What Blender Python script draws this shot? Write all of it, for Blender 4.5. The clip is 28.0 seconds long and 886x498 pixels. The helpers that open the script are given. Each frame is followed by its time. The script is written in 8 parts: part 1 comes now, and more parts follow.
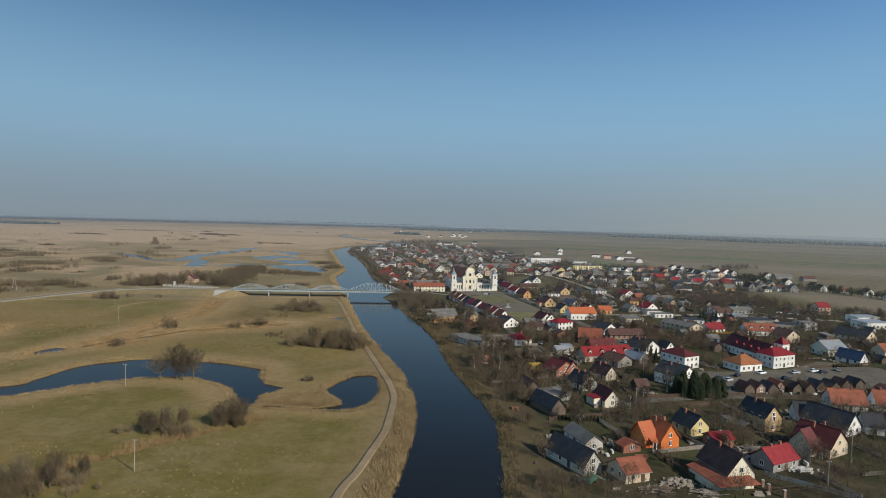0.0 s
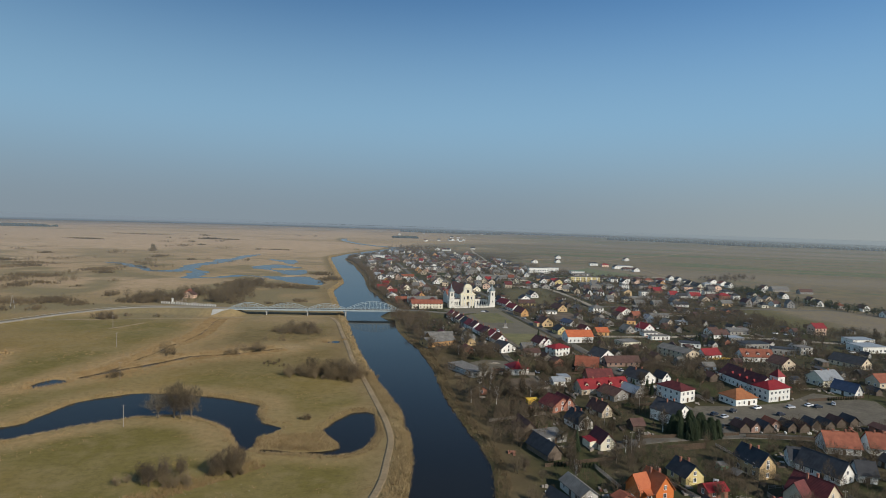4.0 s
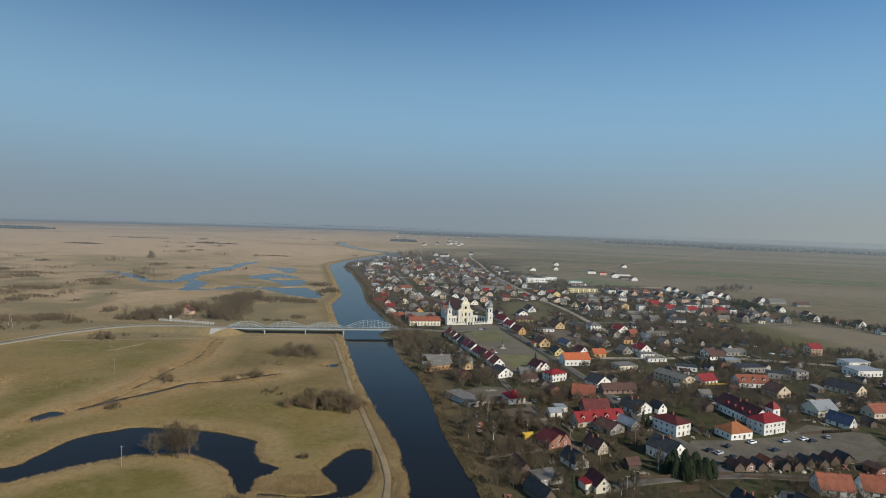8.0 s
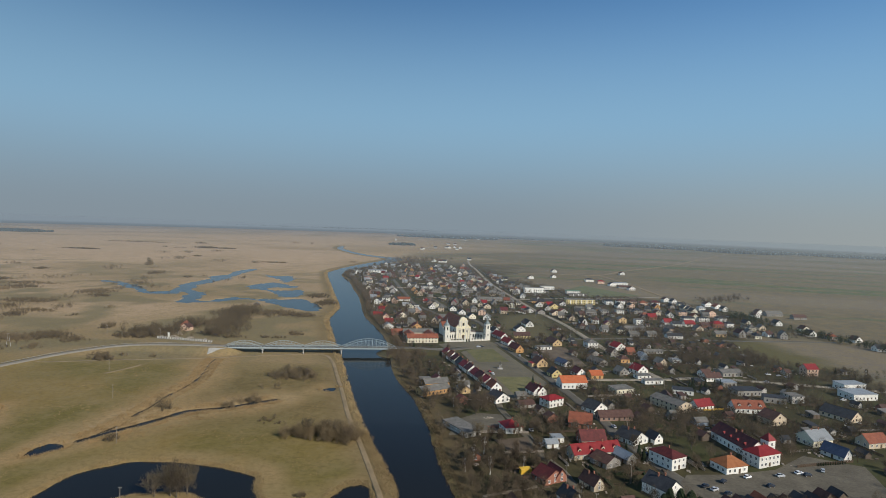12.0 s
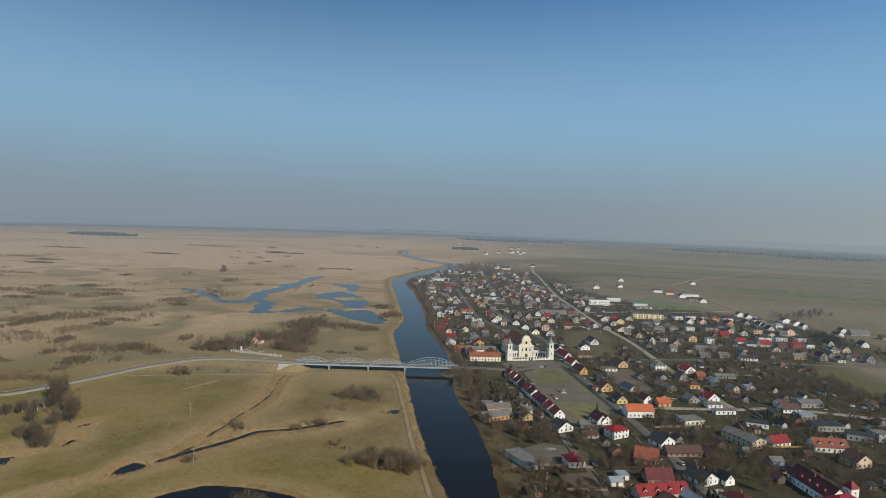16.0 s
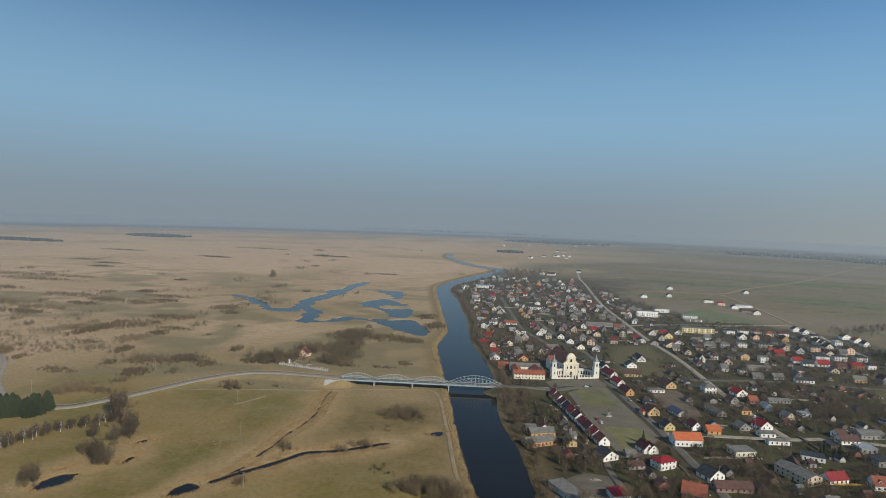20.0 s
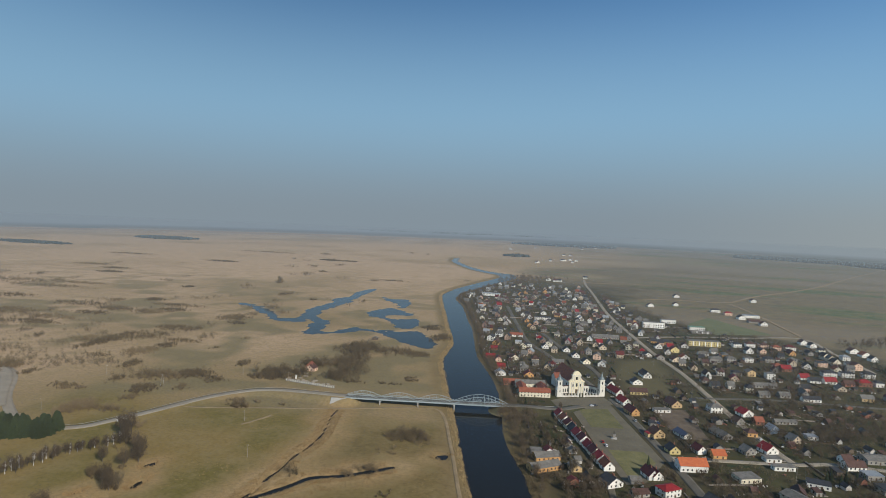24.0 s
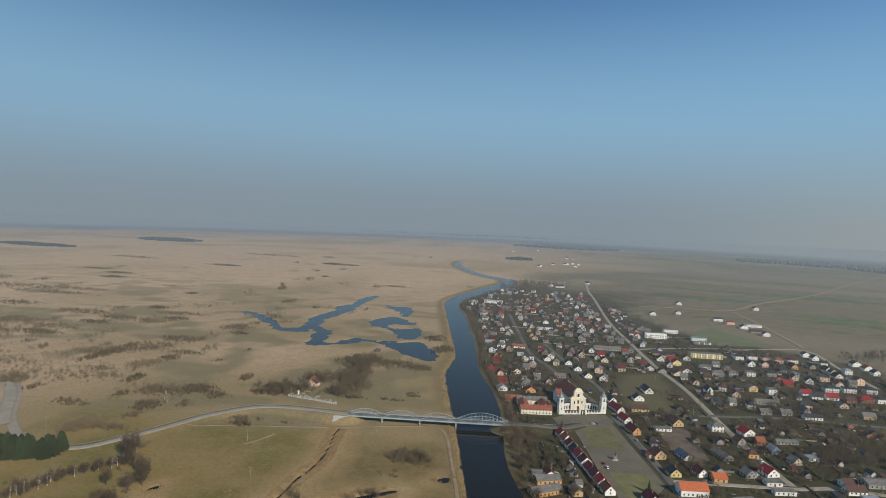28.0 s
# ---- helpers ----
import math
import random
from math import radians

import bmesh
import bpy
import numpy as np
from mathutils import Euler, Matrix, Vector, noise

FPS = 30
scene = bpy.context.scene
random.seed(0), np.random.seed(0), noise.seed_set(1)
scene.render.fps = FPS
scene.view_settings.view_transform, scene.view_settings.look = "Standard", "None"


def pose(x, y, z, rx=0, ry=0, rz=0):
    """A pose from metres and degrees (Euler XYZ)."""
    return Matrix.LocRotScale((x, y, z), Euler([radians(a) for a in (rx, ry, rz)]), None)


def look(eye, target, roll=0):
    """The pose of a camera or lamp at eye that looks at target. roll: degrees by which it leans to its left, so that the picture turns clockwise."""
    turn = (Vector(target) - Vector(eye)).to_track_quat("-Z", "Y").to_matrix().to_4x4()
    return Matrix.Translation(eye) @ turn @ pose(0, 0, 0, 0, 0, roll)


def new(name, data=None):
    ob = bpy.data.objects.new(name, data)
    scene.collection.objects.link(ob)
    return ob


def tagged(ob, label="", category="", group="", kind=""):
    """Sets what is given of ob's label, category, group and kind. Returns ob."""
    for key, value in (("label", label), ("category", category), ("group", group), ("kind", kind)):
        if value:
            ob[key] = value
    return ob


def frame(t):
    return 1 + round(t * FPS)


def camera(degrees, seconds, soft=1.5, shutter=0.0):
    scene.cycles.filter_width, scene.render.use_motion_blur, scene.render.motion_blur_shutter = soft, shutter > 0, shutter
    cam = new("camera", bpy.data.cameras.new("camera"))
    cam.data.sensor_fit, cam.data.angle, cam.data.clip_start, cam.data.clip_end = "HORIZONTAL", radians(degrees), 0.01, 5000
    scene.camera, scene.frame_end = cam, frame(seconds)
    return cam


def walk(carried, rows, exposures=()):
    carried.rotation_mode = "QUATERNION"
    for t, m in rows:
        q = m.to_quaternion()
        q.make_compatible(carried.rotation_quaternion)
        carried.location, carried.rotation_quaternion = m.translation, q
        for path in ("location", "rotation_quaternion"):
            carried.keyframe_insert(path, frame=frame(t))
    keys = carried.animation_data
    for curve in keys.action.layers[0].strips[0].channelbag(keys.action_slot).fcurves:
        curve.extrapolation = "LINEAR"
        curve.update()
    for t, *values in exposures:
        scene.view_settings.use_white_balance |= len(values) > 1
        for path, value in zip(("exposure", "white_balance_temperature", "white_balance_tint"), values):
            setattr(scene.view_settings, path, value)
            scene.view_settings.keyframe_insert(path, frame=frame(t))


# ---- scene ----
# ---- the camera and its climb ----
cam = camera(72.0, 28.0, soft=0.7)


def aimed(eye, turn, tilt, lean):
    """A pose by its turn to the left from +y, tilt upwards and lean, in degrees."""
    a, b = radians(turn), radians(tilt)
    way = Vector((-math.sin(a) * math.cos(b), math.cos(a) * math.cos(b), math.sin(b)))
    return look(eye, Vector(eye) + way, lean)


PATH = [
    (0, (0.73, 1.59, 66.94), 0.648, -2.794, 1.697),
    (1, (0.70, 1.51, 70.99), 0.619, -2.791, 1.744),
    (2, (0.66, 1.42, 75.05), 0.584, -2.798, 1.796),
    (3, (0.62, 1.33, 79.12), 0.540, -2.811, 1.854),
    (3.5, (0.60, 1.29, 81.16), 0.511, -2.816, 1.870),
    (5.5, (0.52, 1.10, 89.35), 0.430, -2.845, 1.921),
    (6, (0.49, 1.05, 91.41), 0.405, -2.857, 1.929),
    (7, (0.45, 0.95, 95.52), 0.367, -2.865, 1.975),
    (8, (0.40, 0.84, 99.65), 0.329, -2.864, 2.038),
    (9, (0.35, 0.73, 103.79), 0.295, -2.861, 2.090),
    (10, (0.30, 0.62, 107.94), 0.257, -2.865, 2.135),
    (11, (0.25, 0.50, 112.10), 0.217, -2.876, 2.152),
    (12, (0.20, 0.38, 116.27), 0.175, -2.895, 2.179),
    (12.5, (0.17, 0.32, 118.36), 0.150, -2.908, 2.190),
    (14.3, (0.07, 0.09, 125.90), 0.121, -2.905, 2.074),
    (14.5, (0.06, 0.06, 126.74), 0.779, -2.904, 2.061),
    (15, (0.03, -0.00, 128.84), 3.272, -2.962, 2.079),
    (15.5, (-0.00, -0.07, 130.95), 4.540, -3.022, 2.093),
    (16, (-0.03, -0.14, 133.06), 6.124, -3.079, 2.104),
    (16.5, (-0.06, -0.20, 135.17), 7.587, -3.130, 2.112),
    (17, (-0.09, -0.27, 137.28), 8.585, -3.179, 2.126),
    (17.5, (-0.12, -0.34, 139.40), 9.095, -3.221, 2.125),
    (18, (-0.15, -0.41, 141.52), 9.502, -3.260, 2.124),
    (18.5, (-0.19, -0.49, 143.64), 9.835, -3.290, 2.125),
    (19, (-0.22, -0.56, 145.76), 10.066, -3.314, 2.139),
    (20, (-0.28, -0.71, 150.02), 10.318, -3.354, 2.168),
    (21, (-0.35, -0.86, 154.29), 10.560, -3.389, 2.227),
    (21.5, (-0.39, -0.94, 156.43), 10.668, -3.407, 2.272),
    (23.5, (-0.53, -1.25, 165.01), 10.882, -3.424, 2.349),
    (24, (-0.56, -1.34, 167.16), 10.921, -3.436, 2.361),
    (25, (-0.64, -1.50, 171.47), 10.993, -3.467, 2.407),
    (26, (-0.71, -1.67, 175.79), 11.053, -3.500, 2.450),
    (27, (-0.79, -1.84, 180.13), 11.111, -3.530, 2.494),
    (28, (-0.87, -2.02, 184.47), 11.170, -3.554, 2.523),
]
walk(cam, [(t, aimed(eye, turn, tilt, lean)) for t, eye, turn, tilt, lean in PATH])

# ---- world, sun, exposure ----
SUN = Vector((0.755 * math.cos(radians(31)), -0.655 * math.cos(radians(31)), math.sin(radians(31))))
world = bpy.data.worlds.new("world")
scene.world = world
world.use_nodes = True
wn, wl = world.node_tree.nodes, world.node_tree.links
wn.clear()
sky = wn.new("ShaderNodeTexSky")
sky.sky_type = "NISHITA"
sky.sun_disc = False
sky.sun_elevation = radians(31)
sky.sun_rotation = radians(229)
sky.altitude = 120
sky.air_density = 1.0
sky.dust_density = 1.2
sky.ozone_density = 1.6
coord = wn.new("ShaderNodeTexCoord")
split = wn.new("ShaderNodeSeparateXYZ")
wl.new(coord.outputs["Generated"], split.inputs[0])


def elevation_mix(low, high, a, b, share):
    """Blends from share at elevation low to nothing at elevation high."""
    r = wn.new("ShaderNodeMapRange")
    r.interpolation_type = "SMOOTHSTEP"
    for key, v in (("From Min", low), ("From Max", high), ("To Min", share), ("To Max", 0.0)):
        r.inputs[key].default_value = v
    wl.new(split.outputs["Z"], r.inputs["Value"])
    x = wn.new("ShaderNodeMix")
    x.data_type = "RGBA"
    wl.new(r.outputs[0], x.inputs[0])
    wl.new(a, x.inputs[6])
    if isinstance(b, tuple):
        x.inputs[7].default_value = (*b, 1)
    else:
        wl.new(b, x.inputs[7])
    return x.outputs[2]


# clear blue above, pale below, grey haze along the horizon
deep = wn.new("ShaderNodeMix")
deep.data_type = "RGBA"
deep.blend_type = "MULTIPLY"
deep.inputs[0].default_value = 1.0
deep.inputs[7].default_value = (0.38, 0.65, 0.85, 1)
wl.new(sky.outputs[0], deep.inputs[6])
air = elevation_mix(0.10, 0.40, deep.outputs[2], (2.22, 3.75, 5.12), 0.9)
low_sky = wn.new("ShaderNodeMix")
low_sky.data_type = "RGBA"
low_sky.inputs[6].default_value = (2.06, 2.52, 2.88, 1)
low_sky.inputs[7].default_value = (2.92, 3.20, 3.18, 1)
sunward = wn.new("ShaderNodeMapRange")
sunward.interpolation_type = "SMOOTHSTEP"
for key, v in (("From Min", 0.0), ("From Max", 0.74)):
    sunward.inputs[key].default_value = v
wl.new(split.outputs["X"], sunward.inputs["Value"])
wl.new(sunward.outputs[0], low_sky.inputs[0])
air = elevation_mix(-0.02, 0.17, air, low_sky.outputs[2], 0.97)
back = wn.new("ShaderNodeBackground")
back.inputs["Strength"].default_value = 0.075
wl.new(air, back.inputs["Color"])
wo = wn.new("ShaderNodeOutputWorld")
wl.new(back.outputs[0], wo.inputs[0])

sun_data = bpy.data.lights.new("sun", "SUN")
sun_data.energy = 3.4
sun_data.angle = radians(0.6)
sun_data.color = (1.0, 0.935, 0.83)
sun = new("sun", sun_data)
sun.matrix_world = look((0, 0, 400), Vector((0, 0, 400)) - SUN)
scene.view_settings.exposure = 0.58

# ---- materials ----
MATS = {}


def node_material(name, rough=0.85, metal=0.0, spec=0.3):
    m = bpy.data.materials.new(name)
    m.use_nodes = True
    b = m.node_tree.nodes["Principled BSDF"]
    b.inputs["Roughness"].default_value = rough
    b.inputs["Metallic"].default_value = metal
    b.inputs["Specular IOR Level"].default_value = spec
    MATS[name] = m
    return m, m.node_tree.nodes, m.node_tree.links, b


def noise_node(n, l, scale, detail=4.0, vec=None, rough=0.6):
    t = n.new("ShaderNodeTexNoise")
    t.inputs["Scale"].default_value = scale
    t.inputs["Detail"].default_value = detail
    t.inputs["Roughness"].default_value = rough
    if vec is not None:
        l.new(vec, t.inputs["Vector"])
    return t.outputs["Fac"]


def ranged(n, l, val, a, b, c, d):
    r = n.new("ShaderNodeMapRange")
    for key, v in (("From Min", a), ("From Max", b), ("To Min", c), ("To Max", d)):
        r.inputs[key].default_value = v
    l.new(val, r.inputs["Value"])
    return r.outputs[0]


def mixed(n, l, fac, a, b, blend="MIX"):
    x = n.new("ShaderNodeMix")
    x.data_type = "RGBA"
    x.blend_type = blend
    for slot, v in ((0, fac), (6, a), (7, b)):
        if isinstance(v, bpy.types.NodeSocket):
            l.new(v, x.inputs[slot])
        elif slot == 0:
            x.inputs[0].default_value = v
        else:
            x.inputs[slot].default_value = (*v, 1)
    return x.outputs[2]


def bumped(n, l, b, height, strength, dist):
    u = n.new("ShaderNodeBump")
    u.inputs["Strength"].default_value = strength
    u.inputs["Distance"].default_value = dist
    l.new(height, u.inputs["Height"])
    l.new(u.outputs[0], b.inputs["Normal"])


def varied(name, c1, c2, scale=0.8, rough=0.85, metal=0.0, spec=0.3, bump=0.0, per_object=0.12, grain=9.0, axis=None):
    """A surface that wanders between two colours at two scales and differs a little from object to object."""
    m, n, l, b = node_material(name, rough, metal, spec)
    obj = n.new("ShaderNodeTexCoord").outputs["Object"]
    info = n.new("ShaderNodeObjectInfo")
    big = noise_node(n, l, scale, 3, obj)
    small = noise_node(n, l, grain, 3, obj)
    fac = ranged(n, l, big, 0.3, 0.7, 0, 1)
    col = mixed(n, l, fac, c1, c2)
    gv = ranged(n, l, small, 0.25, 0.75, 0.78, 1.18)
    rv = ranged(n, l, info.outputs["Random"], 0, 1, 1 - per_object, 1 + per_object)
    mul = n.new("ShaderNodeMath")
    mul.operation = "MULTIPLY"
    l.new(gv, mul.inputs[0])
    l.new(rv, mul.inputs[1])
    sc = n.new("ShaderNodeVectorMath")
    sc.operation = "SCALE"
    l.new(col, sc.inputs[0])
    l.new(mul.outputs[0], sc.inputs["Scale"])
    l.new(sc.outputs[0], b.inputs["Base Color"])
    if bump:
        if axis is not None:
            w = n.new("ShaderNodeTexWave")
            w.bands_direction = axis
            w.inputs["Scale"].default_value = 1.0
            w.inputs["Distortion"].default_value = 0.4
            l.new(obj, w.inputs["Vector"])
            bumped(n, l, b, w.outputs["Fac"], bump, 0.05)
        else:
            bumped(n, l, b, small, bump, 0.05)
    return m


# plaster, boards and masonry
varied("white", (0.60, 0.585, 0.53), (0.72, 0.70, 0.65), 0.35, bump=0.2)
varied("limewash", (0.50, 0.48, 0.42), (0.60, 0.575, 0.51), 0.3, bump=0.2)
varied("church_ochre", (0.58, 0.52, 0.36), (0.66, 0.60, 0.44), 0.3, bump=0.2)
varied("cream", (0.60, 0.545, 0.41), (0.67, 0.62, 0.49), 0.35, bump=0.2)
varied("beige", (0.46, 0.37, 0.26), (0.54, 0.45, 0.33), 0.4, bump=0.2)
varied("peach", (0.55, 0.36, 0.26), (0.60, 0.43, 0.32), 0.4, bump=0.2)
varied("yellow", (0.53, 0.42, 0.17), (0.58, 0.48, 0.24), 0.4, bump=0.2)
varied("ochre", (0.42, 0.29, 0.14), (0.47, 0.34, 0.19), 0.4, bump=0.2)
varied("orange", (0.50, 0.13, 0.03), (0.56, 0.17, 0.045), 0.4, bump=0.2)
varied("brick", (0.22, 0.09, 0.06), (0.29, 0.13, 0.085), 0.6, bump=0.4, grain=16)
varied("brickgrey", (0.20, 0.12, 0.09), (0.26, 0.18, 0.14), 0.6, bump=0.4, grain=16)
varied("ochrebrick", (0.42, 0.22, 0.08), (0.50, 0.30, 0.13), 0.5, bump=0.3, grain=14)
varied("grey", (0.20, 0.185, 0.165), (0.28, 0.265, 0.24), 0.4, bump=0.2)
varied("paleboard", (0.33, 0.31, 0.28), (0.44, 0.42, 0.38), 0.5, bump=0.3, grain=14)
varied("darkboard", (0.075, 0.055, 0.04), (0.13, 0.10, 0.075), 0.6, bump=0.4, grain=14)
varied("blueboard", (0.16, 0.22, 0.30), (0.24, 0.29, 0.35), 0.5, bump=0.3, grain=14)
varied("yellowbox", (0.55, 0.33, 0.03), (0.60, 0.39, 0.06), 0.5, rough=0.6)
# roofs
varied("tile_red", (0.17, 0.011, 0.014), (0.24, 0.021, 0.022), 0.5, 0.55, bump=0.5, axis="Z")
varied("tile_darkred", (0.065, 0.016, 0.015), (0.12, 0.026, 0.023), 0.5, 0.6, bump=0.5, axis="Z")
varied("tile_orange", (0.31, 0.078, 0.028), (0.39, 0.11, 0.042), 0.5, 0.7, bump=0.5, axis="Z")
varied("tile_terra", (0.165, 0.05, 0.028), (0.25, 0.082, 0.045), 0.4, 0.75, bump=0.5, axis="Z")
varied("tile_brownor", (0.21, 0.075, 0.028), (0.28, 0.11, 0.045), 0.4, 0.75, bump=0.5, axis="Z")
varied("tile_brown", (0.055, 0.027, 0.021), (0.095, 0.05, 0.04), 0.4, 0.75, bump=0.5, axis="Z")
varied("slate", (0.022, 0.023, 0.026), (0.045, 0.045, 0.048), 0.4, 0.65, bump=0.4, axis="Z")
varied("asbestos", (0.10, 0.095, 0.085), (0.17, 0.16, 0.145), 0.3, 0.9, bump=0.4, axis="X")
varied("metal", (0.27, 0.285, 0.29), (0.36, 0.375, 0.38), 0.3, 0.45, 0.3, bump=0.3, axis="X")
varied("blue", (0.045, 0.06, 0.10), (0.07, 0.09, 0.14), 0.4, 0.6, bump=0.3, axis="Z")
varied("green", (0.10, 0.20, 0.13), (0.14, 0.25, 0.17), 0.4, 0.7)
varied("copper", (0.16, 0.20, 0.20), (0.22, 0.25, 0.25), 0.6, 0.6, 0.2)
# details
varied("frame_white", (0.74, 0.73, 0.70), (0.80, 0.79, 0.77), 1.0, 0.6)
varied("wood_dark", (0.06, 0.04, 0.025), (0.11, 0.075, 0.05), 1.5, 0.8, bump=0.3)
varied("wood_grey", (0.20, 0.17, 0.14), (0.30, 0.26, 0.22), 1.5, 0.9, bump=0.3)
varied("concrete", (0.27, 0.26, 0.235), (0.36, 0.345, 0.315), 0.3, 0.9, bump=0.2)
varied("bridge_steel", (0.25, 0.30, 0.31), (0.33, 0.37, 0.375), 0.3, 0.5, 0.1)
varied("bark", (0.085, 0.068, 0.05), (0.13, 0.105, 0.08), 1.5, 0.95, bump=0.4)
varied("birch", (0.42, 0.40, 0.37), (0.55, 0.53, 0.50), 2.0, 0.9)
varied("twigs", (0.062, 0.046, 0.030), (0.105, 0.078, 0.050), 0.5, 0.95, per_object=0.3)
varied("twigs_olive", (0.085, 0.067, 0.040), (0.135, 0.106, 0.064), 0.5, 0.95, per_object=0.3)
varied("needles", (0.020, 0.031, 0.014), (0.038, 0.050, 0.022), 0.8, 0.9, per_object=0.25)
varied("scrub", (0.108, 0.079, 0.045), (0.165, 0.124, 0.072), 0.3, 0.95, per_object=0.3)
varied("reed", (0.225, 0.158, 0.076), (0.33, 0.243, 0.125), 0.12, 0.9, per_object=0.1)
varied("reed_rust", (0.22, 0.145, 0.065), (0.31, 0.21, 0.10), 0.12, 0.9, per_object=0.1)
varied("reed_dark", (0.092, 0.066, 0.036), (0.150, 0.110, 0.060), 0.12, 0.9, per_object=0.1)
varied("rubber", (0.02, 0.02, 0.02), (0.035, 0.035, 0.035), 2, 0.8)
varied("stone_pale", (0.48, 0.46, 0.42), (0.62, 0.60, 0.56), 1.0, 0.9)
varied("rubble", (0.20, 0.16, 0.12), (0.42, 0.37, 0.30), 1.4, 0.95)
varied("gravel", (0.082, 0.071, 0.052), (0.13, 0.113, 0.083), 0.09, 0.95, bump=0.3, grain=0.7, per_object=0.05)
varied("asphalt_pale", (0.235, 0.20, 0.15), (0.30, 0.26, 0.20), 0.06, 0.9, bump=0.2, grain=1.2, per_object=0.05)
varied("pebble", (0.30, 0.29, 0.26), (0.42, 0.41, 0.38), 1.0, 0.9)
varied("bronze", (0.06, 0.06, 0.05), (0.10, 0.095, 0.08), 1.5, 0.6, 0.4)
for nm, c in (("car_white", (0.75, 0.75, 0.75)), ("car_silver", (0.42, 0.43, 0.45)), ("car_dark", (0.03, 0.035, 0.045)), ("car_red", (0.38, 0.03, 0.03)), ("car_blue", (0.05, 0.10, 0.25))):
    varied(nm, c, tuple(v * 1.06 for v in c), 0.6, 0.25, 0.1, 0.5, per_object=0.05)
m, n, l, b = node_material("glass", 0.08, 0.0, 0.6)
info = n.new("ShaderNodeObjectInfo")
l.new(mixed(n, l, info.outputs["Random"], (0.012, 0.015, 0.02), (0.05, 0.055, 0.065)), b.inputs["Base Color"])

# paved surfaces
varied("asphalt", (0.082, 0.074, 0.060), (0.125, 0.114, 0.093), 0.06, 0.9, bump=0.2, grain=1.2, per_object=0.05)
varied("dirt_track", (0.180, 0.132, 0.074), (0.265, 0.198, 0.115), 0.08, 0.95, bump=0.2, grain=0.9, per_object=0.05)
varied("setts", (0.10, 0.087, 0.060), (0.145, 0.126, 0.088), 0.05, 0.9, bump=0.3, grain=1.6, per_object=0.05)
varied("lawn", (0.10, 0.098, 0.04), (0.15, 0.135, 0.06), 0.08, 0.95, grain=0.8)
varied("field_green", (0.095, 0.11, 0.052), (0.13, 0.135, 0.065), 0.03, 0.95, grain=0.5)
varied("soil", (0.085, 0.062, 0.042), (0.13, 0.10, 0.07), 0.12, 0.95, bump=0.4, grain=2.0)

# open ground: the cover attribute gives plants and painted haze, fine growth is added in two scales
m, n, l, b = node_material("ground_cover", 0.95, 0.0, 0.1)
at = n.new("ShaderNodeAttribute")
at.attribute_name = "cover"
geo = n.new("ShaderNodeNewGeometry").outputs["Position"]
n1 = noise_node(n, l, 0.035, 5, geo)
n2 = noise_node(n, l, 0.35, 6, geo, 0.7)
n3 = noise_node(n, l, 1.6, 3, geo, 0.7)
def wild(fac):
    """Dead grass spreads over open land only, not over tended ground."""
    k = n.new("ShaderNodeMath")
    k.operation = "MULTIPLY"
    l.new(fac, k.inputs[0])
    l.new(at.outputs["Alpha"], k.inputs[1])
    return k.outputs[0]


tan = mixed(n, l, wild(ranged(n, l, n1, 0.42, 0.62, 0, 0.35)), at.outputs["Color"], (0.25, 0.19, 0.095))
dark = mixed(n, l, ranged(n, l, n2, 0.44, 0.76, 0, 0.54), tan, (0.068, 0.055, 0.023))
n4 = noise_node(n, l, 0.11, 5, geo, 0.65)
dark = mixed(n, l, wild(ranged(n, l, n4, 0.48, 0.70, 0, 0.6)), dark, (0.215, 0.165, 0.078))
v1 = ranged(n, l, n3, 0.3, 0.7, 0.9, 1.09)
sc = n.new("ShaderNodeVectorMath")
sc.operation = "SCALE"
l.new(dark, sc.inputs[0])
l.new(v1, sc.inputs["Scale"])
l.new(sc.outputs[0], b.inputs["Base Color"])
bumped(n, l, b, n2, 0.3, 0.6)

m, n, l, b = node_material("water", 0.07, 0.0, 0.5)
b.inputs["IOR"].default_value = 1.19
geo = n.new("ShaderNodeNewGeometry").outputs["Position"]
w1 = noise_node(n, l, 0.25, 3, geo)
col = mixed(n, l, noise_node(n, l, 0.02, 3, geo), (0.010, 0.011, 0.010), (0.015, 0.015, 0.013))
l.new(col, b.inputs["Base Color"])
bumped(n, l, b, w1, 0.06, 0.15)

# haze painted on a thin see-through sheet, thicker away from the origin below the camera
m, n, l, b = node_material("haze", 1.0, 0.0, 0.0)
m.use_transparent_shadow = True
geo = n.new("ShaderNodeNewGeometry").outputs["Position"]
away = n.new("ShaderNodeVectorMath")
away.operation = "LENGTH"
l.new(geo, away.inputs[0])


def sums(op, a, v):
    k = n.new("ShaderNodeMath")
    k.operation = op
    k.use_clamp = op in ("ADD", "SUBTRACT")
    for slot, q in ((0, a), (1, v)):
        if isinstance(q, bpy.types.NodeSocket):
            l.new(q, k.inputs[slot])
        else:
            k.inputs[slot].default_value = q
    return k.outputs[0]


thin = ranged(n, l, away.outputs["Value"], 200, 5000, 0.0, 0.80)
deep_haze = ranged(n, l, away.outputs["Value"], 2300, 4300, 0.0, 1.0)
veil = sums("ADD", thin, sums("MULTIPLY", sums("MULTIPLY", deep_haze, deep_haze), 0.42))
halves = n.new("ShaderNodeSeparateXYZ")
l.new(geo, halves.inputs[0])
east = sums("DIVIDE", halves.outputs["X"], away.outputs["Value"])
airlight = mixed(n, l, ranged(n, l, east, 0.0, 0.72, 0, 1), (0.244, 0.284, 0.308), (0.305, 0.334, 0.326))
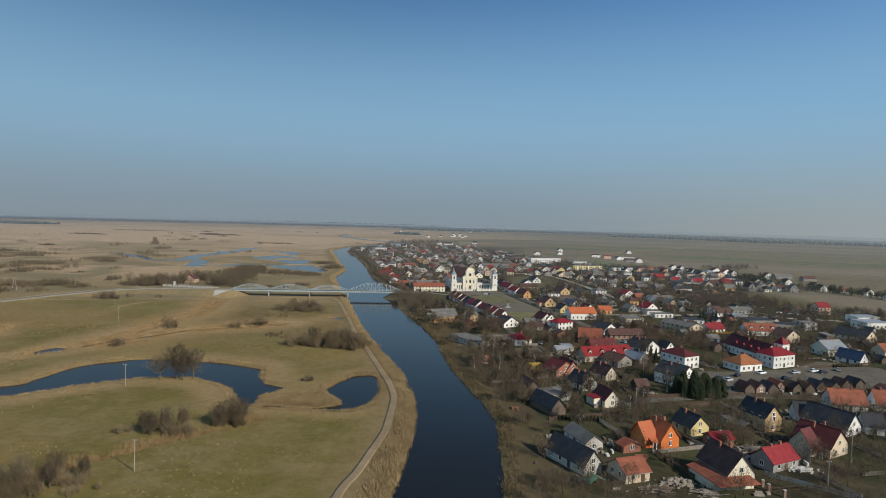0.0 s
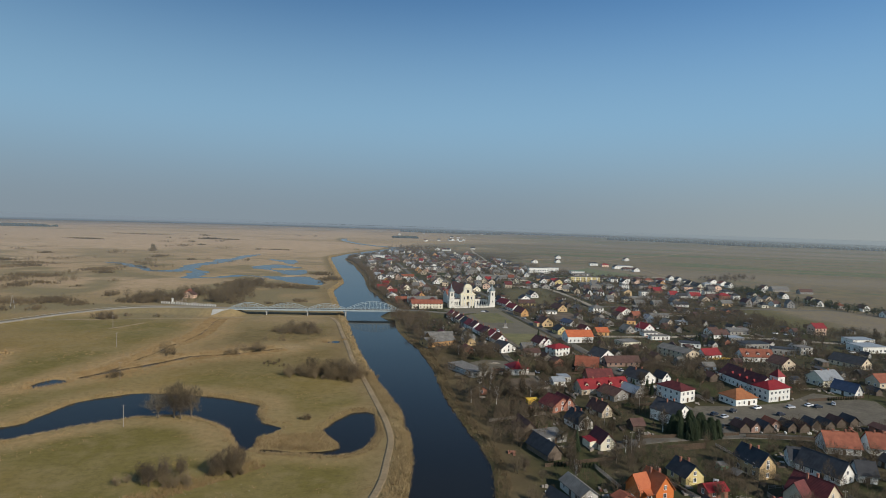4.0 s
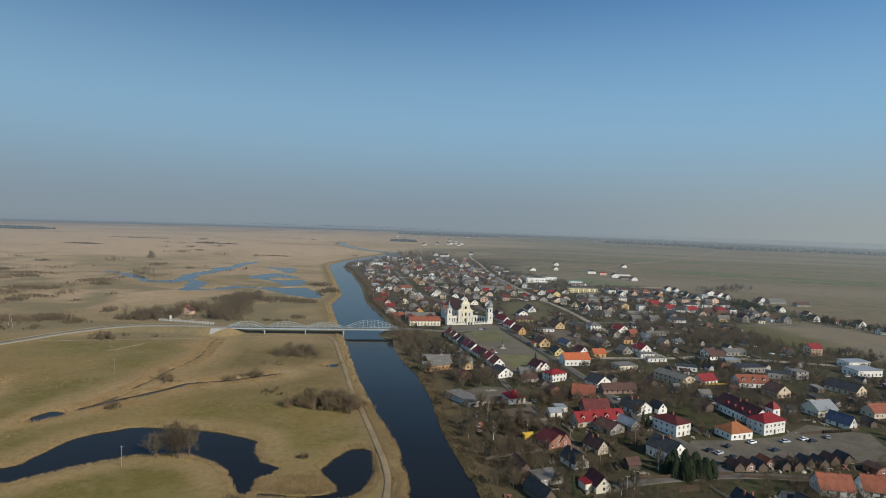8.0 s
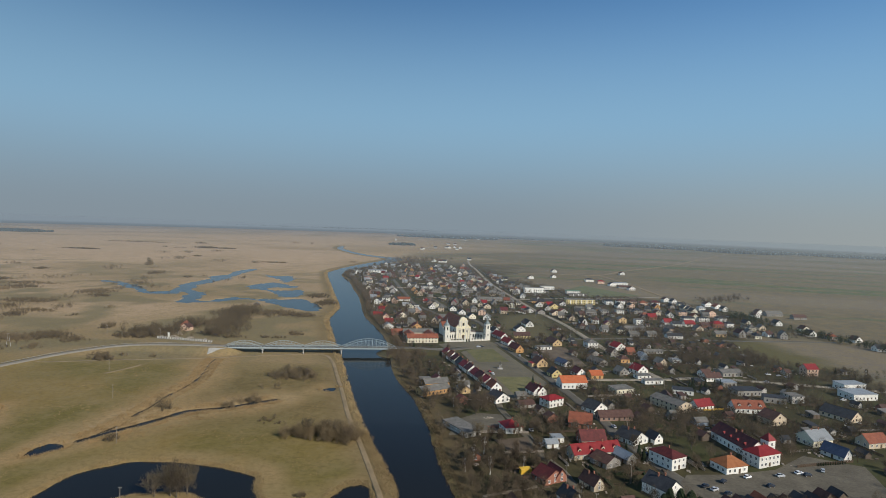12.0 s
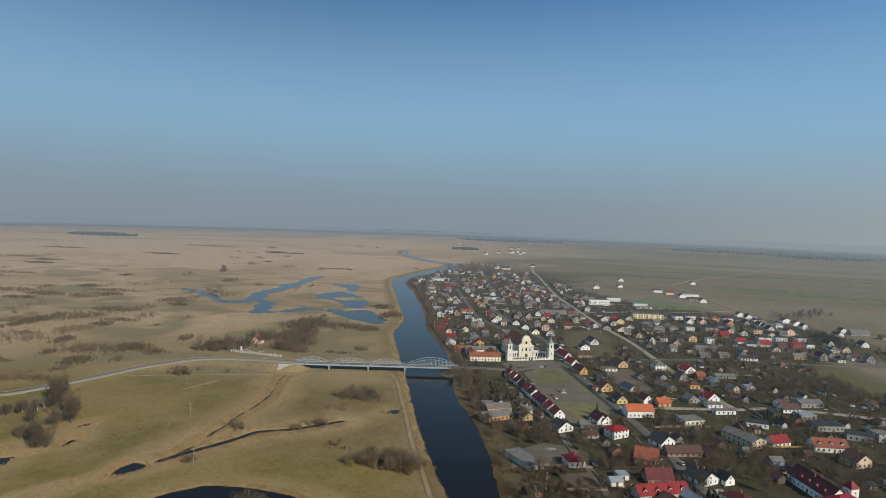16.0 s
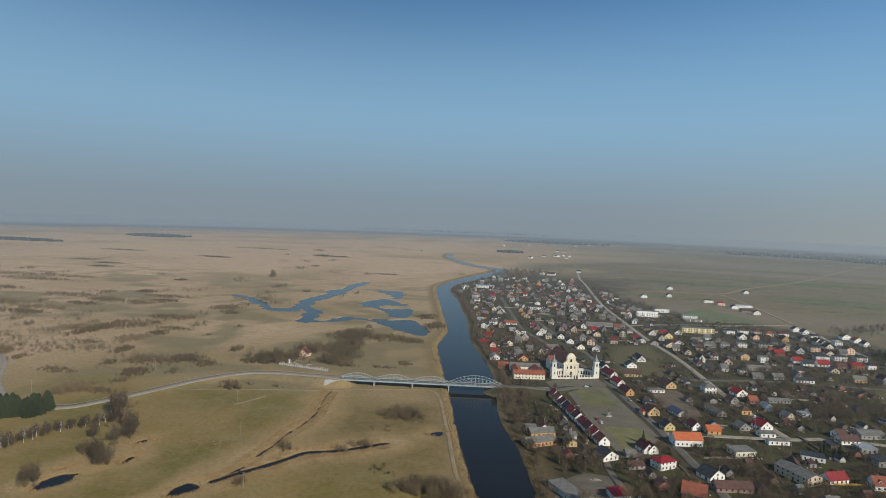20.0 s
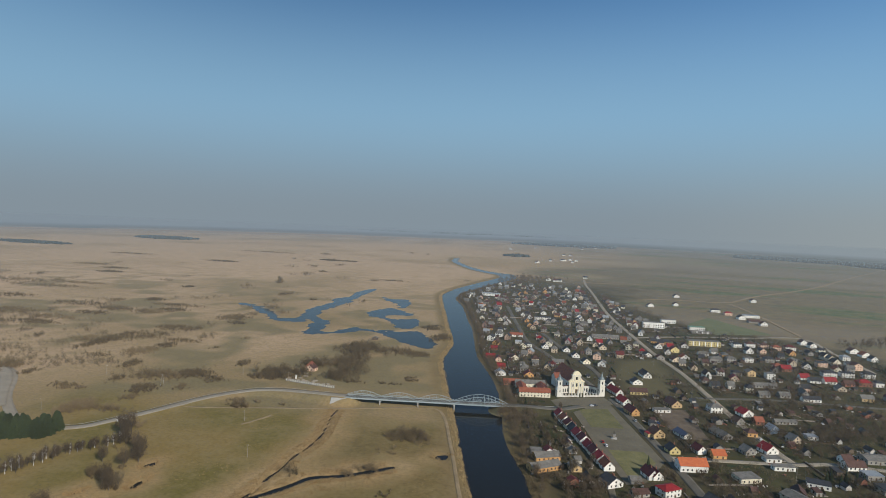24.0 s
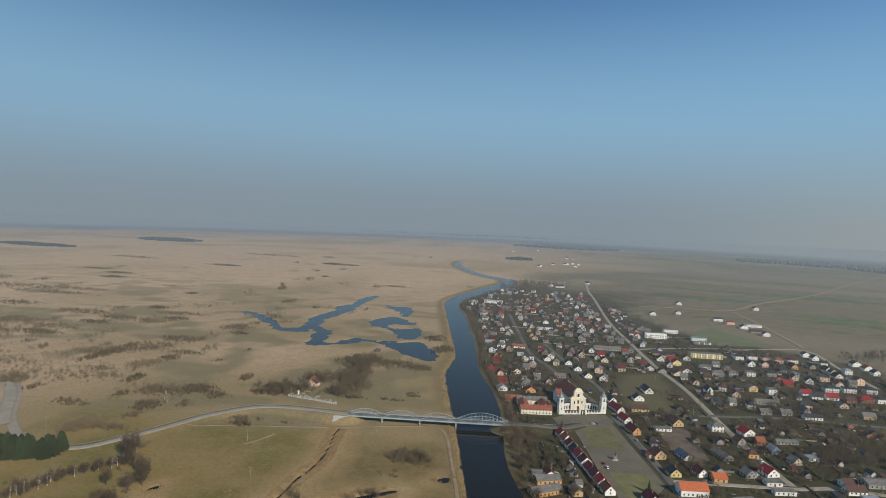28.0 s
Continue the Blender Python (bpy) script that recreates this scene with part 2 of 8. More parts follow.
# the light crosses the haze sheet twice, down to the ground and up again
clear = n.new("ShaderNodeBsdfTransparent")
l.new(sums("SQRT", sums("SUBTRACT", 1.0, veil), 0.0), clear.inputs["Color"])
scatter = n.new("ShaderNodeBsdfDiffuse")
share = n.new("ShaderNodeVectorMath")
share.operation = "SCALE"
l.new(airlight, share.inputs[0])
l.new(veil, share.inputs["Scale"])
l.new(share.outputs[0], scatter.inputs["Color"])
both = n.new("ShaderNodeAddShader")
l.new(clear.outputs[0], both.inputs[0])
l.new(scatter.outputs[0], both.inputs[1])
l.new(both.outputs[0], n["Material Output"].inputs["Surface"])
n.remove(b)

# ---- plan of the land ----
def smooth_line(points, step):
    """Points along a gliding line through the given ones, about step metres apart."""
    p = np.array(points, float)
    q = np.vstack([2 * p[0] - p[1], p, 2 * p[-1] - p[-2]])
    out = []
    for i in range(1, len(q) - 2):
        a, b0, c, d = q[i - 1], q[i], q[i + 1], q[i + 2]
        k = max(1, int(np.linalg.norm(c - b0) / step))
        for u in np.arange(k) / k:
            out.append(0.5 * (2 * b0 + (c - a) * u + (2 * a - 5 * b0 + 4 * c - d) * u * u + (3 * b0 - a - 3 * c + d) * u ** 3))
    out.append(p[-1])
    return np.array(out)


def near_line(x, y, line):
    """Distance of each place to a line, and the share of the line's length at its nearest place."""
    best, along = np.full(x.shape, 1e9), np.zeros(x.shape)
    run, total = 0.0, np.linalg.norm(np.diff(line[:, :2], axis=0), axis=1).sum()
    for a, b0 in zip(line[:-1, :2], line[1:, :2]):
        d = b0 - a
        ln = float(np.hypot(*d)) or 1e-6
        u = np.clip(((x - a[0]) * d[0] + (y - a[1]) * d[1]) / ln ** 2, 0, 1)
        e = np.hypot(x - a[0] - u * d[0], y - a[1] - u * d[1])
        along = np.where(e < best, (run + u * ln) / total, along)
        best = np.minimum(best, e)
        run += ln
    return best, along


def in_outline(x, y, ring):
    """Signed distance to a closed outline, positive inside."""
    ring = np.asarray(ring, float)
    closed = np.vstack([ring, ring[:1]])
    d, _ = near_line(x, y, closed)
    inside = np.zeros(x.shape, bool)
    for (x0, y0), (x1, y1) in zip(closed[:-1], closed[1:]):
        if y0 != y1:
            inside ^= ((y0 > y) != (y1 > y)) & (x < (x1 - x0) * (y - y0) / (y1 - y0) + x0)
    return np.where(inside, d, -d)


def wavy(x, y, size, seed):
    """Soft random relief between 0 and 1 with features of about the given size."""
    rng = np.random.RandomState(seed)
    grid = rng.rand(257, 257)
    u, v = x / size + 900.3, y / size + 700.7
    i, j = np.floor(u).astype(int), np.floor(v).astype(int)
    f, g = u - i, v - j
    f, g = f * f * (3 - 2 * f), g * g * (3 - 2 * g)
    i0, j0, i1, j1 = i % 257, j % 257, (i + 1) % 257, (j + 1) % 257
    return (grid[i0, j0] * (1 - f) + grid[i1, j0] * f) * (1 - g) + (grid[i0, j1] * (1 - f) + grid[i1, j1] * f) * g


WATER_Z = -0.7
# the river's two banks, from below the town to the far bend
LEFT_BANK = [(-16, -60), (-15, 60), (-12, 145), (-11, 160), (-10, 176), (-9.5, 204), (-11, 223), (-13, 237), (-21, 272), (-34, 310), (-52, 375), (-67, 435), (-80, 492), (-98, 558), (-111, 612), (-124, 665), (-127, 704), (-128, 748), (-136, 793), (-153, 864), (-184, 994), (-218, 1140), (-232, 1217), (-228, 1290), (-212, 1380), (-191, 1480), (-168, 1570), (-158, 1640), (-172, 1690), (-212, 1735), (-262, 1810), (-328, 1960), (-370, 2093), (-386, 2233)]
RIGHT_BANK = [(15, -60), (15, 60), (16, 147), (17, 170), (18, 200), (16, 219), (10, 245), (2, 282), (-6, 339), (-16, 385), (-34, 448), (-45, 528), (-55, 582), (-67, 628), (-80, 669), (-93, 717), (-103, 773), (-122, 877), (-142, 960), (-172, 1093), (-194, 1154), (-200, 1226), (-186, 1326), (-160, 1440), (-134, 1530), (-114, 1630), (-128, 1715), (-180, 1758), (-240, 1826), (-308, 1970), (-350, 2098), (-368, 2236)]
BANK_L, BANK_R = smooth_line(LEFT_BANK, 8), smooth_line(RIGHT_BANK, 8)
RIVER = np.vstack([BANK_L, BANK_R[::-1]])
OXBOW = smooth_line([(-260, 205), (-215, 215), (-166, 226), (-161, 237), (-158, 253), (-149, 267), (-136, 275), (-112, 274), (-94, 270), (-80, 263), (-76, 250), (-71, 241), (-62, 236), (-63, 229), (-68, 224), (-66, 214), (-68, 210), (-72, 214), (-82, 231), (-91, 240), (-105, 245), (-118, 243), (-128, 239), (-139, 230), (-149, 219), (-160, 210), (-210, 198), (-255, 190)], 4)
POND = smooth_line([(-46, 234), (-42, 249), (-38, 257), (-32, 260), (-28, 257), (-25, 238), (-25, 226), (-28, 215), (-36, 209), (-48, 210), (-65, 211), (-65, 214), (-48, 213), (-37, 217), (-41, 226)], 4)
# flooded hollows of the marsh
MARSH_POOLS = (
    smooth_line([(-534, 949), (-500, 939), (-460, 910), (-414, 851), (-391, 847), (-374, 859), (-363, 835), (-387, 820), (-406, 821), (-443, 863), (-485, 904), (-524, 934)], 8),
    smooth_line([(-381, 856), (-397, 901), (-401, 938), (-399, 989), (-393, 1019), (-405, 1070), (-393, 1107), (-398, 1181), (-385, 1235), (-374, 1212), (-375, 1149), (-368, 1067), (-366, 1012), (-374, 964), (-377, 927), (-366, 888), (-351, 860), (-335, 853), (-320, 805), (-316, 774), (-316, 755), (-319, 739), (-332, 760), (-341, 788), (-343, 812), (-357, 843)], 8),
    smooth_line([(-326, 770), (-303, 774), (-296, 789), (-277, 817), (-250, 808), (-222, 812), (-192, 819), (-163, 781), (-148, 744), (-148, 719), (-165, 724), (-193, 745), (-222, 781), (-246, 793), (-271, 795), (-290, 768), (-306, 757), (-319, 752)], 8),
    smooth_line([(-307, 937), (-296, 976), (-276, 1004), (-250, 980), (-226, 946), (-238, 938), (-258, 934), (-266, 918), (-244, 900), (-224, 918), (-212, 930), (-207, 900), (-198, 858), (-207, 832), (-226, 841), (-249, 876), (-268, 907), (-288, 913)], 8),
    smooth_line([(-333, 1123), (-305, 1106), (-277, 1113), (-259, 1038), (-263, 1010), (-283, 1046), (-311, 1088)], 8),
)
# small pools of the near meadow
MEADOW_POOLS = (
    [(-191, 272), (-192, 284), (-188, 292), (-181, 290), (-177, 287), (-184, 276)],
    [(-260, 261), (-263, 273), (-259, 283), (-252, 286), (-248, 279), (-253, 268)],
    [(-241, 301), (-242, 312), (-239, 323), (-236, 313), (-235, 303)],
    [(-252, 328), (-253, 334), (-248, 342), (-245, 334)],
    [(-267, 286), (-263, 297), (-262, 300), (-260, 291)],
    [(-80, 398), (-75, 406), (-66, 407), (-70, 396)],
)
DITCHES = (
    (smooth_line([(-177, 296), (-170, 307), (-163, 317), (-153, 332), (-145, 346), (-126, 355), (-114, 364), (-101, 375)], 5), 2.2),
    (smooth_line([(-176, 300), (-170, 318), (-170, 337), (-168, 356), (-169, 371), (-166, 395), (-167, 419), (-174, 453), (-176, 472)], 5), 0.6),
)
# strips of tall dry growth through the meadow: middle line and half width
WET_STRIPS = (
    (smooth_line([(-215, 245), (-198, 266), (-184, 288), (-172, 308), (-150, 336), (-126, 358), (-98, 377)], 6), 9),
    (smooth_line([(-174, 305), (-171, 340), (-168, 395), (-171, 440), (-173, 458)], 6), 7),
    (smooth_line([(-266, 262), (-252, 290), (-241, 312), (-250, 338)], 6), 8),
)
# the causeway to the bridge, with its height at each place
BRIDGE_A, BRIDGE_B = Vector((-176.6, 494.5, 0)), Vector((-38.5, 514, 0))
DECK_Z = 5.0
CAUSEWAY = smooth_line([(-900, 470, 0.4), (-760, 510, 0.4), (-640, 515, 0.4), (-540, 495, 0.5), (-506, 481, 0.6), (-482, 460, 0.6), (-440, 414, 0.6), (-393, 377, 0.6), (-369, 366, 0.6), (-353, 368, 0.6), (-336, 378, 0.6), (-316, 412, 0.7), (-306, 433, 0.8), (-294, 459, 1.0), (-280, 478, 1.5), (-262, 493, 2.2), (-238, 498, 3.2), (-205, 496, 4.4), (-176.6, 494.5, DECK_Z)], 10)
RAMP = smooth_line([(-38.5, 514, DECK_Z), (-20, 519, 4.2), (5, 528, 1.6), (25, 547, 0.3)], 6)


def land_height(x, y, fine=True):
    """Height of the ground at each place."""
    x, y = np.asarray(x, float), np.asarray(y, float)
    z = 0.25 * (wavy(x, y, 35, 3) - 0.5) + 0.15 * (wavy(x, y, 9, 4) - 0.5)
    shore = 1.6 * (wavy(x, y, 5, 5) - 0.5) + 1.6 * (wavy(x, y, 14, 6) - 0.5)
    for ring, rough in ((RIVER, 0.8), (OXBOW, 1.0), (POND, 0.8), *((r0, 6.0) for r0 in MARSH_POOLS), *((np.array(r0, float), 1.5) for r0 in MEADOW_POOLS)):
        box = (x > ring[:, 0].min() - 12) & (x < ring[:, 0].max() + 12) & (y > ring[:, 1].min() - 12) & (y < ring[:, 1].max() + 12)
        d = in_outline(x[box], y[box], ring) + shore[box] * rough
        z[box] = np.minimum(z[box], np.clip(-0.7 - (0.45 if rough < 5 else 0.16) * (d - (0.9 if rough == 1.5 else 0)), -2.4, 5))
    for line, half in DITCHES:
        d, _ = near_line(x, y, line)
        z = np.minimum(z, np.clip(-0.85 + 0.5 * (d - half - 0.5 * shore), -1.6, 5))
    # rising ground far off
    far = np.hypot(x, y - 400)
    z = z + 3 * np.clip((far - 2600) / 2400, 0, 1) ** 1.5 * (0.5 + wavy(x, y, 900, 8))
    for line, half in ((CAUSEWAY, 6.0), (RAMP, 6.0)):
        d, u = near_line(x, y, line)
        seg = np.linalg.norm(np.diff(line[:, :2], axis=0), axis=1)
        top = np.interp(u, np.r_[0, np.cumsum(seg)] / seg.sum(), line[:, 2])
        z = np.maximum(z, np.clip(top - 0.15 - np.clip(d - half, 0, 99) * 0.55, -9, 99) * (d < half + 14) - 9 * (d >= half + 14))
    return z


def land_cover(x, y):
    """Colour of the plants and soil at each place, with distance haze mixed in."""
    marsh = np.array((0.262, 0.188, 0.098))
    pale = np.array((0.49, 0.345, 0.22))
    green = np.array((0.138, 0.112, 0.032))
    dry = np.array((0.212, 0.150, 0.055))
    town = np.array((0.038, 0.036, 0.020))
    plough = np.array((0.138, 0.116, 0.080))
    crop = np.array((0.072, 0.112, 0.058))
    olive = np.array((0.170, 0.142, 0.078))
    w1, w2, w3, w4 = wavy(x, y, 60, 11), wavy(x, y, 22, 12), wavy(x, y, 160, 13), wavy(x, y, 7, 14)

    def blend(c, k, f):
        f = np.clip(f, 0, 1)[..., None]
        return c * (1 - f) + k * f
    c = np.broadcast_to(marsh, (*x.shape, 3)).copy()
    # random pale patches, plus haze painted into the marsh by distance from the origin
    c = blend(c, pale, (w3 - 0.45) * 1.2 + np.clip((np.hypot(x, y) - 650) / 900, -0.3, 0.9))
    c = blend(c, olive, np.clip((w1 * 0.6 + w2 * 0.4 - 0.49) * 5, 0, 0.85) * np.clip((1500 - y) / 600, 0, 1))
    # meadows on the near bank
    side, _ = near_line(x, y, BANK_L)
    meadow = (y < 480) & (x > -420)
    gm = np.clip((470 - y) / 40, 0, 1) * np.clip((x + 420) / 60, 0, 1)
    c = blend(c, dry, gm)
    c = blend(c, green, gm * np.clip((w1 * 0.5 + w2 * 0.3 + w3 * 0.3 - 0.36) * 4, 0, 1))
    c = blend(c, np.array((0.135, 0.100, 0.045)), gm * np.clip((y - 300) / 60, 0, 1) * np.clip((x + 185) / 40, 0, 1) * (0.6 + 0.4 * w1))
    # strips of rust-coloured growth beside ditches and ponds
    for ring, reach in ((OXBOW, 17), (POND, 13)):
        d = -in_outline(x, y, ring)
        c = blend(c, np.array((0.29, 0.20, 0.095)), np.clip((reach - d) / 8, 0, 1) * (0.3 + 0.7 * w2))
    for line, half in DITCHES:
        d, _ = near_line(x, y, line)
        c = blend(c, np.array((0.295, 0.20, 0.095)), np.clip((half + 24 - d + 14 * (w2 - 0.5)) / 14, 0, 1) * (0.6 + 0.4 * w4))
    for line, half in WET_STRIPS:
        d, _ = near_line(x, y, line)
        c = blend(c, np.array((0.34, 0.24, 0.125)), np.clip((half + 4 - d + 12 * (w2 - 0.5)) / 7, 0, 1) * (0.55 + 0.45 * w4))
    for ring in MEADOW_POOLS:
        d = -in_outline(x, y, ring)
        c = blend(c, np.array((0.295, 0.20, 0.095)), np.clip((15 - d + 12 * (w2 - 0.5)) / 10, 0, 1) * (0.6 + 0.4 * w4))
    c = blend(c, np.array((0.195, 0.138, 0.066)), np.clip((20 - side) / 10, 0, 1) * np.clip((y - 60) / 30, 0, 1))
    # the town's bank and everything beyond it
    right = np.interp(y, BANK_R[:, 1], BANK_R[:, 0])
    fade = np.clip((1750 - y) / 250, 0, 1)
    east = np.clip((x - right + 2) / 6, 0, 1) * fade
    inner = np.clip((x - right - 10) / 10, 0, 1) * fade
    c = blend(c, np.array((0.088, 0.066, 0.036)), east)
    c = blend(c, town, inner * (0.7 + 0.3 * w2))
    # long narrow garden plots, each of its own soil or grass
    u, v = (x * 0.985 + y * 0.17) / 13.0, (y * 0.985 - x * 0.17) / 42.0
    v = v + 0.37 * np.floor(u)
    cell = np.abs(np.sin(np.floor(u) * 12.9898 + np.floor(v) * 78.233) * 43758.5453) % 1.0
    c = blend(c, np.array((0.075, 0.062, 0.038)), inner * (cell > 0.76) * 0.7)
    c = blend(c, np.array((0.050, 0.056, 0.023)), inner * (cell < 0.3) * 0.8)
    c = blend(c, np.array((0.046, 0.044, 0.022)), inner * np.clip((w1 * 0.6 + w2 * 0.4 - 0.5) * 4, 0, 0.8))
    # the further gardens lie lighter: distance haze painted into their ground colour
    c = blend(c, np.array((0.082, 0.073, 0.046)), inner * np.clip((y - 480) / 300, 0, 0.7) * (0.35 + 0.65 * w2))
    # the dry meadow among the gardens
    d = in_outline(x, y, [(300, 530), (284, 575), (306, 632), (384, 634), (398, 560), (330, 504)])
    c = blend(c, np.array((0.105, 0.094, 0.042)), (d + 4) / 8 * (0.75 + 0.25 * w2))
    d = in_outline(x, y, [(66, 680), (72, 740), (120, 760), (126, 690), (112, 605), (70, 600)])
    c = blend(c, np.array((0.105, 0.092, 0.05)), (d + 4) / 8 * (0.5 + 0.5 * w2))
    # open fields past the town
    edge = np.where(y < 700, 330 + 0 * y, np.interp(y, [700, 900, 960, 1050, 1250, 1500, 1750], [420, 395, 330, 190, 120, 95, 80]))
    spread = 30 + 0.9 * np.clip(y - 1300, 0, 4000)
    out = np.clip((x - edge + (25 + spread * 0.8) * (0.5 * w2 + 0.5 * w3 - 0.5)) / spread, 0, 1)
    out = np.maximum(out, np.clip((y - 1480) / 250, 0, 1) * np.clip((x - right - 20 + 500 * (w3 - 0.5)) / (60 + np.clip(y - 1600, 0, 900)), 0, 1))
    strip = wavy(x * 0.12 - y * 0.03, y * 1.0 + x * 0.16, 38, 15)
    strip2 = wavy(x * 0.1, y + x * 0.16, 120, 16)
    field = blend(np.broadcast_to(plough, (*x.shape, 3)), crop, (strip - 0.60) * 6)
    field = blend(field, np.array((0.175, 0.146, 0.112)), (strip2 - 0.5) * 4)
    f = out[..., None]
    wildness = np.clip(1 - 0.88 * np.maximum(inner, 0.8 * east) * (1 - out), 0, 1)
    return np.c_[c * (1 - f) + field * f, wildness]


def spaced(stops):
    """Grid lines: (from, to, step) one after another."""
    out = []
    for a, b0, s in stops:
        out.extend(np.arange(a, b0, s))
    return np.array(out + [stops[-1][1]], float)


GX = spaced([(-9000, -3000, 600), (-3000, -1000, 60), (-1000, -560, 12), (-560, -270, 4), (-270, 24, 2.2), (24, 260, 5), (260, 1000, 15), (1000, 3000, 60), (3000, 9000, 600)])
GY = spaced([(-3000, -60, 210), (-60, 130, 10), (130, 300, 2.2), (300, 540, 3), (540, 900, 4.5), (900, 1250, 6.5), (1250, 1800, 12), (1800, 2280, 20), (2280, 5400, 60), (5400, 9000, 600)])
gx, gy = np.meshgrid(GX, GY)
gz = land_height(gx.ravel(), gy.ravel()).reshape(gx.shape)
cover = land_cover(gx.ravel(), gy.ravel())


def sheet(name, verts, faces, material, smooth=True):
    me = bpy.data.meshes.new(name)
    me.from_pydata(verts, [], faces)
    me.materials.append(MATS[material])
    if smooth:
        me.polygons.foreach_set("use_smooth", [True] * len(me.polygons))
    me.update()
    return new(name, me)


NX, NY = len(GX), len(GY)
idx = np.arange(NX * NY).reshape(NY, NX)
quads = np.stack([idx[:-1, :-1], idx[:-1, 1:], idx[1:, 1:], idx[1:, :-1]], -1).reshape(-1, 4)
ground = sheet("ground", np.stack([gx, gy, gz], -1).reshape(-1, 3).tolist(), quads.tolist(), "ground_cover")
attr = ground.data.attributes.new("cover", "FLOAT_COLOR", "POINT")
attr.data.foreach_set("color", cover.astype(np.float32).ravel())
tagged(ground, "dry early-spring meadows, reed marsh and bare fields", "ground", kind="structure")
low = (gz.ravel()[quads] < -0.45).any(1)
low &= (gx.ravel()[quads].mean(1) > -1000) & (gy.ravel()[quads].mean(1) < 2280)
used = np.unique(quads[low])
back_idx = np.zeros(NX * NY, int)
back_idx[used] = np.arange(len(used))
wv = np.stack([gx.ravel()[used], gy.ravel()[used], np.full(len(used), WATER_Z)], -1)
water = sheet("water", wv.tolist(), back_idx[quads[low]].tolist(), "water")
tagged(water, "calm dark blue river and flooded marsh pools", "water", kind="structure")


def z_at(x, y):
    return float(land_height(np.array([x]), np.array([y]))[0])


def ribbon(name, points, width, material, label, lift=0.08, heights=False, kerb=0.0, category="road"):
    """A paved strip that follows the ground, with a little thickness."""
    line = smooth_line(points, 5)
    d = np.gradient(line[:, :2], axis=0)
    d /= np.linalg.norm(d, axis=1)[:, None]
    nrm = np.c_[-d[:, 1], d[:, 0]]
    verts, faces = [], []
    offs = (-1.0, -0.5, 0.0, 0.5, 1.0)
    for i, p in enumerate(line):
        for o in offs:
            q = p[:2] + nrm[i] * o * width / 2
            verts.append([q[0], q[1], 0])
    v = np.array(verts)
    if heights:
        v[:, 2] = np.repeat(line[:, 2], len(offs)) + lift
    else:
        v[:, 2] = land_height(v[:, 0], v[:, 1]) + lift
    k = len(offs)
    for i in range(len(line) - 1):
        for j in range(k - 1):
            faces.append((i * k + j, i * k + j + 1, (i + 1) * k + j + 1, (i + 1) * k + j)[::-1])
    base = len(v)
    edge_lo = [i * k for i in range(len(line))] + [i * k + k - 1 for i in range(len(line))]
    low_v = v[edge_lo].copy()
    low_v[:, 2] -= lift + 0.12
    n0 = len(line)
    for i in range(n0 - 1):
        faces.append((i * k, base + i, base + i + 1, (i + 1) * k))
        faces.append((i * k + k - 1, (i + 1) * k + k - 1, base + n0 + i + 1, base + n0 + i))
    ob = sheet(name, np.vstack([v, low_v]).tolist(), faces, material)
    return tagged(ob, label, category, kind="structure")


SLABS = []


def slab(name, ring, z, material, label, category="pavement", thick=0.12):
    """A flat paved or planted area with an edge."""
    SLABS.append(np.array(ring, float))
    n0 = len(ring)
    verts = [(x, y, z) for x, y in ring] + [(x, y, z - thick) for x, y in ring]
    faces = [tuple(range(n0))] + [(i, i + n0, (i + 1) % n0 + n0, (i + 1) % n0) for i in range(n0)]
    ob = sheet(name, verts, faces, material, smooth=False)
    return tagged(ob, label, category, kind="structure")


ribbon("road", CAUSEWAY.tolist(), 8, "asphalt_pale", "pale worn asphalt road on a low causeway", 0.05, heights=True)
ribbon("lay_by", [(-545, 492), (-514, 481), (-488, 459), (-456, 424), (-428, 395)], 11, "asphalt_pale", "wide pale asphalt lay-by beside the road", 0.66)
ribbon("road", RAMP.tolist(), 8, "asphalt", "asphalt street leading down from the bridge", 0.05, heights=True)
ribbon("dirt_track", [(-301, 441), (-285, 443), (-241, 456), (-180, 473), (-132, 491), (-106, 499), (-94, 496), (-84, 472), (-75, 438), (-65, 400), (-52, 348), (-40, 308), (-28, 266), (-22, 244), (-18.5, 225), (-18, 206), (-18, 190), (-20, 173), (-22, 158), (-25, 138), (-27, 60)], 2.7, "dirt_track", "pale rutted dirt track along the river bank", 0.06)
ribbon("dirt_track", [(-232, 417), (-225, 431), (-220, 443)], 2.4, "dirt_track", "short pale strip of bare earth in a meadow", 0.1)
ribbon("street", [(25, 547), (40, 559), (57, 569)], 9, "setts", "grey paved street before the church")
ribbon("street", [(53, 578), (66, 522), (79, 461), (85, 430), (91, 396), (98, 356), (99, 333), (104, 309), (109, 288), (115, 268), (119, 250), (116, 243)], 7, "asphalt", "grey asphalt street along the market square", 0.1)
ribbon("street", [(66, 1700), (66, 1556), (74, 1405), (86, 1113), (106, 925), (114, 854), (124, 780), (138, 705), (147, 623), (153, 559), (161, 500), (168, 462)], 6, "asphalt_pale", "long straight grey street through the town", 0.1)
ribbon("street", [(85, 446), (133, 453), (168, 458), (200, 468), (254, 462), (340, 446)], 6, "asphalt_pale", "grey asphalt cross street", 0.12)
ribbon("street", [(134, 609), (219, 628), (301, 631), (420, 645)], 6, "asphalt", "grey side street between gardens", 0.12)
ribbon("street", [(-92, 1117), (-55, 905), (-38, 814), (-10, 743), (20, 665), (42, 606)], 6, "asphalt", "grey street behind the church", 0.12)
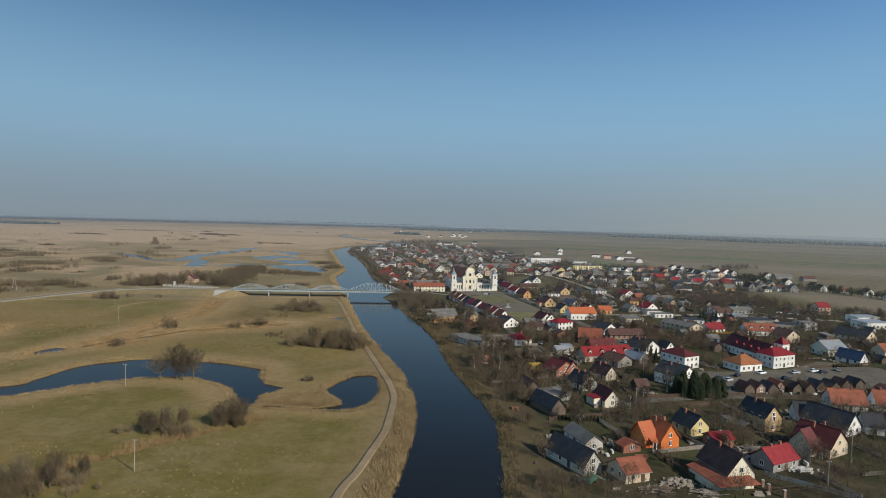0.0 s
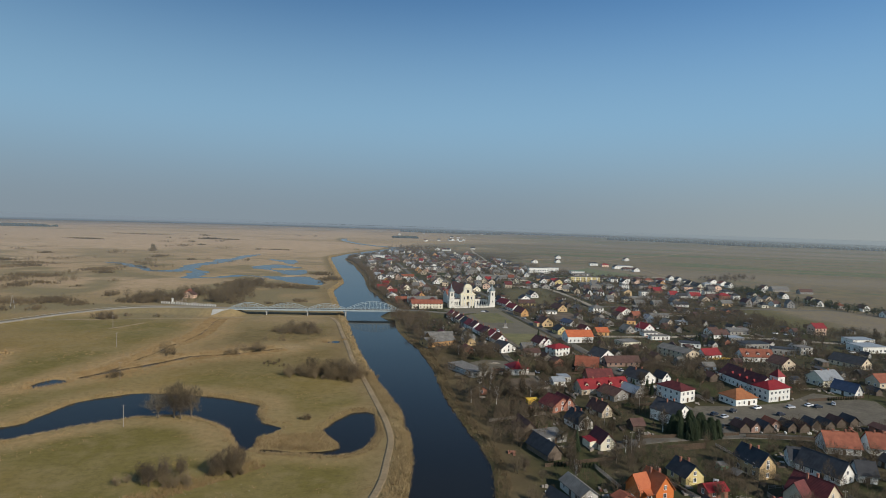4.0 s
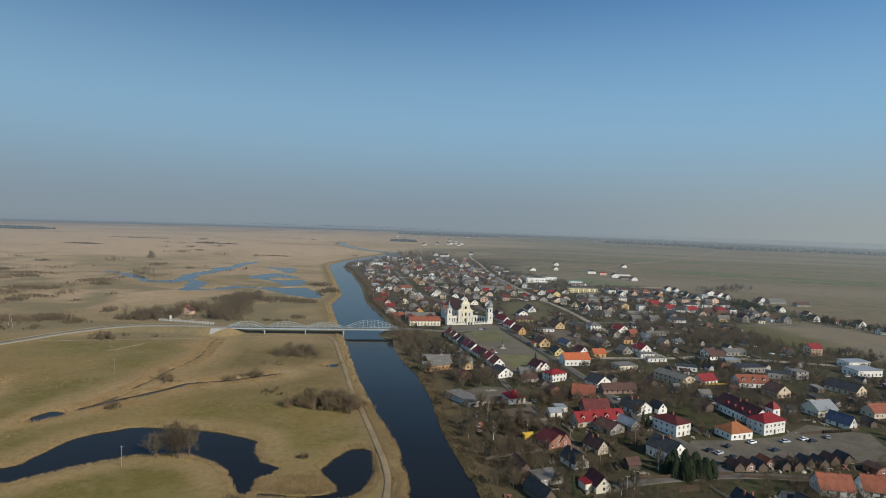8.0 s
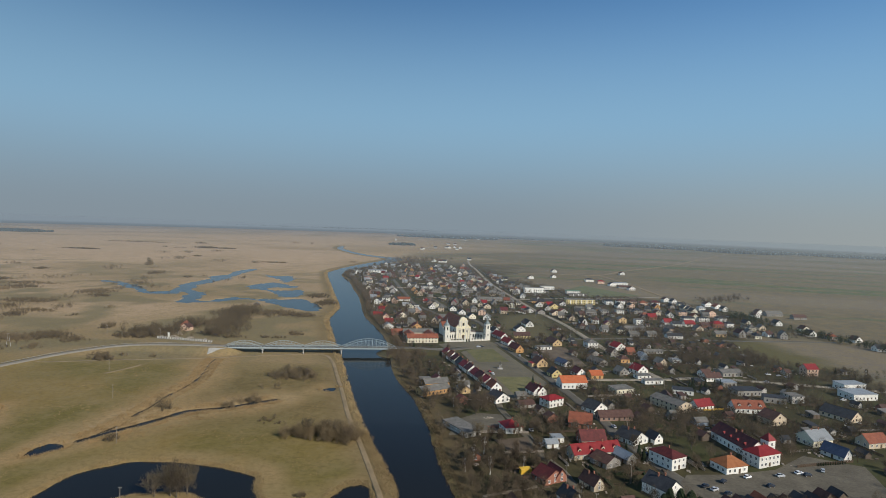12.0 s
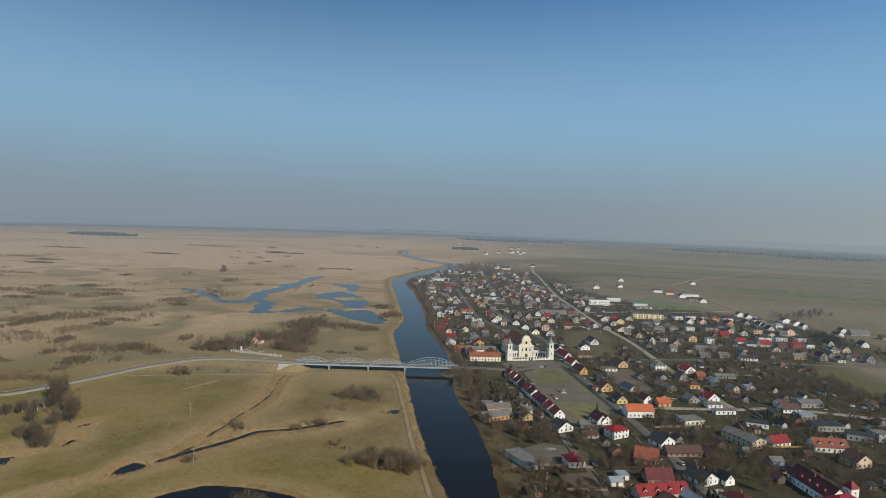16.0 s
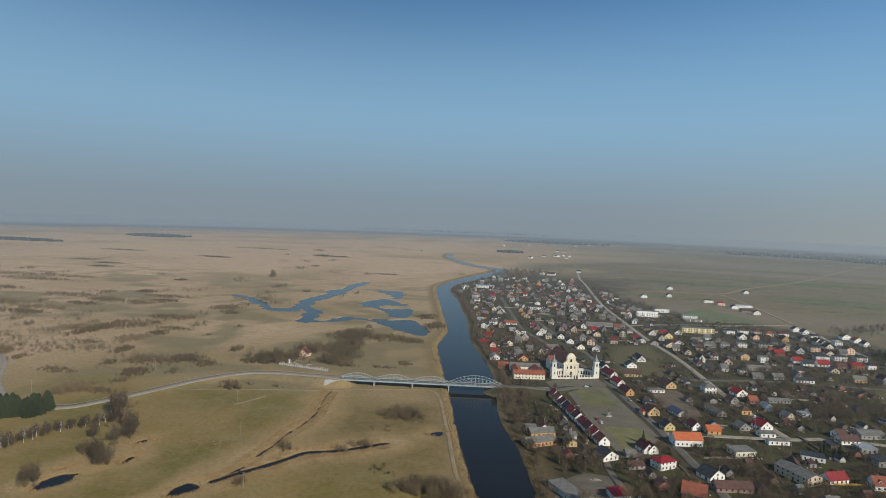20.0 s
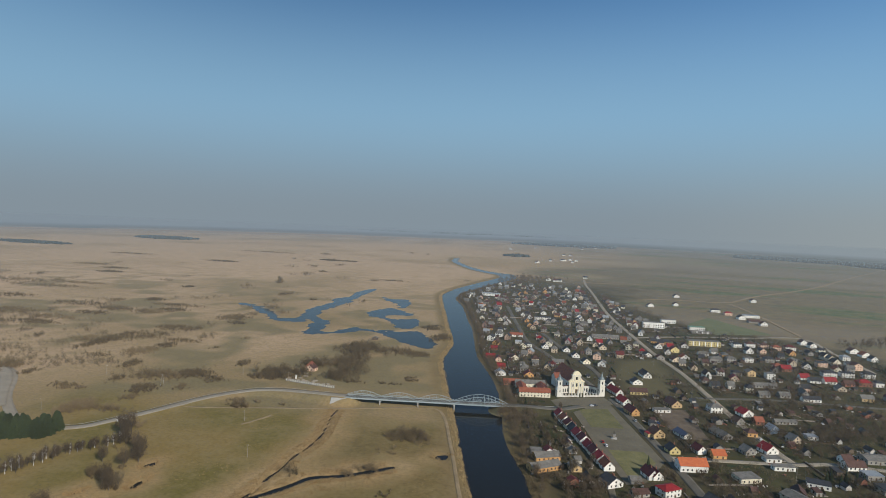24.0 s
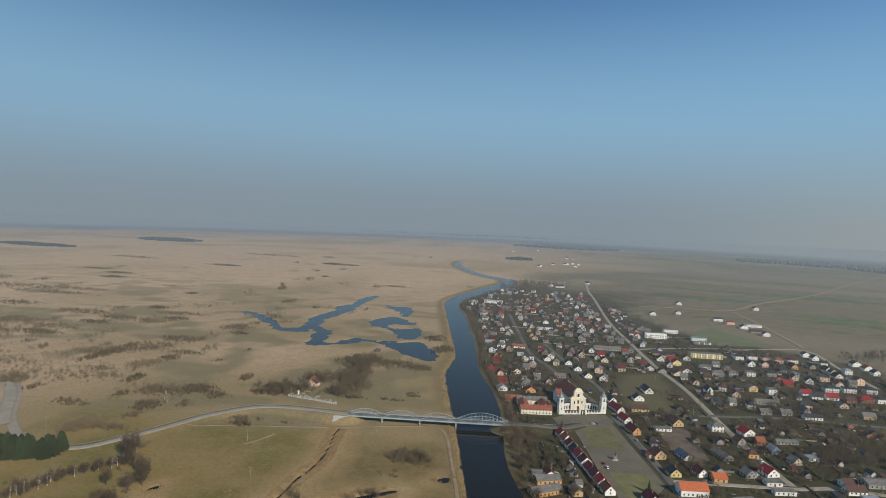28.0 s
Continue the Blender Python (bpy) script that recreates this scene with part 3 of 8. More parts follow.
ribbon("street", [(-20, 879), (8, 783), (34, 709), (46, 666), (52, 606)], 6, "asphalt", "grey street with white-gabled houses", 0.14)
ribbon("street", [(108, 895), (170, 927), (280, 964), (360, 987), (364, 874), (366, 782)], 6, "asphalt_pale", "pale asphalt road at the town's edge", 0.12)
ribbon("dirt_track", [(365, 1010), (363, 1223), (352, 1360)], 6, "dirt_track", "pale dirt road between open fields", 0.3)
ribbon("dirt_track", [(62, 1621), (126, 1627), (207, 1659)], 5, "dirt_track", "pale dirt road between open fields", 0.3)
ribbon("dirt_track", [(164, 1345), (248, 1369), (346, 1378), (400, 1450), (454, 1535), (679, 1825), (924, 2217), (1333, 2858)], 7, "dirt_track", "pale dirt road between open fields", 0.3)
ribbon("street", [(60, 224), (75, 232), (100, 240), (135, 244), (175, 240)], 6, "asphalt", "grey lane past gardens", 0.12)
ribbon("street", [(62, 258), (59, 280), (53, 298), (50, 318), (44, 346), (38, 375), (40, 404)], 4.5, "gravel", "unpaved lane between gardens", 0.12)
slab("market_square", [(14, 543), (28, 551), (50, 562), (60, 517), (72, 464), (78, 435), (60, 396), (48, 391), (40, 425), (32, 456), (22, 507)], 0.22, "setts", "worn grey paved market square")
slab("forecourt", [(4, 537), (26, 550), (52, 567), (46, 581), (27, 574), (8, 567), (-2, 556)], 0.24, "setts", "pale paved forecourt before the church")
slab("lawn", [(22, 538), (47, 546), (57, 498), (31, 494)], 0.30, "lawn", "dry yellow-green lawn on the square", "lawn")
slab("lawn", [(41, 448), (66, 451), (72, 433), (60, 406), (50, 406)], 0.30, "lawn", "dry yellow-green lawn on the square", "lawn")
slab("car_park", [(104, 262), (122, 256), (160, 258), (204, 266), (214, 300), (190, 312), (165, 292), (138, 284), (118, 282)], 0.2, "gravel", "pale gravelled car park")
slab("yard", [(6, 322), (10, 347), (24, 362), (38, 360), (42, 332), (24, 328)], 0.2, "gravel", "bare gravel yard", "yard")
slab("sports_field", [(212, 1056), (262, 1140), (288, 1076), (326, 1003), (236, 968)], 0.25, "field_green", "green sports field behind the school", "field")
slab("garden_plot", [(37, 300), (52, 304), (48, 324), (30, 318)], 0.18, "soil", "dug dark garden plot", "garden")
slab("path", [(27, 489), (55, 490), (62, 448), (40, 445)], 0.26, "setts", "lighter paved strip across the square")
slab("garden_plot", [(96, 485), (120, 493), (116, 566), (88, 558)], 0.2, "soil", "bare dark garden plot", "garden")

CLEAR = [np.array(r, float) for r in ([(300, 530), (284, 575), (306, 632), (384, 634), (398, 560), (330, 504)], [(14, 200), (14, 210), (60, 222), (64, 213)], [(-8, 352), (6, 284), (15, 280), (12, 330), (4, 380)], [(66, 680), (72, 740), (120, 760), (126, 690)], [(64, 600), (70, 660), (112, 668), (116, 610)], [(76, 168), (70, 178), (78, 186), (88, 178)], [(46, 160), (44, 172), (56, 176), (60, 166)])]
# see-through sheet laid over the land to imitate distance haze
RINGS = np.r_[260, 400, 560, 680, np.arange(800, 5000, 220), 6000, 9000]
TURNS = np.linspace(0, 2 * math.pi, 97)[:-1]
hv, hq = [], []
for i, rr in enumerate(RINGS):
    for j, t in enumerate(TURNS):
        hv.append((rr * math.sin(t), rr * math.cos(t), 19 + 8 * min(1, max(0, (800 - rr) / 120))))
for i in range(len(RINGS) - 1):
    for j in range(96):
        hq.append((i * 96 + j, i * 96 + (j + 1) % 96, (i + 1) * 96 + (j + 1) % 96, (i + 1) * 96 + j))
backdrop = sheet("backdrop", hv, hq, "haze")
tagged(backdrop, "translucent sheet imitating grey-blue haze over the distant plain", "haze", kind="structure")

# ---- building helpers ----
def mesh_of(name, verts, faces, material, smooth=False):
    me = bpy.data.meshes.new(name)
    me.from_pydata([tuple(v) for v in verts], [], faces)
    me.materials.append(MATS[material])
    if smooth:
        me.polygons.foreach_set("use_smooth", [True] * len(me.polygons))
    me.update()
    return me


class Shape:
    """Collects boxes, prisms and tubes into one mesh."""

    def __init__(self):
        self.v, self.f = [], []

    def add(self, verts, faces):
        k = len(self.v)
        self.v.extend(tuple(v) for v in verts)
        self.f.extend(tuple(i + k for i in f) for f in faces)
        return self

    def box(self, x0, x1, y0, y1, z0, z1):
        return self.add([(x0, y0, z0), (x1, y0, z0), (x1, y1, z0), (x0, y1, z0), (x0, y0, z1), (x1, y0, z1), (x1, y1, z1), (x0, y1, z1)],
                        [(0, 3, 2, 1), (4, 5, 6, 7), (0, 1, 5, 4), (1, 2, 6, 5), (2, 3, 7, 6), (3, 0, 4, 7)])

    def loft(self, rings, cap=True):
        k, m = len(self.v), len(rings[0])
        for r in rings:
            self.v.extend(tuple(p) for p in r)
        for i in range(len(rings) - 1):
            for j in range(m):
                a, b0 = k + i * m + j, k + i * m + (j + 1) % m
                self.f.append((a, b0, b0 + m, a + m))
        if cap:
            self.f.append(tuple(range(k + m - 1, k - 1, -1)))
            top = k + (len(rings) - 1) * m
            self.f.append(tuple(range(top, top + m)))
        return self

    def tube(self, a, b, r0, r1, sides=6):
        a, b = Vector(a), Vector(b)
        d = (b - a).normalized()
        u = d.orthogonal().normalized()
        w = d.cross(u)
        ring = [(math.cos(2 * math.pi * i / sides), math.sin(2 * math.pi * i / sides)) for i in range(sides)]
        return self.loft([[a + (u * c + w * s) * r0 for c, s in ring], [b + (u * c + w * s) * r1 for c, s in ring]])

    def mesh(self, name, material, smooth=False):
        return mesh_of(name, self.v, self.f, material, smooth)


def part(name, me, parent, label="", at=None):
    ob = new(name, me)
    ob.parent = parent
    if at is not None:
        ob.matrix_local = at
    if label:
        tagged(ob, label)
    return ob


def thing(name, m, label, category, group=""):
    ob = new(name)
    ob.empty_display_size = 0.5
    ob.matrix_world = m
    return tagged(ob, label, category, group)


WORDS = {"white": "white plastered", "cream": "cream plastered", "beige": "beige plastered", "peach": "peach-coloured", "yellow": "yellow plastered", "ochre": "ochre-yellow", "orange": "bright orange", "brick": "red brick", "brickgrey": "grey-brown brick", "ochrebrick": "ochre brick", "grey": "grey plastered", "paleboard": "pale grey boarded", "darkboard": "dark wooden", "blueboard": "blue-grey boarded", "yellowbox": "yellow metal"}
ROOFS = {"tile_red": "bright red tiled roof", "tile_darkred": "dark red tiled roof", "tile_orange": "orange tiled roof", "tile_terra": "terracotta tiled roof", "tile_brownor": "orange-brown tiled roof", "tile_brown": "dark brown tiled roof", "slate": "dark slate-grey roof", "asbestos": "weathered grey corrugated roof", "metal": "pale sheet-metal roof", "blue": "blue-grey metal roof", "green": "green flat roof", "yellowbox": "flat yellow top"}

SHARED = {}


def shared(key, make):
    if key not in SHARED:
        SHARED[key] = make()
    return SHARED[key]


def window_meshes(w, h):
    w, h = round(w, 1), round(h, 1)

    def frame_mesh():
        s, t, d = Shape(), 0.09, 0.10
        s.box(-w / 2 - t, -w / 2, -d, 0.02, -t, h + t)
        s.box(w / 2, w / 2 + t, -d, 0.02, -t, h + t)
        s.box(-w / 2, w / 2, -d, 0.02, h, h + t)
        s.box(-w / 2 - t, w / 2 + t, -d - 0.06, 0.02, -t - 0.05, -t + 0.03)
        s.box(-0.04, 0.04, -d + 0.02, 0.0, 0, h)
        return s.mesh("window", "frame_white")

    def pane_mesh():
        return Shape().box(-w / 2, w / 2, -0.05, 0.02, 0, h).mesh("pane", "glass")
    return shared(("frame", w, h), frame_mesh), shared(("pane", w, h), pane_mesh)


def put_window(parent, x, y, z, turn, w=1.1, h=1.3, near=True):
    fr, pn = window_meshes(w, h)
    at = pose(x, y, z, 0, 0, turn)
    if near:
        ob = part("window", fr, parent, at=at)
        part("pane", pn, ob)
    else:
        part("window", pn, parent, at=at)


def put_door(parent, x, y, z, turn, w=1.0, h=2.05):
    def make():
        s = Shape().box(-w / 2, w / 2, -0.06, 0.02, 0, h)
        s.box(-w / 2 - 0.08, -w / 2, -0.09, 0.02, 0, h + 0.08).box(w / 2, w / 2 + 0.08, -0.09, 0.02, 0, h + 0.08)
        return s.mesh("door", "wood_dark")
    part("door", shared(("door", w, h), make), parent, "dark wooden door", pose(x, y, z, 0, 0, turn))


def chimney_mesh():
    def make():
        s = Shape().box(-0.3, 0.3, -0.3, 0.3, 0, 1.9)
        s.box(-0.38, 0.38, -0.38, 0.38, 1.7, 1.82)
        return s.mesh("chimney", "brick")
    return shared("chimney", make)


FOOT = -0.5
HOUSES = []


def walls_gable(w, l, wh, rh, along_y):
    """Walls of a house from y 0 to l, x from -w/2 to w/2, closed up into both gables."""
    s = Shape()
    if along_y:
        prof = [(-w / 2, FOOT), (w / 2, FOOT), (w / 2, wh), (0, wh + rh), (-w / 2, wh)]
        s.loft([[(x, 0, z) for x, z in prof], [(x, l, z) for x, z in prof]])
        s.f = [f[::-1] for f in s.f]
    else:
        prof = [(0, FOOT), (l, FOOT), (l, wh), (l / 2, wh + rh), (0, wh)]
        s.loft([[(-w / 2, y, z) for y, z in prof], [(w / 2, y, z) for y, z in prof]])
    return s


def roof_gable(w, l, wh, rh, along_y, over=0.45, thick=0.16):
    """Two sloping slabs that meet at the ridge, with eaves all round."""
    span, run = (w, l) if along_y else (l, w)
    slope = rh / (span / 2)
    drop = over * slope
    s = Shape()
    lo, hi = wh - drop + 0.05, wh + rh + 0.05
    for sign in (-1, 1):
        prof = [(sign * (span / 2 + over), lo), (0, hi), (0, hi + thick), (sign * (span / 2 + over), lo + thick)]
        a, b0 = -over, run + over
        if along_y:
            s.loft([[(p, a, z) for p, z in prof], [(p, b0, z) for p, z in prof]])
        else:
            s.loft([[(a - w / 2, p + l / 2, z) for p, z in prof], [(b0 - w / 2, p + l / 2, z) for p, z in prof]])
    return s


def ridge_cap(w, l, wh, rh, along_y, over=0.45):
    z = wh + rh + 0.24
    if along_y:
        return Shape().tube((0, -over, z), (0, l + over, z), 0.13, 0.13, 6)
    return Shape().tube((-w / 2 - over, l / 2, z), (w / 2 + over, l / 2, z), 0.13, 0.13, 6)


def roof_hip(w, l, wh, rh, over=0.5, thick=0.15):
    x, y0, y1 = w / 2 + over, -over, l + over
    if w >= l:
        r = (w - l) / 2 + 0.3
        ridge = [(-r, l / 2), (r, l / 2)]
    else:
        r = (l - w) / 2 + 0.3
        ridge = [(0, l / 2 - r), (0, l / 2 + r)]
    s = Shape()
    v = [(-x, y0, wh), (x, y0, wh), (x, y1, wh), (-x, y1, wh)]
    top = [(a, b0, wh + rh) for a, b0 in ridge]
    up = [(a, b0, c + thick) for a, b0, c in v]
    if w >= l:
        faces = [(4, 5, 9, 8), (6, 7, 8, 9), (5, 6, 9), (7, 4, 8)]
    else:
        faces = [(4, 5, 8), (5, 6, 9, 8), (6, 7, 9), (7, 4, 8, 9)]
    s.add(v + up + top, faces + [(0, 3, 2, 1), (0, 1, 5, 4), (1, 2, 6, 5), (2, 3, 7, 6), (3, 0, 4, 7)])
    return s


def start_house(x, y, ang, wall, roof, w, l, wh, kind):
    small = w * l < 45 or wall in ("darkboard", "yellowbox", "paleboard", "blueboard")
    name = "shed" if small else ("apartment_block" if kind == "block" else "house")
    size = "small " if small else ("long " if w > 18 or l > 18 else ("two-storey " if wh > 4.4 else ""))
    label = f"{size}{WORDS[wall]} {name.replace('_', ' ')} with {ROOFS[roof]}"
    near = y < 345
    z = 0.12
    a = radians(ang)
    HOUSES.append((x - math.sin(a) * l / 2, y + math.cos(a) * l / 2, 0.5 * math.hypot(w, l)))
    ob = thing(name, pose(x, y, z, 0, 0, ang), label, "shed" if small else "house", "houses of the town")
    return ob, near, small


def face_windows(ob, width, x0, y0, turn, wh, near, step=2.6, door=False):
    """A row of windows for each storey on one wall: width long, its middle at x0, y0."""
    if width < 3:
        return
    n0 = max(1, int((width - 1.0) / step))
    c, s = math.cos(radians(turn)), math.sin(radians(turn))
    for floor in range(2 if wh > 4.4 else 1):
        for i in range(n0):
            d = (i - (n0 - 1) / 2) * (width / (n0 + 0.35))
            if door and floor == 0 and i == n0 // 2:
                put_door(ob, x0 + c * d, y0 + s * d, 0.0, turn)
            else:
                put_window(ob, x0 + c * d, y0 + s * d, 0.85 + floor * 2.7, turn, 1.0, 1.3, near)


def dormer(ob, x, y, z, wall, roof, turn=0):
    w, d, h = 1.8, 2.4, 1.1
    at = pose(x, y, z, 0, 0, turn)
    body = part("dormer", shared(("dormer", wall), lambda: walls_gable(w, d, h, 0.8, True).mesh("dormer", wall)), ob, at=at)
    part("dormer_roof", shared(("dormer_roof", roof), lambda: roof_gable(w, d, h, 0.8, True, 0.25, 0.1).mesh("dormer_roof", roof)), body)
    put_window(body, 0, -0.01, 0.2, 0, 1.0, 0.8, False)


def common_house(x, y, ang, w, l, wh, rh, wall, roof, opt, along_y):
    ob, near, small = start_house(x, y, ang, wall, roof, w, l, wh, "house")
    part("wall", walls_gable(w, l, wh, rh, along_y).mesh("wall", wall), ob)
    rf = part("roof", roof_gable(w, l, wh, rh, along_y).mesh("roof", roof), ob)
    if not small:
        part("ridge", ridge_cap(w, l, wh, rh, along_y).mesh("ridge", roof), rf)
    if "c" in opt:
        cx, cy = (w * 0.1, l * 0.45) if along_y else (w * 0.18, l * 0.5)
        part("chimney", chimney_mesh(), ob, at=pose(cx, cy, wh + rh - 0.7))
        if near:
            part("chimney", chimney_mesh(), ob, at=pose(-cx, cy + 2 if along_y else cy, wh + rh - 0.9))
    if not small or (near and wall != "darkboard"):
        face_windows(ob, w, 0, -0.0, 0, wh, near, 3.4 if along_y else 2.9, door=not along_y)
        if along_y and rh > 2.8:
            put_window(ob, 0, -0.0, wh + 0.35, 0, 1.0, 1.2, near)
        if y < 620:
            face_windows(ob, l, -w / 2, l / 2, -90, wh, near, 3.2, door=along_y)
            face_windows(ob, l, w / 2, l / 2, 90, wh, near, 3.4)
    if near and not small:
        # rain gutters along both eaves
        span, run = (w, l) if along_y else (l, w)
        z = wh - 0.45 * rh / (span / 2)
        for sign in (-1, 1):
            e = span / 2 + 0.5
            a, b0 = ((sign * e, -0.4, z), (sign * e, l + 0.4, z)) if along_y else ((-w / 2 - 0.4, l / 2 + sign * e, z), (w / 2 + 0.4, l / 2 + sign * e, z))
            part("gutter", Shape().tube(a, b0, 0.07, 0.07, 5).mesh("gutter", "copper"), rf)
    if "d" in opt:
        k = max(1, int(w / 6))
        for i in range(k):
            dormer(ob, (i - (k - 1) / 2) * w / max(k, 1.3) - (w * 0.28 if k == 1 else 0), l * 0.12, wh + rh * 0.2, wall, roof)
    if "p" in opt:
        porch = Shape()
        porch.add([(-w / 2 - 4.5, -3.2, 2.3), (w / 2 - 0.5, -3.2, 2.3), (w / 2 - 1.5, 0, 3.4), (-w / 2 - 0.5, 0, 3.4), (-w / 2 - 0.5, l * 0.9, 3.4), (-w / 2 - 4.5, l * 0.9, 2.3),
                   (-w / 2 - 4.5, -3.2, 2.15), (w / 2 - 0.5, -3.2, 2.15), (-w / 2 - 4.5, l * 0.9, 2.15), (w / 2 - 1.5, 0, 3.2), (-w / 2, l * 0.9, 3.2)],
                  [(0, 1, 2, 3), (0, 3, 4, 5), (6, 7, 1, 0), (8, 6, 0, 5), (1, 7, 9, 2), (6, 8, 10, 9, 7)])
        part("porch_roof", porch.mesh("porch_roof", "tile_terra"), ob, "lower red-brown porch roof")
        part("porch_wall", Shape().box(-w / 2 - 4, -w / 2 - 0.01, 0.2, l * 0.85, FOOT, 2.35).mesh("porch_wall", wall), ob)
    if "x" in opt:
        ww, ll = 4.6, 6.4
        at = pose(-w / 2 - ww / 2 + 0.6, l * 0.3, 0)
        wing = part("wing", walls_gable(ww, ll, wh, rh * 0.92, False).mesh("wing", wall), ob, at=at)
        part("wing_roof", roof_gable(ww, ll, wh, rh * 0.92, False).mesh("wing_roof", roof), wing)
        part("porch_roof", Shape().add([(-w / 2 - 3, l * 0.3 - 2.2, 2.3), (-w / 2 + 0.4, l * 0.3 - 2.2, 2.3), (-w / 2 + 0.4, l * 0.3, 3.3), (-w / 2 - 3, l * 0.3, 3.3), (-w / 2 - 3, l * 0.3 - 2.2, 2.15), (-w / 2 + 0.4, l * 0.3 - 2.2, 2.15), (-w / 2 + 0.4, l * 0.3, 3.1), (-w / 2 - 3, l * 0.3, 3.1)],
                                       [(0, 1, 2, 3), (4, 7, 6, 5), (0, 4, 5, 1), (1, 5, 6, 2), (2, 6, 7, 3), (3, 7, 4, 0)]).mesh("porch_roof", roof), ob)
        for px in (-w / 2 - 2.8, -w / 2 - 1.4):
            part("porch_post", Shape().box(-0.1, 0.1, -0.1, 0.1, FOOT, 2.3).mesh("porch_post", "frame_white"), ob, at=pose(px, l * 0.3 - 2.0, 0))
    if "w" in opt:
        part("annexe", Shape().box(-w / 2 - 3, -w / 2 - 0.01, l * 0.3, l * 0.9, FOOT, 2.6).mesh("annexe", wall), ob)
        part("annexe_roof", Shape().add([(-w / 2 - 3.3, l * 0.28, 2.6), (-w / 2, l * 0.28, 3.0), (-w / 2, l * 0.92, 3.0), (-w / 2 - 3.3, l * 0.92, 2.6), (-w / 2 - 3.3, l * 0.28, 2.75), (-w / 2, l * 0.28, 3.15), (-w / 2, l * 0.92, 3.15), (-w / 2 - 3.3, l * 0.92, 2.75)],
                                        [(0, 3, 2, 1), (4, 5, 6, 7), (0, 1, 5, 4), (1, 2, 6, 5), (2, 3, 7, 6), (3, 0, 4, 7)]).mesh("annexe_roof", "tile_red"), ob)
    return ob


def gable_house(x, y, ang, w, l, wh, rh, wall, roof, opt=""):
    return common_house(x, y, ang, w, l, wh, rh, wall, roof, opt, True)


def side_house(x, y, ang, w, l, wh, rh, wall, roof, opt=""):
    ob = common_house(x, y, ang, w, l, wh, rh, wall, roof, opt, False)
    if "q" in opt:
        # the other three wings round a courtyard
        for name, cx, cy, ww, ll, ay in (("west_wing", -w / 2 + 4.5, l, 9, 20, True), ("east_wing", w / 2 - 4.5, l, 9, 20, True), ("back_wing", 0, l + 20, w, 8, False)):
            at = pose(cx, cy, 0)
            body = part(name, walls_gable(ww, ll, wh - 0.2, rh - 0.2, ay).mesh(name, wall), ob, at=at)
            part("wing_roof", roof_gable(ww, ll, wh - 0.2, rh - 0.2, ay).mesh("wing_roof", roof if name != "back_wing" else "asbestos"), body)
    return ob


def hip_house(x, y, ang, w, l, wh, rh, wall, roof, opt=""):
    ob, near, small = start_house(x, y, ang, wall, roof, w, l, wh, "house")
    part("wall", Shape().box(-w / 2, w / 2, 0, l, FOOT, wh + 0.05).mesh("wall", wall), ob)
    part("roof", roof_hip(w, l, wh, rh).mesh("roof", roof), ob)
    if "c" in opt:
        part("chimney", chimney_mesh(), ob, at=pose(0.8, l / 2, wh + rh - 0.8))
    face_windows(ob, w, 0, 0, 0, wh, near, 2.6, door=True)
    if y < 620:
        face_windows(ob, l, -w / 2, l / 2, -90, wh, near, 2.8)
        face_windows(ob, l, w / 2, l / 2, 90, wh, near, 2.8)
    return ob


def flat_house(x, y, ang, w, l, wh, rh, wall, roof, opt=""):
    ob, near, small = start_house(x, y, ang, wall, roof, w, l, wh, "block" if "b" in opt else "house")
    part("wall", Shape().box(-w / 2, w / 2, 0, l, FOOT, wh).mesh("wall", wall), ob)
    s = Shape()
    o = 0.25
    s.add([(-w / 2 - o, -o, wh), (w / 2 + o, -o, wh), (w / 2 + o, l + o, wh), (-w / 2 - o, l + o, wh), (-w / 2 - o, -o, wh + 0.18), (w / 2 + o, -o, wh + 0.18), (w / 2 + o, l + o, wh + 0.18 + rh * 0.5), (-w / 2 - o, l + o, wh + 0.18 + rh * 0.5)],
          [(0, 3, 2, 1), (4, 5, 6, 7), (0, 1, 5, 4), (1, 2, 6, 5), (2, 3, 7, 6), (3, 0, 4, 7)])
    part("roof", s.mesh("roof", roof), ob)
    if wall != "yellowbox":
        if "b" in opt:
            for floor in range(int(wh / 2.9)):
                n0 = int(w / 3.4)
                for i in range(n0):
                    put_window(ob, (i - (n0 - 1) / 2) * w / n0, 0, 0.9 + 2.9 * floor, 0, 1.6, 1.4, False)
            for i in range(int(w / 8)):
                part("stair_strip", Shape().box(-0.6, 0.6, -0.12, 0.0, 0, wh).mesh("stair_strip", "frame_white"), ob, at=pose((i - (int(w / 8) - 1) / 2) * 8 + 1, 0, 0))
        else:
            face_windows(ob, w, 0, 0, 0, wh, near, 3.0, door=True)
            if y < 500:
                face_windows(ob, l, -w / 2, l / 2, -90, wh, near, 3.4)
    return ob

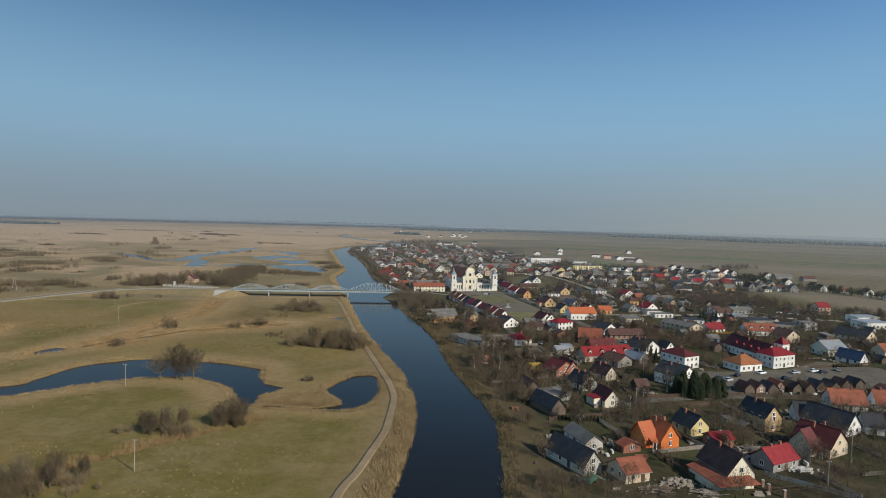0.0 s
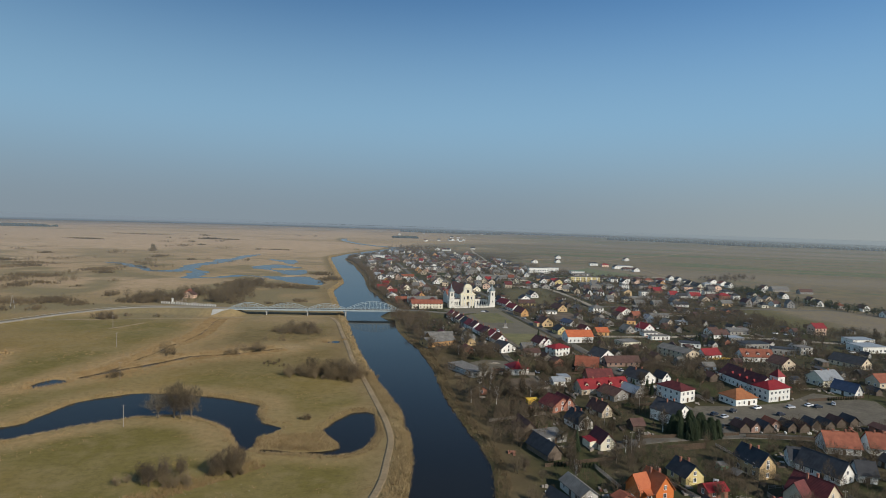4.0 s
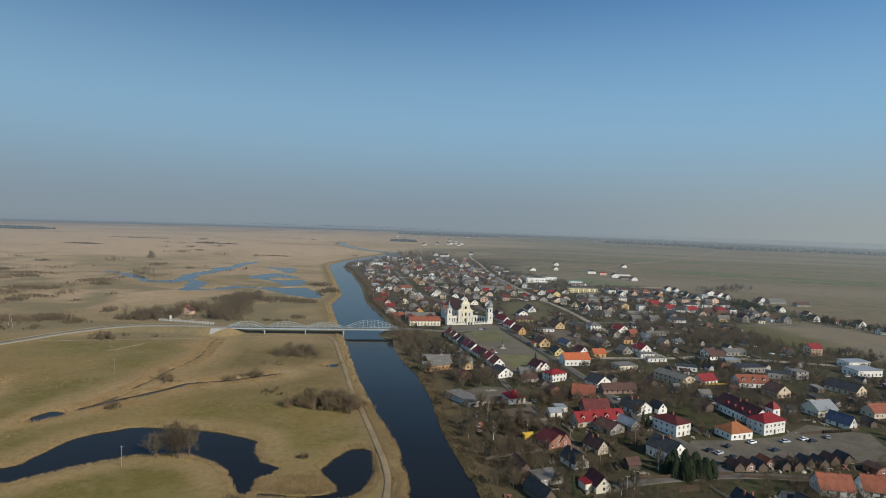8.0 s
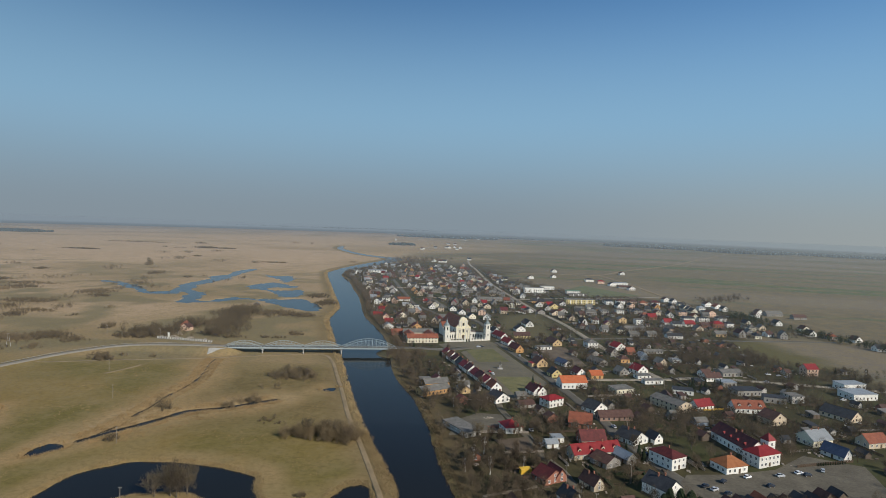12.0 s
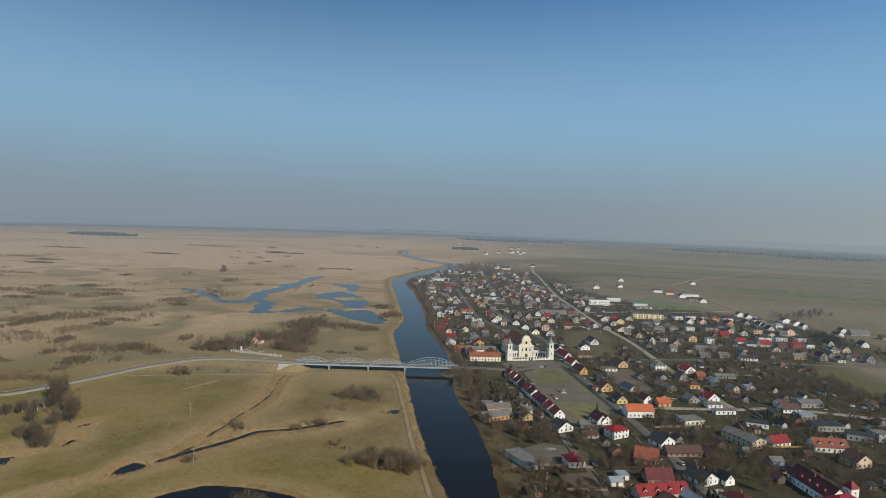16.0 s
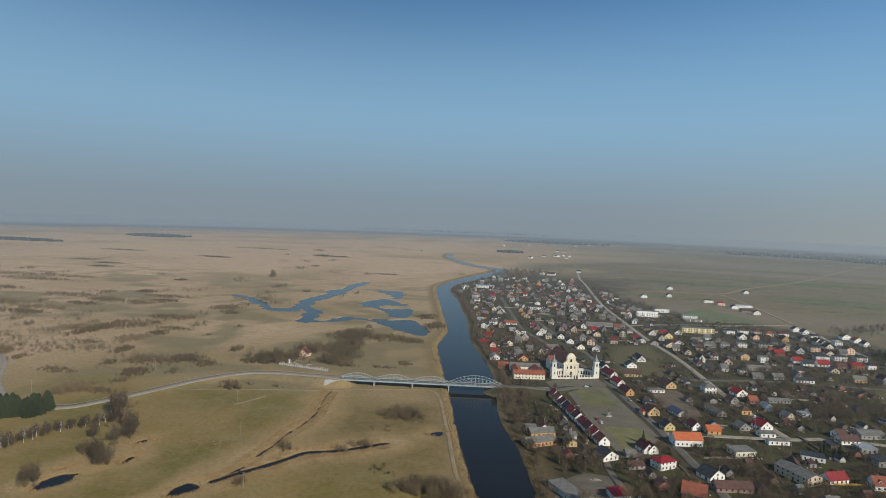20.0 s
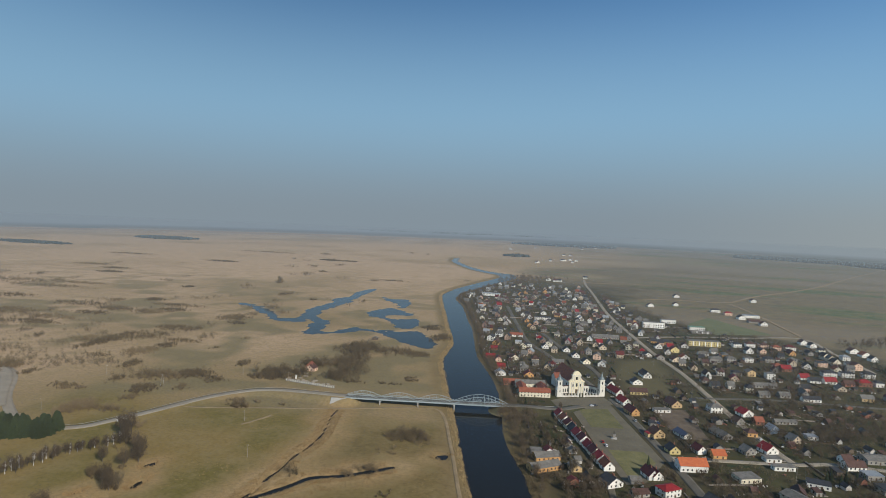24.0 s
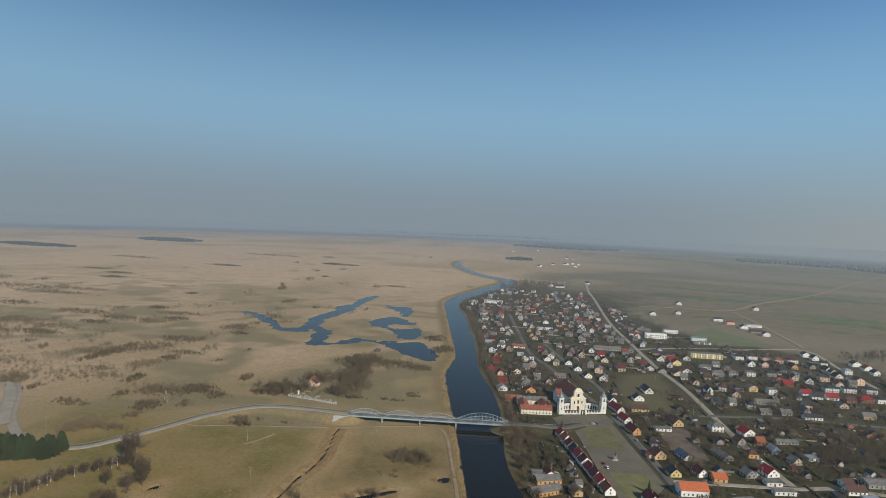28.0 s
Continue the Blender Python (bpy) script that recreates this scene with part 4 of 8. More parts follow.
# ---- the church ----
def church():
    ob = thing("church", pose(25.5, 576, 0.2, 0, 0, 21), "white and cream baroque church with two spired corner towers", "church")
    y0 = 12.0

    def cyl(cx, cy, r, z0, z1, sides=12):
        return [[(cx + r * math.cos(2 * math.pi * i / sides), cy + r * math.sin(2 * math.pi * i / sides), z) for i in range(sides)] for z in (z0, z1)]
    # nave and chancel
    s = walls_gable(15, 38, 11.2, 8.6, True)
    nave = part("nave", s.mesh("nave", "limewash"), ob, at=pose(0, y0 + 2, 0))
    part("nave_roof", roof_gable(15, 38, 11.2, 8.6, True).mesh("nave_roof", "tile_terra"), nave, "old terracotta tiled roof")
    tr = part("side_chapel", walls_gable(26, 11, 8.5, 4, False).mesh("side_chapel", "limewash"), ob, at=pose(0, y0 + 22, 0))
    part("side_chapel_roof", roof_gable(26, 11, 8.5, 4, False).mesh("side_chapel_roof", "tile_terra"), tr)
    part("apse", Shape().loft(cyl(0, 0, 6.5, -0.5, 9)).mesh("apse", "limewash"), ob, at=pose(0, y0 + 40, 0))
    for sx in (-1, 1):
        for k in range(4):
            put_window(nave, sx * 7.5, 5 + k * 9, 5, 90 * sx, 1.6, 3.2, False)
    # front
    front = part("facade", Shape().box(-7.6, 7.6, 0, 3, -0.5, 11).box(-8, 8, -0.35, 3.2, 10.6, 11.3).mesh("facade", "church_ochre"), ob, at=pose(0, y0, 0))
    upper = Shape()
    right = [(7.6, 11.3)] + [(4.4 + 3.0 * (1 - u) ** 2.2, 11.3 + 3.6 * u) for u in (0.2, 0.4, 0.6, 0.8, 1.0)] + [(4.4, 17.2), (4.0, 17.4)]
    right += [(3.8 * math.cos(a), 17.6 + 3.4 * math.sin(a)) for a in (0.25, 0.55, 0.85, 1.15, 1.4)]
    prof = [(-x, z) for x, z in right[::-1]]
    ring = right + prof
    upper.loft([[(x, 2.2, z) for x, z in ring], [(x, 0.4, z) for x, z in ring]])
    part("gable_front", upper.mesh("gable_front", "church_ochre"), front, "curved cream gable with volutes")
    part("cornice", Shape().box(-4.9, 4.9, -0.1, 2.5, 16.9, 17.4).mesh("cornice", "limewash"), front)
    pil = Shape().box(-0.5, 0.5, -0.3, 0, 0, 10.6).mesh("pilaster", "limewash")
    for x in (-7.0, -4.8, -2.6, 2.6, 4.8, 7.0):
        part("pilaster", pil, front, at=pose(x, 0, 0))
    pil2 = Shape().box(-0.35, 0.35, -0.3, 0, 0, 5.4).mesh("pilaster", "limewash")
    for x in (-3.8, -2.0, 2.0, 3.8):
        part("pilaster", pil2, front, at=pose(x, 0.4, 11.4))
    put_window(front, 0, 0, 6.2, 0, 1.8, 3.2, False)
    put_window(front, 0, 0.4, 12.6, 0, 2.0, 2.8, False)
    for x in (-3.7, 3.7):
        put_window(front, x, 0, 6.2, 0, 1.1, 2.4, False)
    put_door(front, 0, 0, 0, 0, 2.2, 3.6)
    part("cross", Shape().box(-0.09, 0.09, 1.2, 1.4, 20.6, 23).box(-0.6, 0.6, 1.2, 1.4, 22, 22.2).mesh("cross", "bronze"), front)
    # towers
    tower = Shape().box(-2.5, 2.5, -2.5, 2.5, -0.5, 9.6).box(-2.8, 2.8, -2.8, 2.8, 9.2, 9.8).box(-2.15, 2.15, -2.15, 2.15, 9.8, 15.2).box(-2.5, 2.5, -2.5, 2.5, 14.7, 15.4).mesh("tower", "limewash")
    spire = Shape()
    rings = []
    for r, z in ((2.9, 15.4), (2.75, 16.4), (2.0, 17.4), (1.15, 18.2), (0.95, 19.0), (1.05, 19.3), (0.55, 20.4), (0.12, 22.6)):
        rings.append([(r * 0.9 * math.cos(math.pi / 8 + i * math.pi / 4), r * 0.9 * math.sin(math.pi / 8 + i * math.pi / 4), z) for i in range(8)])
    spire.loft(rings)
    spire_me = spire.mesh("spire", "copper")
    for x, y in ((-21, 3), (21, 3)):
        tw = part("tower", tower, ob, at=pose(x, y, 0))
        part("spire", spire_me, tw, "grey-green copper spire")
        part("cross", Shape().box(-0.06, 0.06, -0.06, 0.06, 22.4, 24.2).box(-0.45, 0.45, -0.06, 0.06, 23.4, 23.55).mesh("cross", "bronze"), tw)
        for turn in (0, 90, 180, 270):
            a = radians(turn - 90)
            put_window(tw, 2.15 * math.cos(a), 2.15 * math.sin(a), 11, turn, 1.3, 2.8, False)
            put_window(tw, 2.5 * math.cos(a), 2.5 * math.sin(a), 4.5, turn, 0.8, 1.8, False)
    # curved arcades between the front and the towers
    for sx in (-1, 1):
        wall, cap = Shape(), Shape()
        pts = []
        for i in range(13):
            u = i / 12
            ang = u * math.pi / 2
            pts.append((sx * (7.6 + 10.6 * math.sin(ang)), y0 + 1.5 - (y0 - 5) * (1 - math.cos(ang))))
        for z0, z1, sh, half in ((-0.5, 6.6, wall, 0.5), (6.6, 7.1, cap, 0.75)):
            rings = []
            for i, (xa, ya) in enumerate(pts):
                (xb, yb), (xc, yc) = pts[max(0, i - 1)], pts[min(12, i + 1)]
                d = Vector((xc - xb, yc - yb, 0)).normalized()
                nx, ny = -d.y * half, d.x * half
                rings.append([(xa - nx, ya - ny, z0), (xa + nx, ya + ny, z0), (xa + nx, ya + ny, z1), (xa - nx, ya - ny, z1)])
            sh.loft(rings)
        w = part("arcade", wall.mesh("arcade", "limewash"), ob)
        part("coping", cap.mesh("coping", "tile_brown"), w)
        for i in range(1, 12, 2):
            (xa, ya), (xb, yb) = pts[i - 1], pts[i]
            turn = math.degrees(math.atan2(sx * (yb - ya), sx * (xb - xa)))
            put_window(w, (xa + xb) / 2 + 0.5 * math.sin(radians(turn)), (ya + yb) / 2 - 0.5 * math.cos(radians(turn)), 0.8, turn, 1.2, 3.4, False)
    # forecourt wall with piers, rails and gate
    pier = Shape().box(-0.45, 0.45, -0.45, 0.45, -0.3, 2.6).box(-0.6, 0.6, -0.6, 0.6, 2.6, 2.85).mesh("pier", "limewash")
    gate_pier = Shape().box(-0.8, 0.8, -0.8, 0.8, -0.3, 4.2).box(-1, 1, -1, 1, 4.2, 4.5).box(-0.5, 0.5, -0.5, 0.5, 4.5, 5.6).mesh("gate_pier", "limewash")
    low = Shape().box(-1.35, 1.35, -0.2, 0.2, -0.3, 1.3).mesh("forecourt_wall", "limewash")
    for i in range(13):
        x = -18 + i * 3.0
        part("gate_pier" if i in (5, 7) else "pier", gate_pier if i in (5, 7) else pier, ob, at=pose(x, 0.6, 0))
        if i < 12 and i not in (5, 6):
            part("forecourt_wall", low, ob, at=pose(x + 1.5, 0.6, 0))
    return ob


church()


# ---- the bridge ----
def bridge():
    d = BRIDGE_B - BRIDGE_A
    total = d.length
    ob = thing("bridge", Matrix.Translation(BRIDGE_A) @ pose(0, 0, 0, 0, 0, math.degrees(math.atan2(d.y, d.x))), "pale blue-grey steel truss bridge with four arched spans", "bridge")
    part("deck", Shape().box(-1, total + 1, -4.4, 4.4, 4.2, 4.95).box(-1, total + 1, -4.5, -4.2, 4.0, 5.15).box(-1, total + 1, 4.2, 4.5, 4.0, 5.15).mesh("deck", "bridge_steel"), ob)
    part("carriageway", Shape().box(-1, total + 1, -3.2, 3.2, 4.95, 5.02).mesh("carriageway", "asphalt"), ob, "grey asphalt carriageway")
    marks = (0.0, 0.217, 0.452, 0.675, 1.0)
    for k in range(4):
        a, b0 = marks[k] * total + 0.6, marks[k + 1] * total - 0.6
        rise, panels = (6.4, 14) if k == 3 else (4.1, 10)
        span = part("span", Shape().box(a, b0, -0.25, 0.25, 3.6, 4.2).mesh("span", "bridge_steel"), ob)
        step = (b0 - a) / panels
        hs = [rise * (1 - (2 * i / panels - 1) ** 2) for i in range(panels + 1)]
        hs[0] = hs[-1] = 0.5
        for y in (-4.35, 4.35):
            chord = Shape()
            for i in range(panels):
                chord.tube((a + i * step, y, 5 + hs[i]), (a + (i + 1) * step, y, 5 + hs[i + 1]), 0.19, 0.19, 4)
            part("top_chord", chord.mesh("top_chord", "bridge_steel"), span)
            part("bottom_chord", Shape().box(a, b0, y - 0.22, y + 0.22, 4.3, 5.0).mesh("bottom_chord", "bridge_steel"), span)
            rail = Shape().box(a, b0, y * 1.08 - 0.04, y * 1.08 + 0.04, 5.95, 6.05)
            part("rail", rail.mesh("rail", "bridge_steel"), span)
            for i in range(1, panels):
                part("post", Shape().box(-0.1, 0.1, -0.1, 0.1, 0, hs[i]).mesh("post", "bridge_steel"), span, at=pose(a + i * step, y, 5))
            for i in range(1, panels - 1):
                lo, hi = (i, i + 1) if i < panels / 2 else (i + 1, i)
                part("diagonal", Shape().tube((a + hi * step, y, 5), (a + lo * step, y, 5 + hs[lo]), 0.1, 0.1, 4).mesh("diagonal", "bridge_steel"), span)
        for i in range(3, panels - 2, 2):
            part("cross_beam", Shape().box(a + i * step - 0.1, a + i * step + 0.1, -4.3, 4.3, 5 + hs[i] - 0.1, 5 + hs[i] + 0.15).mesh("cross_beam", "bridge_steel"), span)
    for k, u in enumerate(marks[1:4]):
        s = Shape().box(-0.7, 0.7, -4.6, 4.6, 3.0, 3.6)
        for y in (-3.6, 3.6):
            s.tube((0, y, -2.6), (0, y, 3.0), 0.6, 0.55, 10)
        part("pier", s.mesh("pier", "concrete"), ob, "pale concrete pier", pose(u * total, 0, 0))
    part("abutment", Shape().add([(-11, -12.5, -0.3), (2, -12.5, -0.3), (2, -4.6, -0.3), (-11, -4.6, -0.3), (-11, -6.0, 4.6), (2, -6.0, 4.6), (2, -4.6, 4.6), (-11, -4.6, 4.6)],
                                 [(0, 3, 2, 1), (4, 5, 6, 7), (0, 1, 5, 4), (1, 2, 6, 5), (2, 3, 7, 6), (3, 0, 4, 7)]).mesh("abutment", "concrete"), ob, "pale paved abutment slope", pose(-0.5, -0.3, 0))
    part("abutment", Shape().box(0, 6, -5, 5, -1.5, 4.4).mesh("abutment", "concrete"), ob, "pale concrete abutment", pose(total, 0, 0))


bridge()

# ---- houses one by one ----
gable_house(68.8, 183.1, 25, 7.1, 7.9, 3.0, 4.3, "orange", "tile_orange", "cx")
gable_house(82.7, 195.2, 20, 7.2, 8.8, 2.8, 3.3, "yellow", "slate", "c")
side_house(86.2, 185.8, 15, 7.0, 5.3, 2.3, 1.5, "brick", "tile_red", "-")
gable_house(109.3, 201.4, 18, 6.8, 11.4, 4.8, 3.7, "ochre", "slate", "c")
gable_house(77.2, 156.0, 13, 7.9, 12.3, 4.0, 4.7, "cream", "tile_brown", "cp")
side_house(96.2, 169.6, 27, 10.8, 7.0, 2.5, 3.0, "grey", "tile_red", "c")
gable_house(118.1, 181.0, 31, 9.8, 11.4, 3.2, 4.5, "beige", "tile_darkred", "cx")
gable_house(134.9, 200.1, 29, 8.3, 15.0, 2.8, 4.3, "white", "slate", "-")
side_house(142.5, 201.1, -15, 5.7, 7.9, 2.8, 3.3, "white", "slate", "-")
side_house(151.0, 226.5, -8, 12.1, 9.7, 2.8, 4.3, "white", "tile_terra", "c")
side_house(165.5, 226.7, -15, 8.1, 9.7, 2.8, 4.3, "white", "tile_terra", "c")
side_house(126.2, 211.8, -15, 6.6, 7.9, 3.0, 3.0, "white", "slate", "-")
gable_house(40.7, 162.0, 30, 6.1, 15.8, 2.7, 3.7, "paleboard", "slate", "-")
gable_house(45.0, 178.9, 19, 5.9, 12.3, 2.5, 2.0, "paleboard", "asbestos", "-")
side_house(51.4, 157.8, 21, 7.5, 7.9, 2.6, 2.4, "beige", "tile_terra", "-")
gable_house(56.1, 178.6, 19, 5.9, 3.5, 1.9, 1.3, "brick", "tile_terra", "-")
gable_house(61.9, 222.7, 17, 6.2, 8.8, 2.7, 3.3, "cream", "tile_darkred", "w")
gable_house(58.4, 244.1, 25, 7.0, 9.7, 2.8, 3.5, "white", "slate", "c")
gable_house(40.2, 211.1, 26, 5.9, 13.2, 2.5, 3.3, "darkboard", "slate", "-")
gable_house(34.6, 233.9, 19, 6.1, 10.6, 2.5, 3.2, "darkboard", "tile_brown", "-")
flat_house(43.6, 228.0, 25, 10.1, 7.9, 2.7, 0.5, "grey", "asbestos", "-")
gable_house(71.4, 260.8, 28, 5.9, 9.7, 2.7, 3.3, "beige", "tile_brown", "c")
gable_house(56.5, 268.4, 27, 5.9, 8.8, 2.7, 3.3, "brick", "tile_darkred", "-")
side_house(80.3, 298.0, 19, 26.9, 8.8, 3.0, 3.5, "beige", "tile_red", "cd")
gable_house(95.2, 292.6, 26, 5.9, 10.6, 2.5, 2.6, "grey", "metal", "-")
gable_house(108.3, 319.7, 34, 11.7, 12.3, 2.8, 3.7, "white", "slate", "c")
hip_house(116.6, 288.2, 30, 10.1, 14.1, 5.7, 2.6, "white", "tile_darkred", "c")
gable_house(102.3, 255.4, 34, 9.9, 13.2, 4.4, 3.7, "white", "slate", "c")
hip_house(143.6, 286.2, 20, 12.9, 10.6, 3.2, 3.7, "white", "tile_brownor", "c")
hip_house(164.3, 296.1, 24, 14.7, 9.7, 5.9, 3.2, "white", "tile_red", "c")
gable_house(204.2, 360.2, 23, 11.5, 10.6, 3.8, 3.7, "beige", "tile_brown", "c")
side_house(197.6, 381.7, 1, 19.7, 10.6, 3.2, 3.7, "white", "tile_terra", "d")
gable_house(154.8, 378.5, 29, 11.7, 22.9, 4.8, 2.0, "beige", "asbestos", "-")
side_house(170.7, 385.2, 23, 13.3, 7.9, 2.8, 3.3, "white", "tile_red", "c")
side_house(301.2, 489.0, 11, 10.5, 8.8, 5.7, 3.2, "peach", "tile_red", "c")
flat_house(308.9, 449.3, 11, 19.1, 10.6, 4.3, 0.4, "white", "metal", "-")
flat_house(298.3, 422.2, 11, 19.8, 14.1, 4.3, 0.4, "white", "metal", "-")
flat_house(243.1, 408.4, 11, 9.5, 8.8, 4.8, 0.3, "paleboard", "asbestos", "-")
flat_house(226.6, 406.8, -15, 13.9, 7.9, 3.8, 0.3, "grey", "slate", "-")
gable_house(257.9, 371.7, 28, 11.7, 19.4, 2.8, 3.9, "beige", "slate", "-")
side_house(209.4, 326.6, 17, 13.5, 11.4, 3.8, 3.7, "cream", "metal", "c")
gable_house(210.0, 306.9, 25, 6.2, 12.3, 2.7, 3.7, "white", "blue", "-")
side_house(240.7, 327.9, 14, 13.6, 8.8, 3.2, 3.5, "beige", "tile_terra", "-")
flat_house(157.9, 444.3, 11, 14.6, 5.3, 2.8, 0.3, "white", "asbestos", "-")
flat_house(128.4, 415.8, 20, 14.5, 10.6, 3.2, 0.3, "cream", "asbestos", "-")
side_house(208.7, 470.9, 11, 7.3, 8.8, 2.8, 2.8, "white", "tile_brown", "-")
flat_house(214.1, 445.2, 11, 11.1, 8.8, 3.2, 0.3, "grey", "metal", "-")
flat_house(217.5, 422.7, 11, 19.0, 10.6, 3.6, 0.3, "grey", "slate", "-")
flat_house(169.7, 419.6, -15, 13.4, 8.8, 3.0, 0.3, "white", "slate", "-")
flat_house(64.4, 317.3, 12, 5.7, 6.2, 2.5, 0.3, "white", "metal", "-")
side_house(59.6, 309.0, 13, 6.3, 6.2, 2.5, 1.5, "white", "metal", "-")
flat_house(41.6, 275.2, 15, 5.0, 2.6, 2.3, 0.4, "yellowbox", "yellowbox", "-")
gable_house(53.2, 266.8, 34, 11.7, 8.8, 2.8, 3.3, "brick", "tile_darkred", "-")
flat_house(19.5, 322.0, 34, 9.8, 22.9, 2.8, 0.6, "paleboard", "asbestos", "-")
hip_house(42.0, 329.1, 17, 9.6, 10.2, 3.2, 3.0, "white", "tile_red", "c")
gable_house(15.8, 381.8, 23, 5.9, 5.3, 2.3, 1.7, "brick", "tile_darkred", "-")
side_house(-1.3, 396.6, 34, 21.4, 9.7, 3.2, 2.2, "ochrebrick", "asbestos", "-")
gable_house(17.5, 401.6, 17, 7.2, 8.8, 2.8, 2.2, "ochre", "asbestos", "-")
gable_house(40.9, 384.2, 34, 11.7, 8.8, 2.8, 3.5, "white", "slate", "c")
hip_house(74.2, 379.9, 34, 12.4, 8.8, 4.8, 2.2, "white", "tile_red", "-")
gable_house(69.2, 403.3, 23, 7.2, 10.6, 2.8, 3.3, "white", "tile_darkred", "c")
side_house(80.6, 341.3, -15, 12.6, 12.3, 3.0, 4.3, "brick", "tile_terra", "c")
gable_house(67.2, 350.1, 17, 7.2, 6.2, 2.8, 2.2, "brick", "tile_brown", "-")
side_house(82.4, 315.2, 7, 13.5, 9.7, 2.8, 4.1, "brick", "tile_darkred", "c")
gable_house(100.1, 371.2, 34, 11.7, 10.6, 2.7, 3.7, "white", "slate", "-")
side_house(105.9, 356.8, 10, 20.9, 7.9, 2.5, 2.8, "brickgrey", "tile_brown", "-")
gable_house(132.0, 374.8, 17, 5.9, 6.2, 2.3, 2.2, "darkboard", "tile_brown", "-")
gable_house(118.6, 321.8, 24, 5.9, 7.0, 2.7, 3.0, "white", "slate", "-")
gable_house(84.9, 287.1, 34, 10.0, 10.6, 2.7, 2.6, "grey", "tile_brown", "-")
gable_house(151.5, 399.7, -11, 8.0, 10.6, 2.5, 3.2, "darkboard", "tile_brown", "-")
side_house(155.6, 353.6, 11, 7.1, 7.0, 2.4, 1.9, "blueboard", "asbestos", "-")
gable_house(40.3, 385.3, 34, 11.7, 8.8, 2.8, 3.5, "white", "slate", "c")
side_house(-1.2, 414.4, 24, 17.7, 8.8, 3.0, 2.2, "ochrebrick", "asbestos", "-")
gable_house(-0.6, 425.7, 17, 6.0, 7.0, 2.7, 2.2, "white", "tile_darkred", "-")
flat_house(-9.5, 423.4, 11, 7.8, 7.0, 2.7, 0.4, "grey", "asbestos", "-")
gable_house(66.2, 403.0, 23, 7.2, 10.6, 3.0, 3.5, "white", "tile_darkred", "c")
side_house(55.4, 375.2, 22, 10.4, 6.2, 2.3, 1.9, "grey", "tile_brown", "-")
side_house(54.3, 393.7, 11, 6.6, 6.2, 2.3, 1.9, "grey", "asbestos", "-")
side_house(-16.9, 561.0, 11, 28.7, 9.0, 4.6, 2.9, "cream", "tile_terra", "q")
side_house(-40.6, 593.4, 11, 15.9, 7.9, 2.8, 2.8, "brick", "tile_terra", "-")
gable_house(-25.7, 629.2, 16, 10.0, 7.9, 2.8, 3.3, "ochrebrick", "tile_darkred", "c")
gable_house(-54.8, 626.1, 16, 10.0, 8.8, 2.7, 2.8, "white", "metal", "-")
side_house(-57.3, 653.8, 8, 8.8, 7.9, 2.7, 2.8, "brick", "tile_red", "-")
gable_house(-45.8, 699.6, 18, 9.9, 7.9, 2.8, 3.3, "cream", "tile_brown", "c")
side_house(-75.3, 742.5, 0, 8.7, 6.2, 2.5, 2.6, "brick", "tile_red", "-")
side_house(-74.3, 698.0, 0, 10.5, 7.0, 2.5, 2.6, "brick", "tile_red", "-")
side_house(-54.1, 837.1, 6, 17.5, 7.0, 2.7, 2.4, "white", "tile_terra", "-")
side_house(-48.2, 792.3, 6, 7.9, 5.3, 2.3, 1.9, "white", "metal", "-")
flat_house(-34.1, 776.9, 6, 7.8, 7.0, 3.8, 0.5, "white", "slate", "-")
flat_house(-23.1, 988.0, 5, 26.4, 8.8, 4.8, 0.5, "white", "slate", "d")
gable_house(-12.7, 776.0, 12, 7.8, 7.9, 2.8, 3.2, "white", "slate", "-")
gable_house(13.7, 765.1, 12, 8.3, 7.9, 2.8, 3.2, "white", "slate", "-")
gable_house(24.5, 738.0, 12, 8.6, 8.8, 2.8, 3.3, "white", "slate", "-")
gable_house(35.7, 709.6, 18, 8.9, 8.8, 2.8, 3.3, "cream", "slate", "-")
gable_house(12.2, 670.0, 14, 7.2, 7.9, 2.8, 3.2, "white", "tile_terra", "-")
side_house(3.5, 698.9, 6, 12.8, 7.0, 2.5, 2.2, "grey", "asbestos", "-")
side_house(-21.5, 685.9, 7, 6.9, 7.0, 2.5, 2.2, "grey", "asbestos", "-")
gable_house(56.4, 620.5, 16, 7.3, 10.6, 2.8, 3.3, "white", "slate", "-")
gable_house(62.0, 591.2, 23, 7.9, 19.4, 2.8, 3.5, "white", "tile_red", "c")
gable_house(65.8, 563.3, 23, 8.0, 14.1, 2.8, 3.3, "white", "tile_red", "c")
gable_house(69.9, 534.1, 23, 7.6, 14.1, 3.2, 3.7, "ochrebrick", "tile_darkred", "c")
gable_house(81.8, 484.5, 23, 9.8, 9.7, 3.2, 3.9, "ochre", "tile_brown", "cw")
gable_house(88.0, 453.5, 17, 8.1, 8.8, 2.8, 3.3, "yellow", "slate", "c")
gable_house(107.7, 459.5, 23, 7.2, 8.8, 2.8, 3.2, "white", "tile_darkred", "-")
side_house(118.4, 453.7, 11, 9.4, 8.8, 2.8, 2.6, "ochrebrick", "tile_orange", "-")
side_house(95.1, 424.0, 11, 18.8, 10.6, 4.4, 3.5, "white", "tile_orange", "c")
gable_house(83.6, 637.6, 15, 10.2, 8.8, 2.8, 3.2, "white", "slate", "-")
side_house(80.5, 601.7, 11, 16.7, 7.0, 2.8, 2.8, "yellow", "tile_brown", "-")
gable_house(109.6, 569.4, 23, 10.2, 14.1, 2.8, 3.9, "ochre", "tile_brown", "-")
flat_house(94.4, 551.2, 11, 14.0, 6.2, 2.5, 0.3, "white", "asbestos", "-")
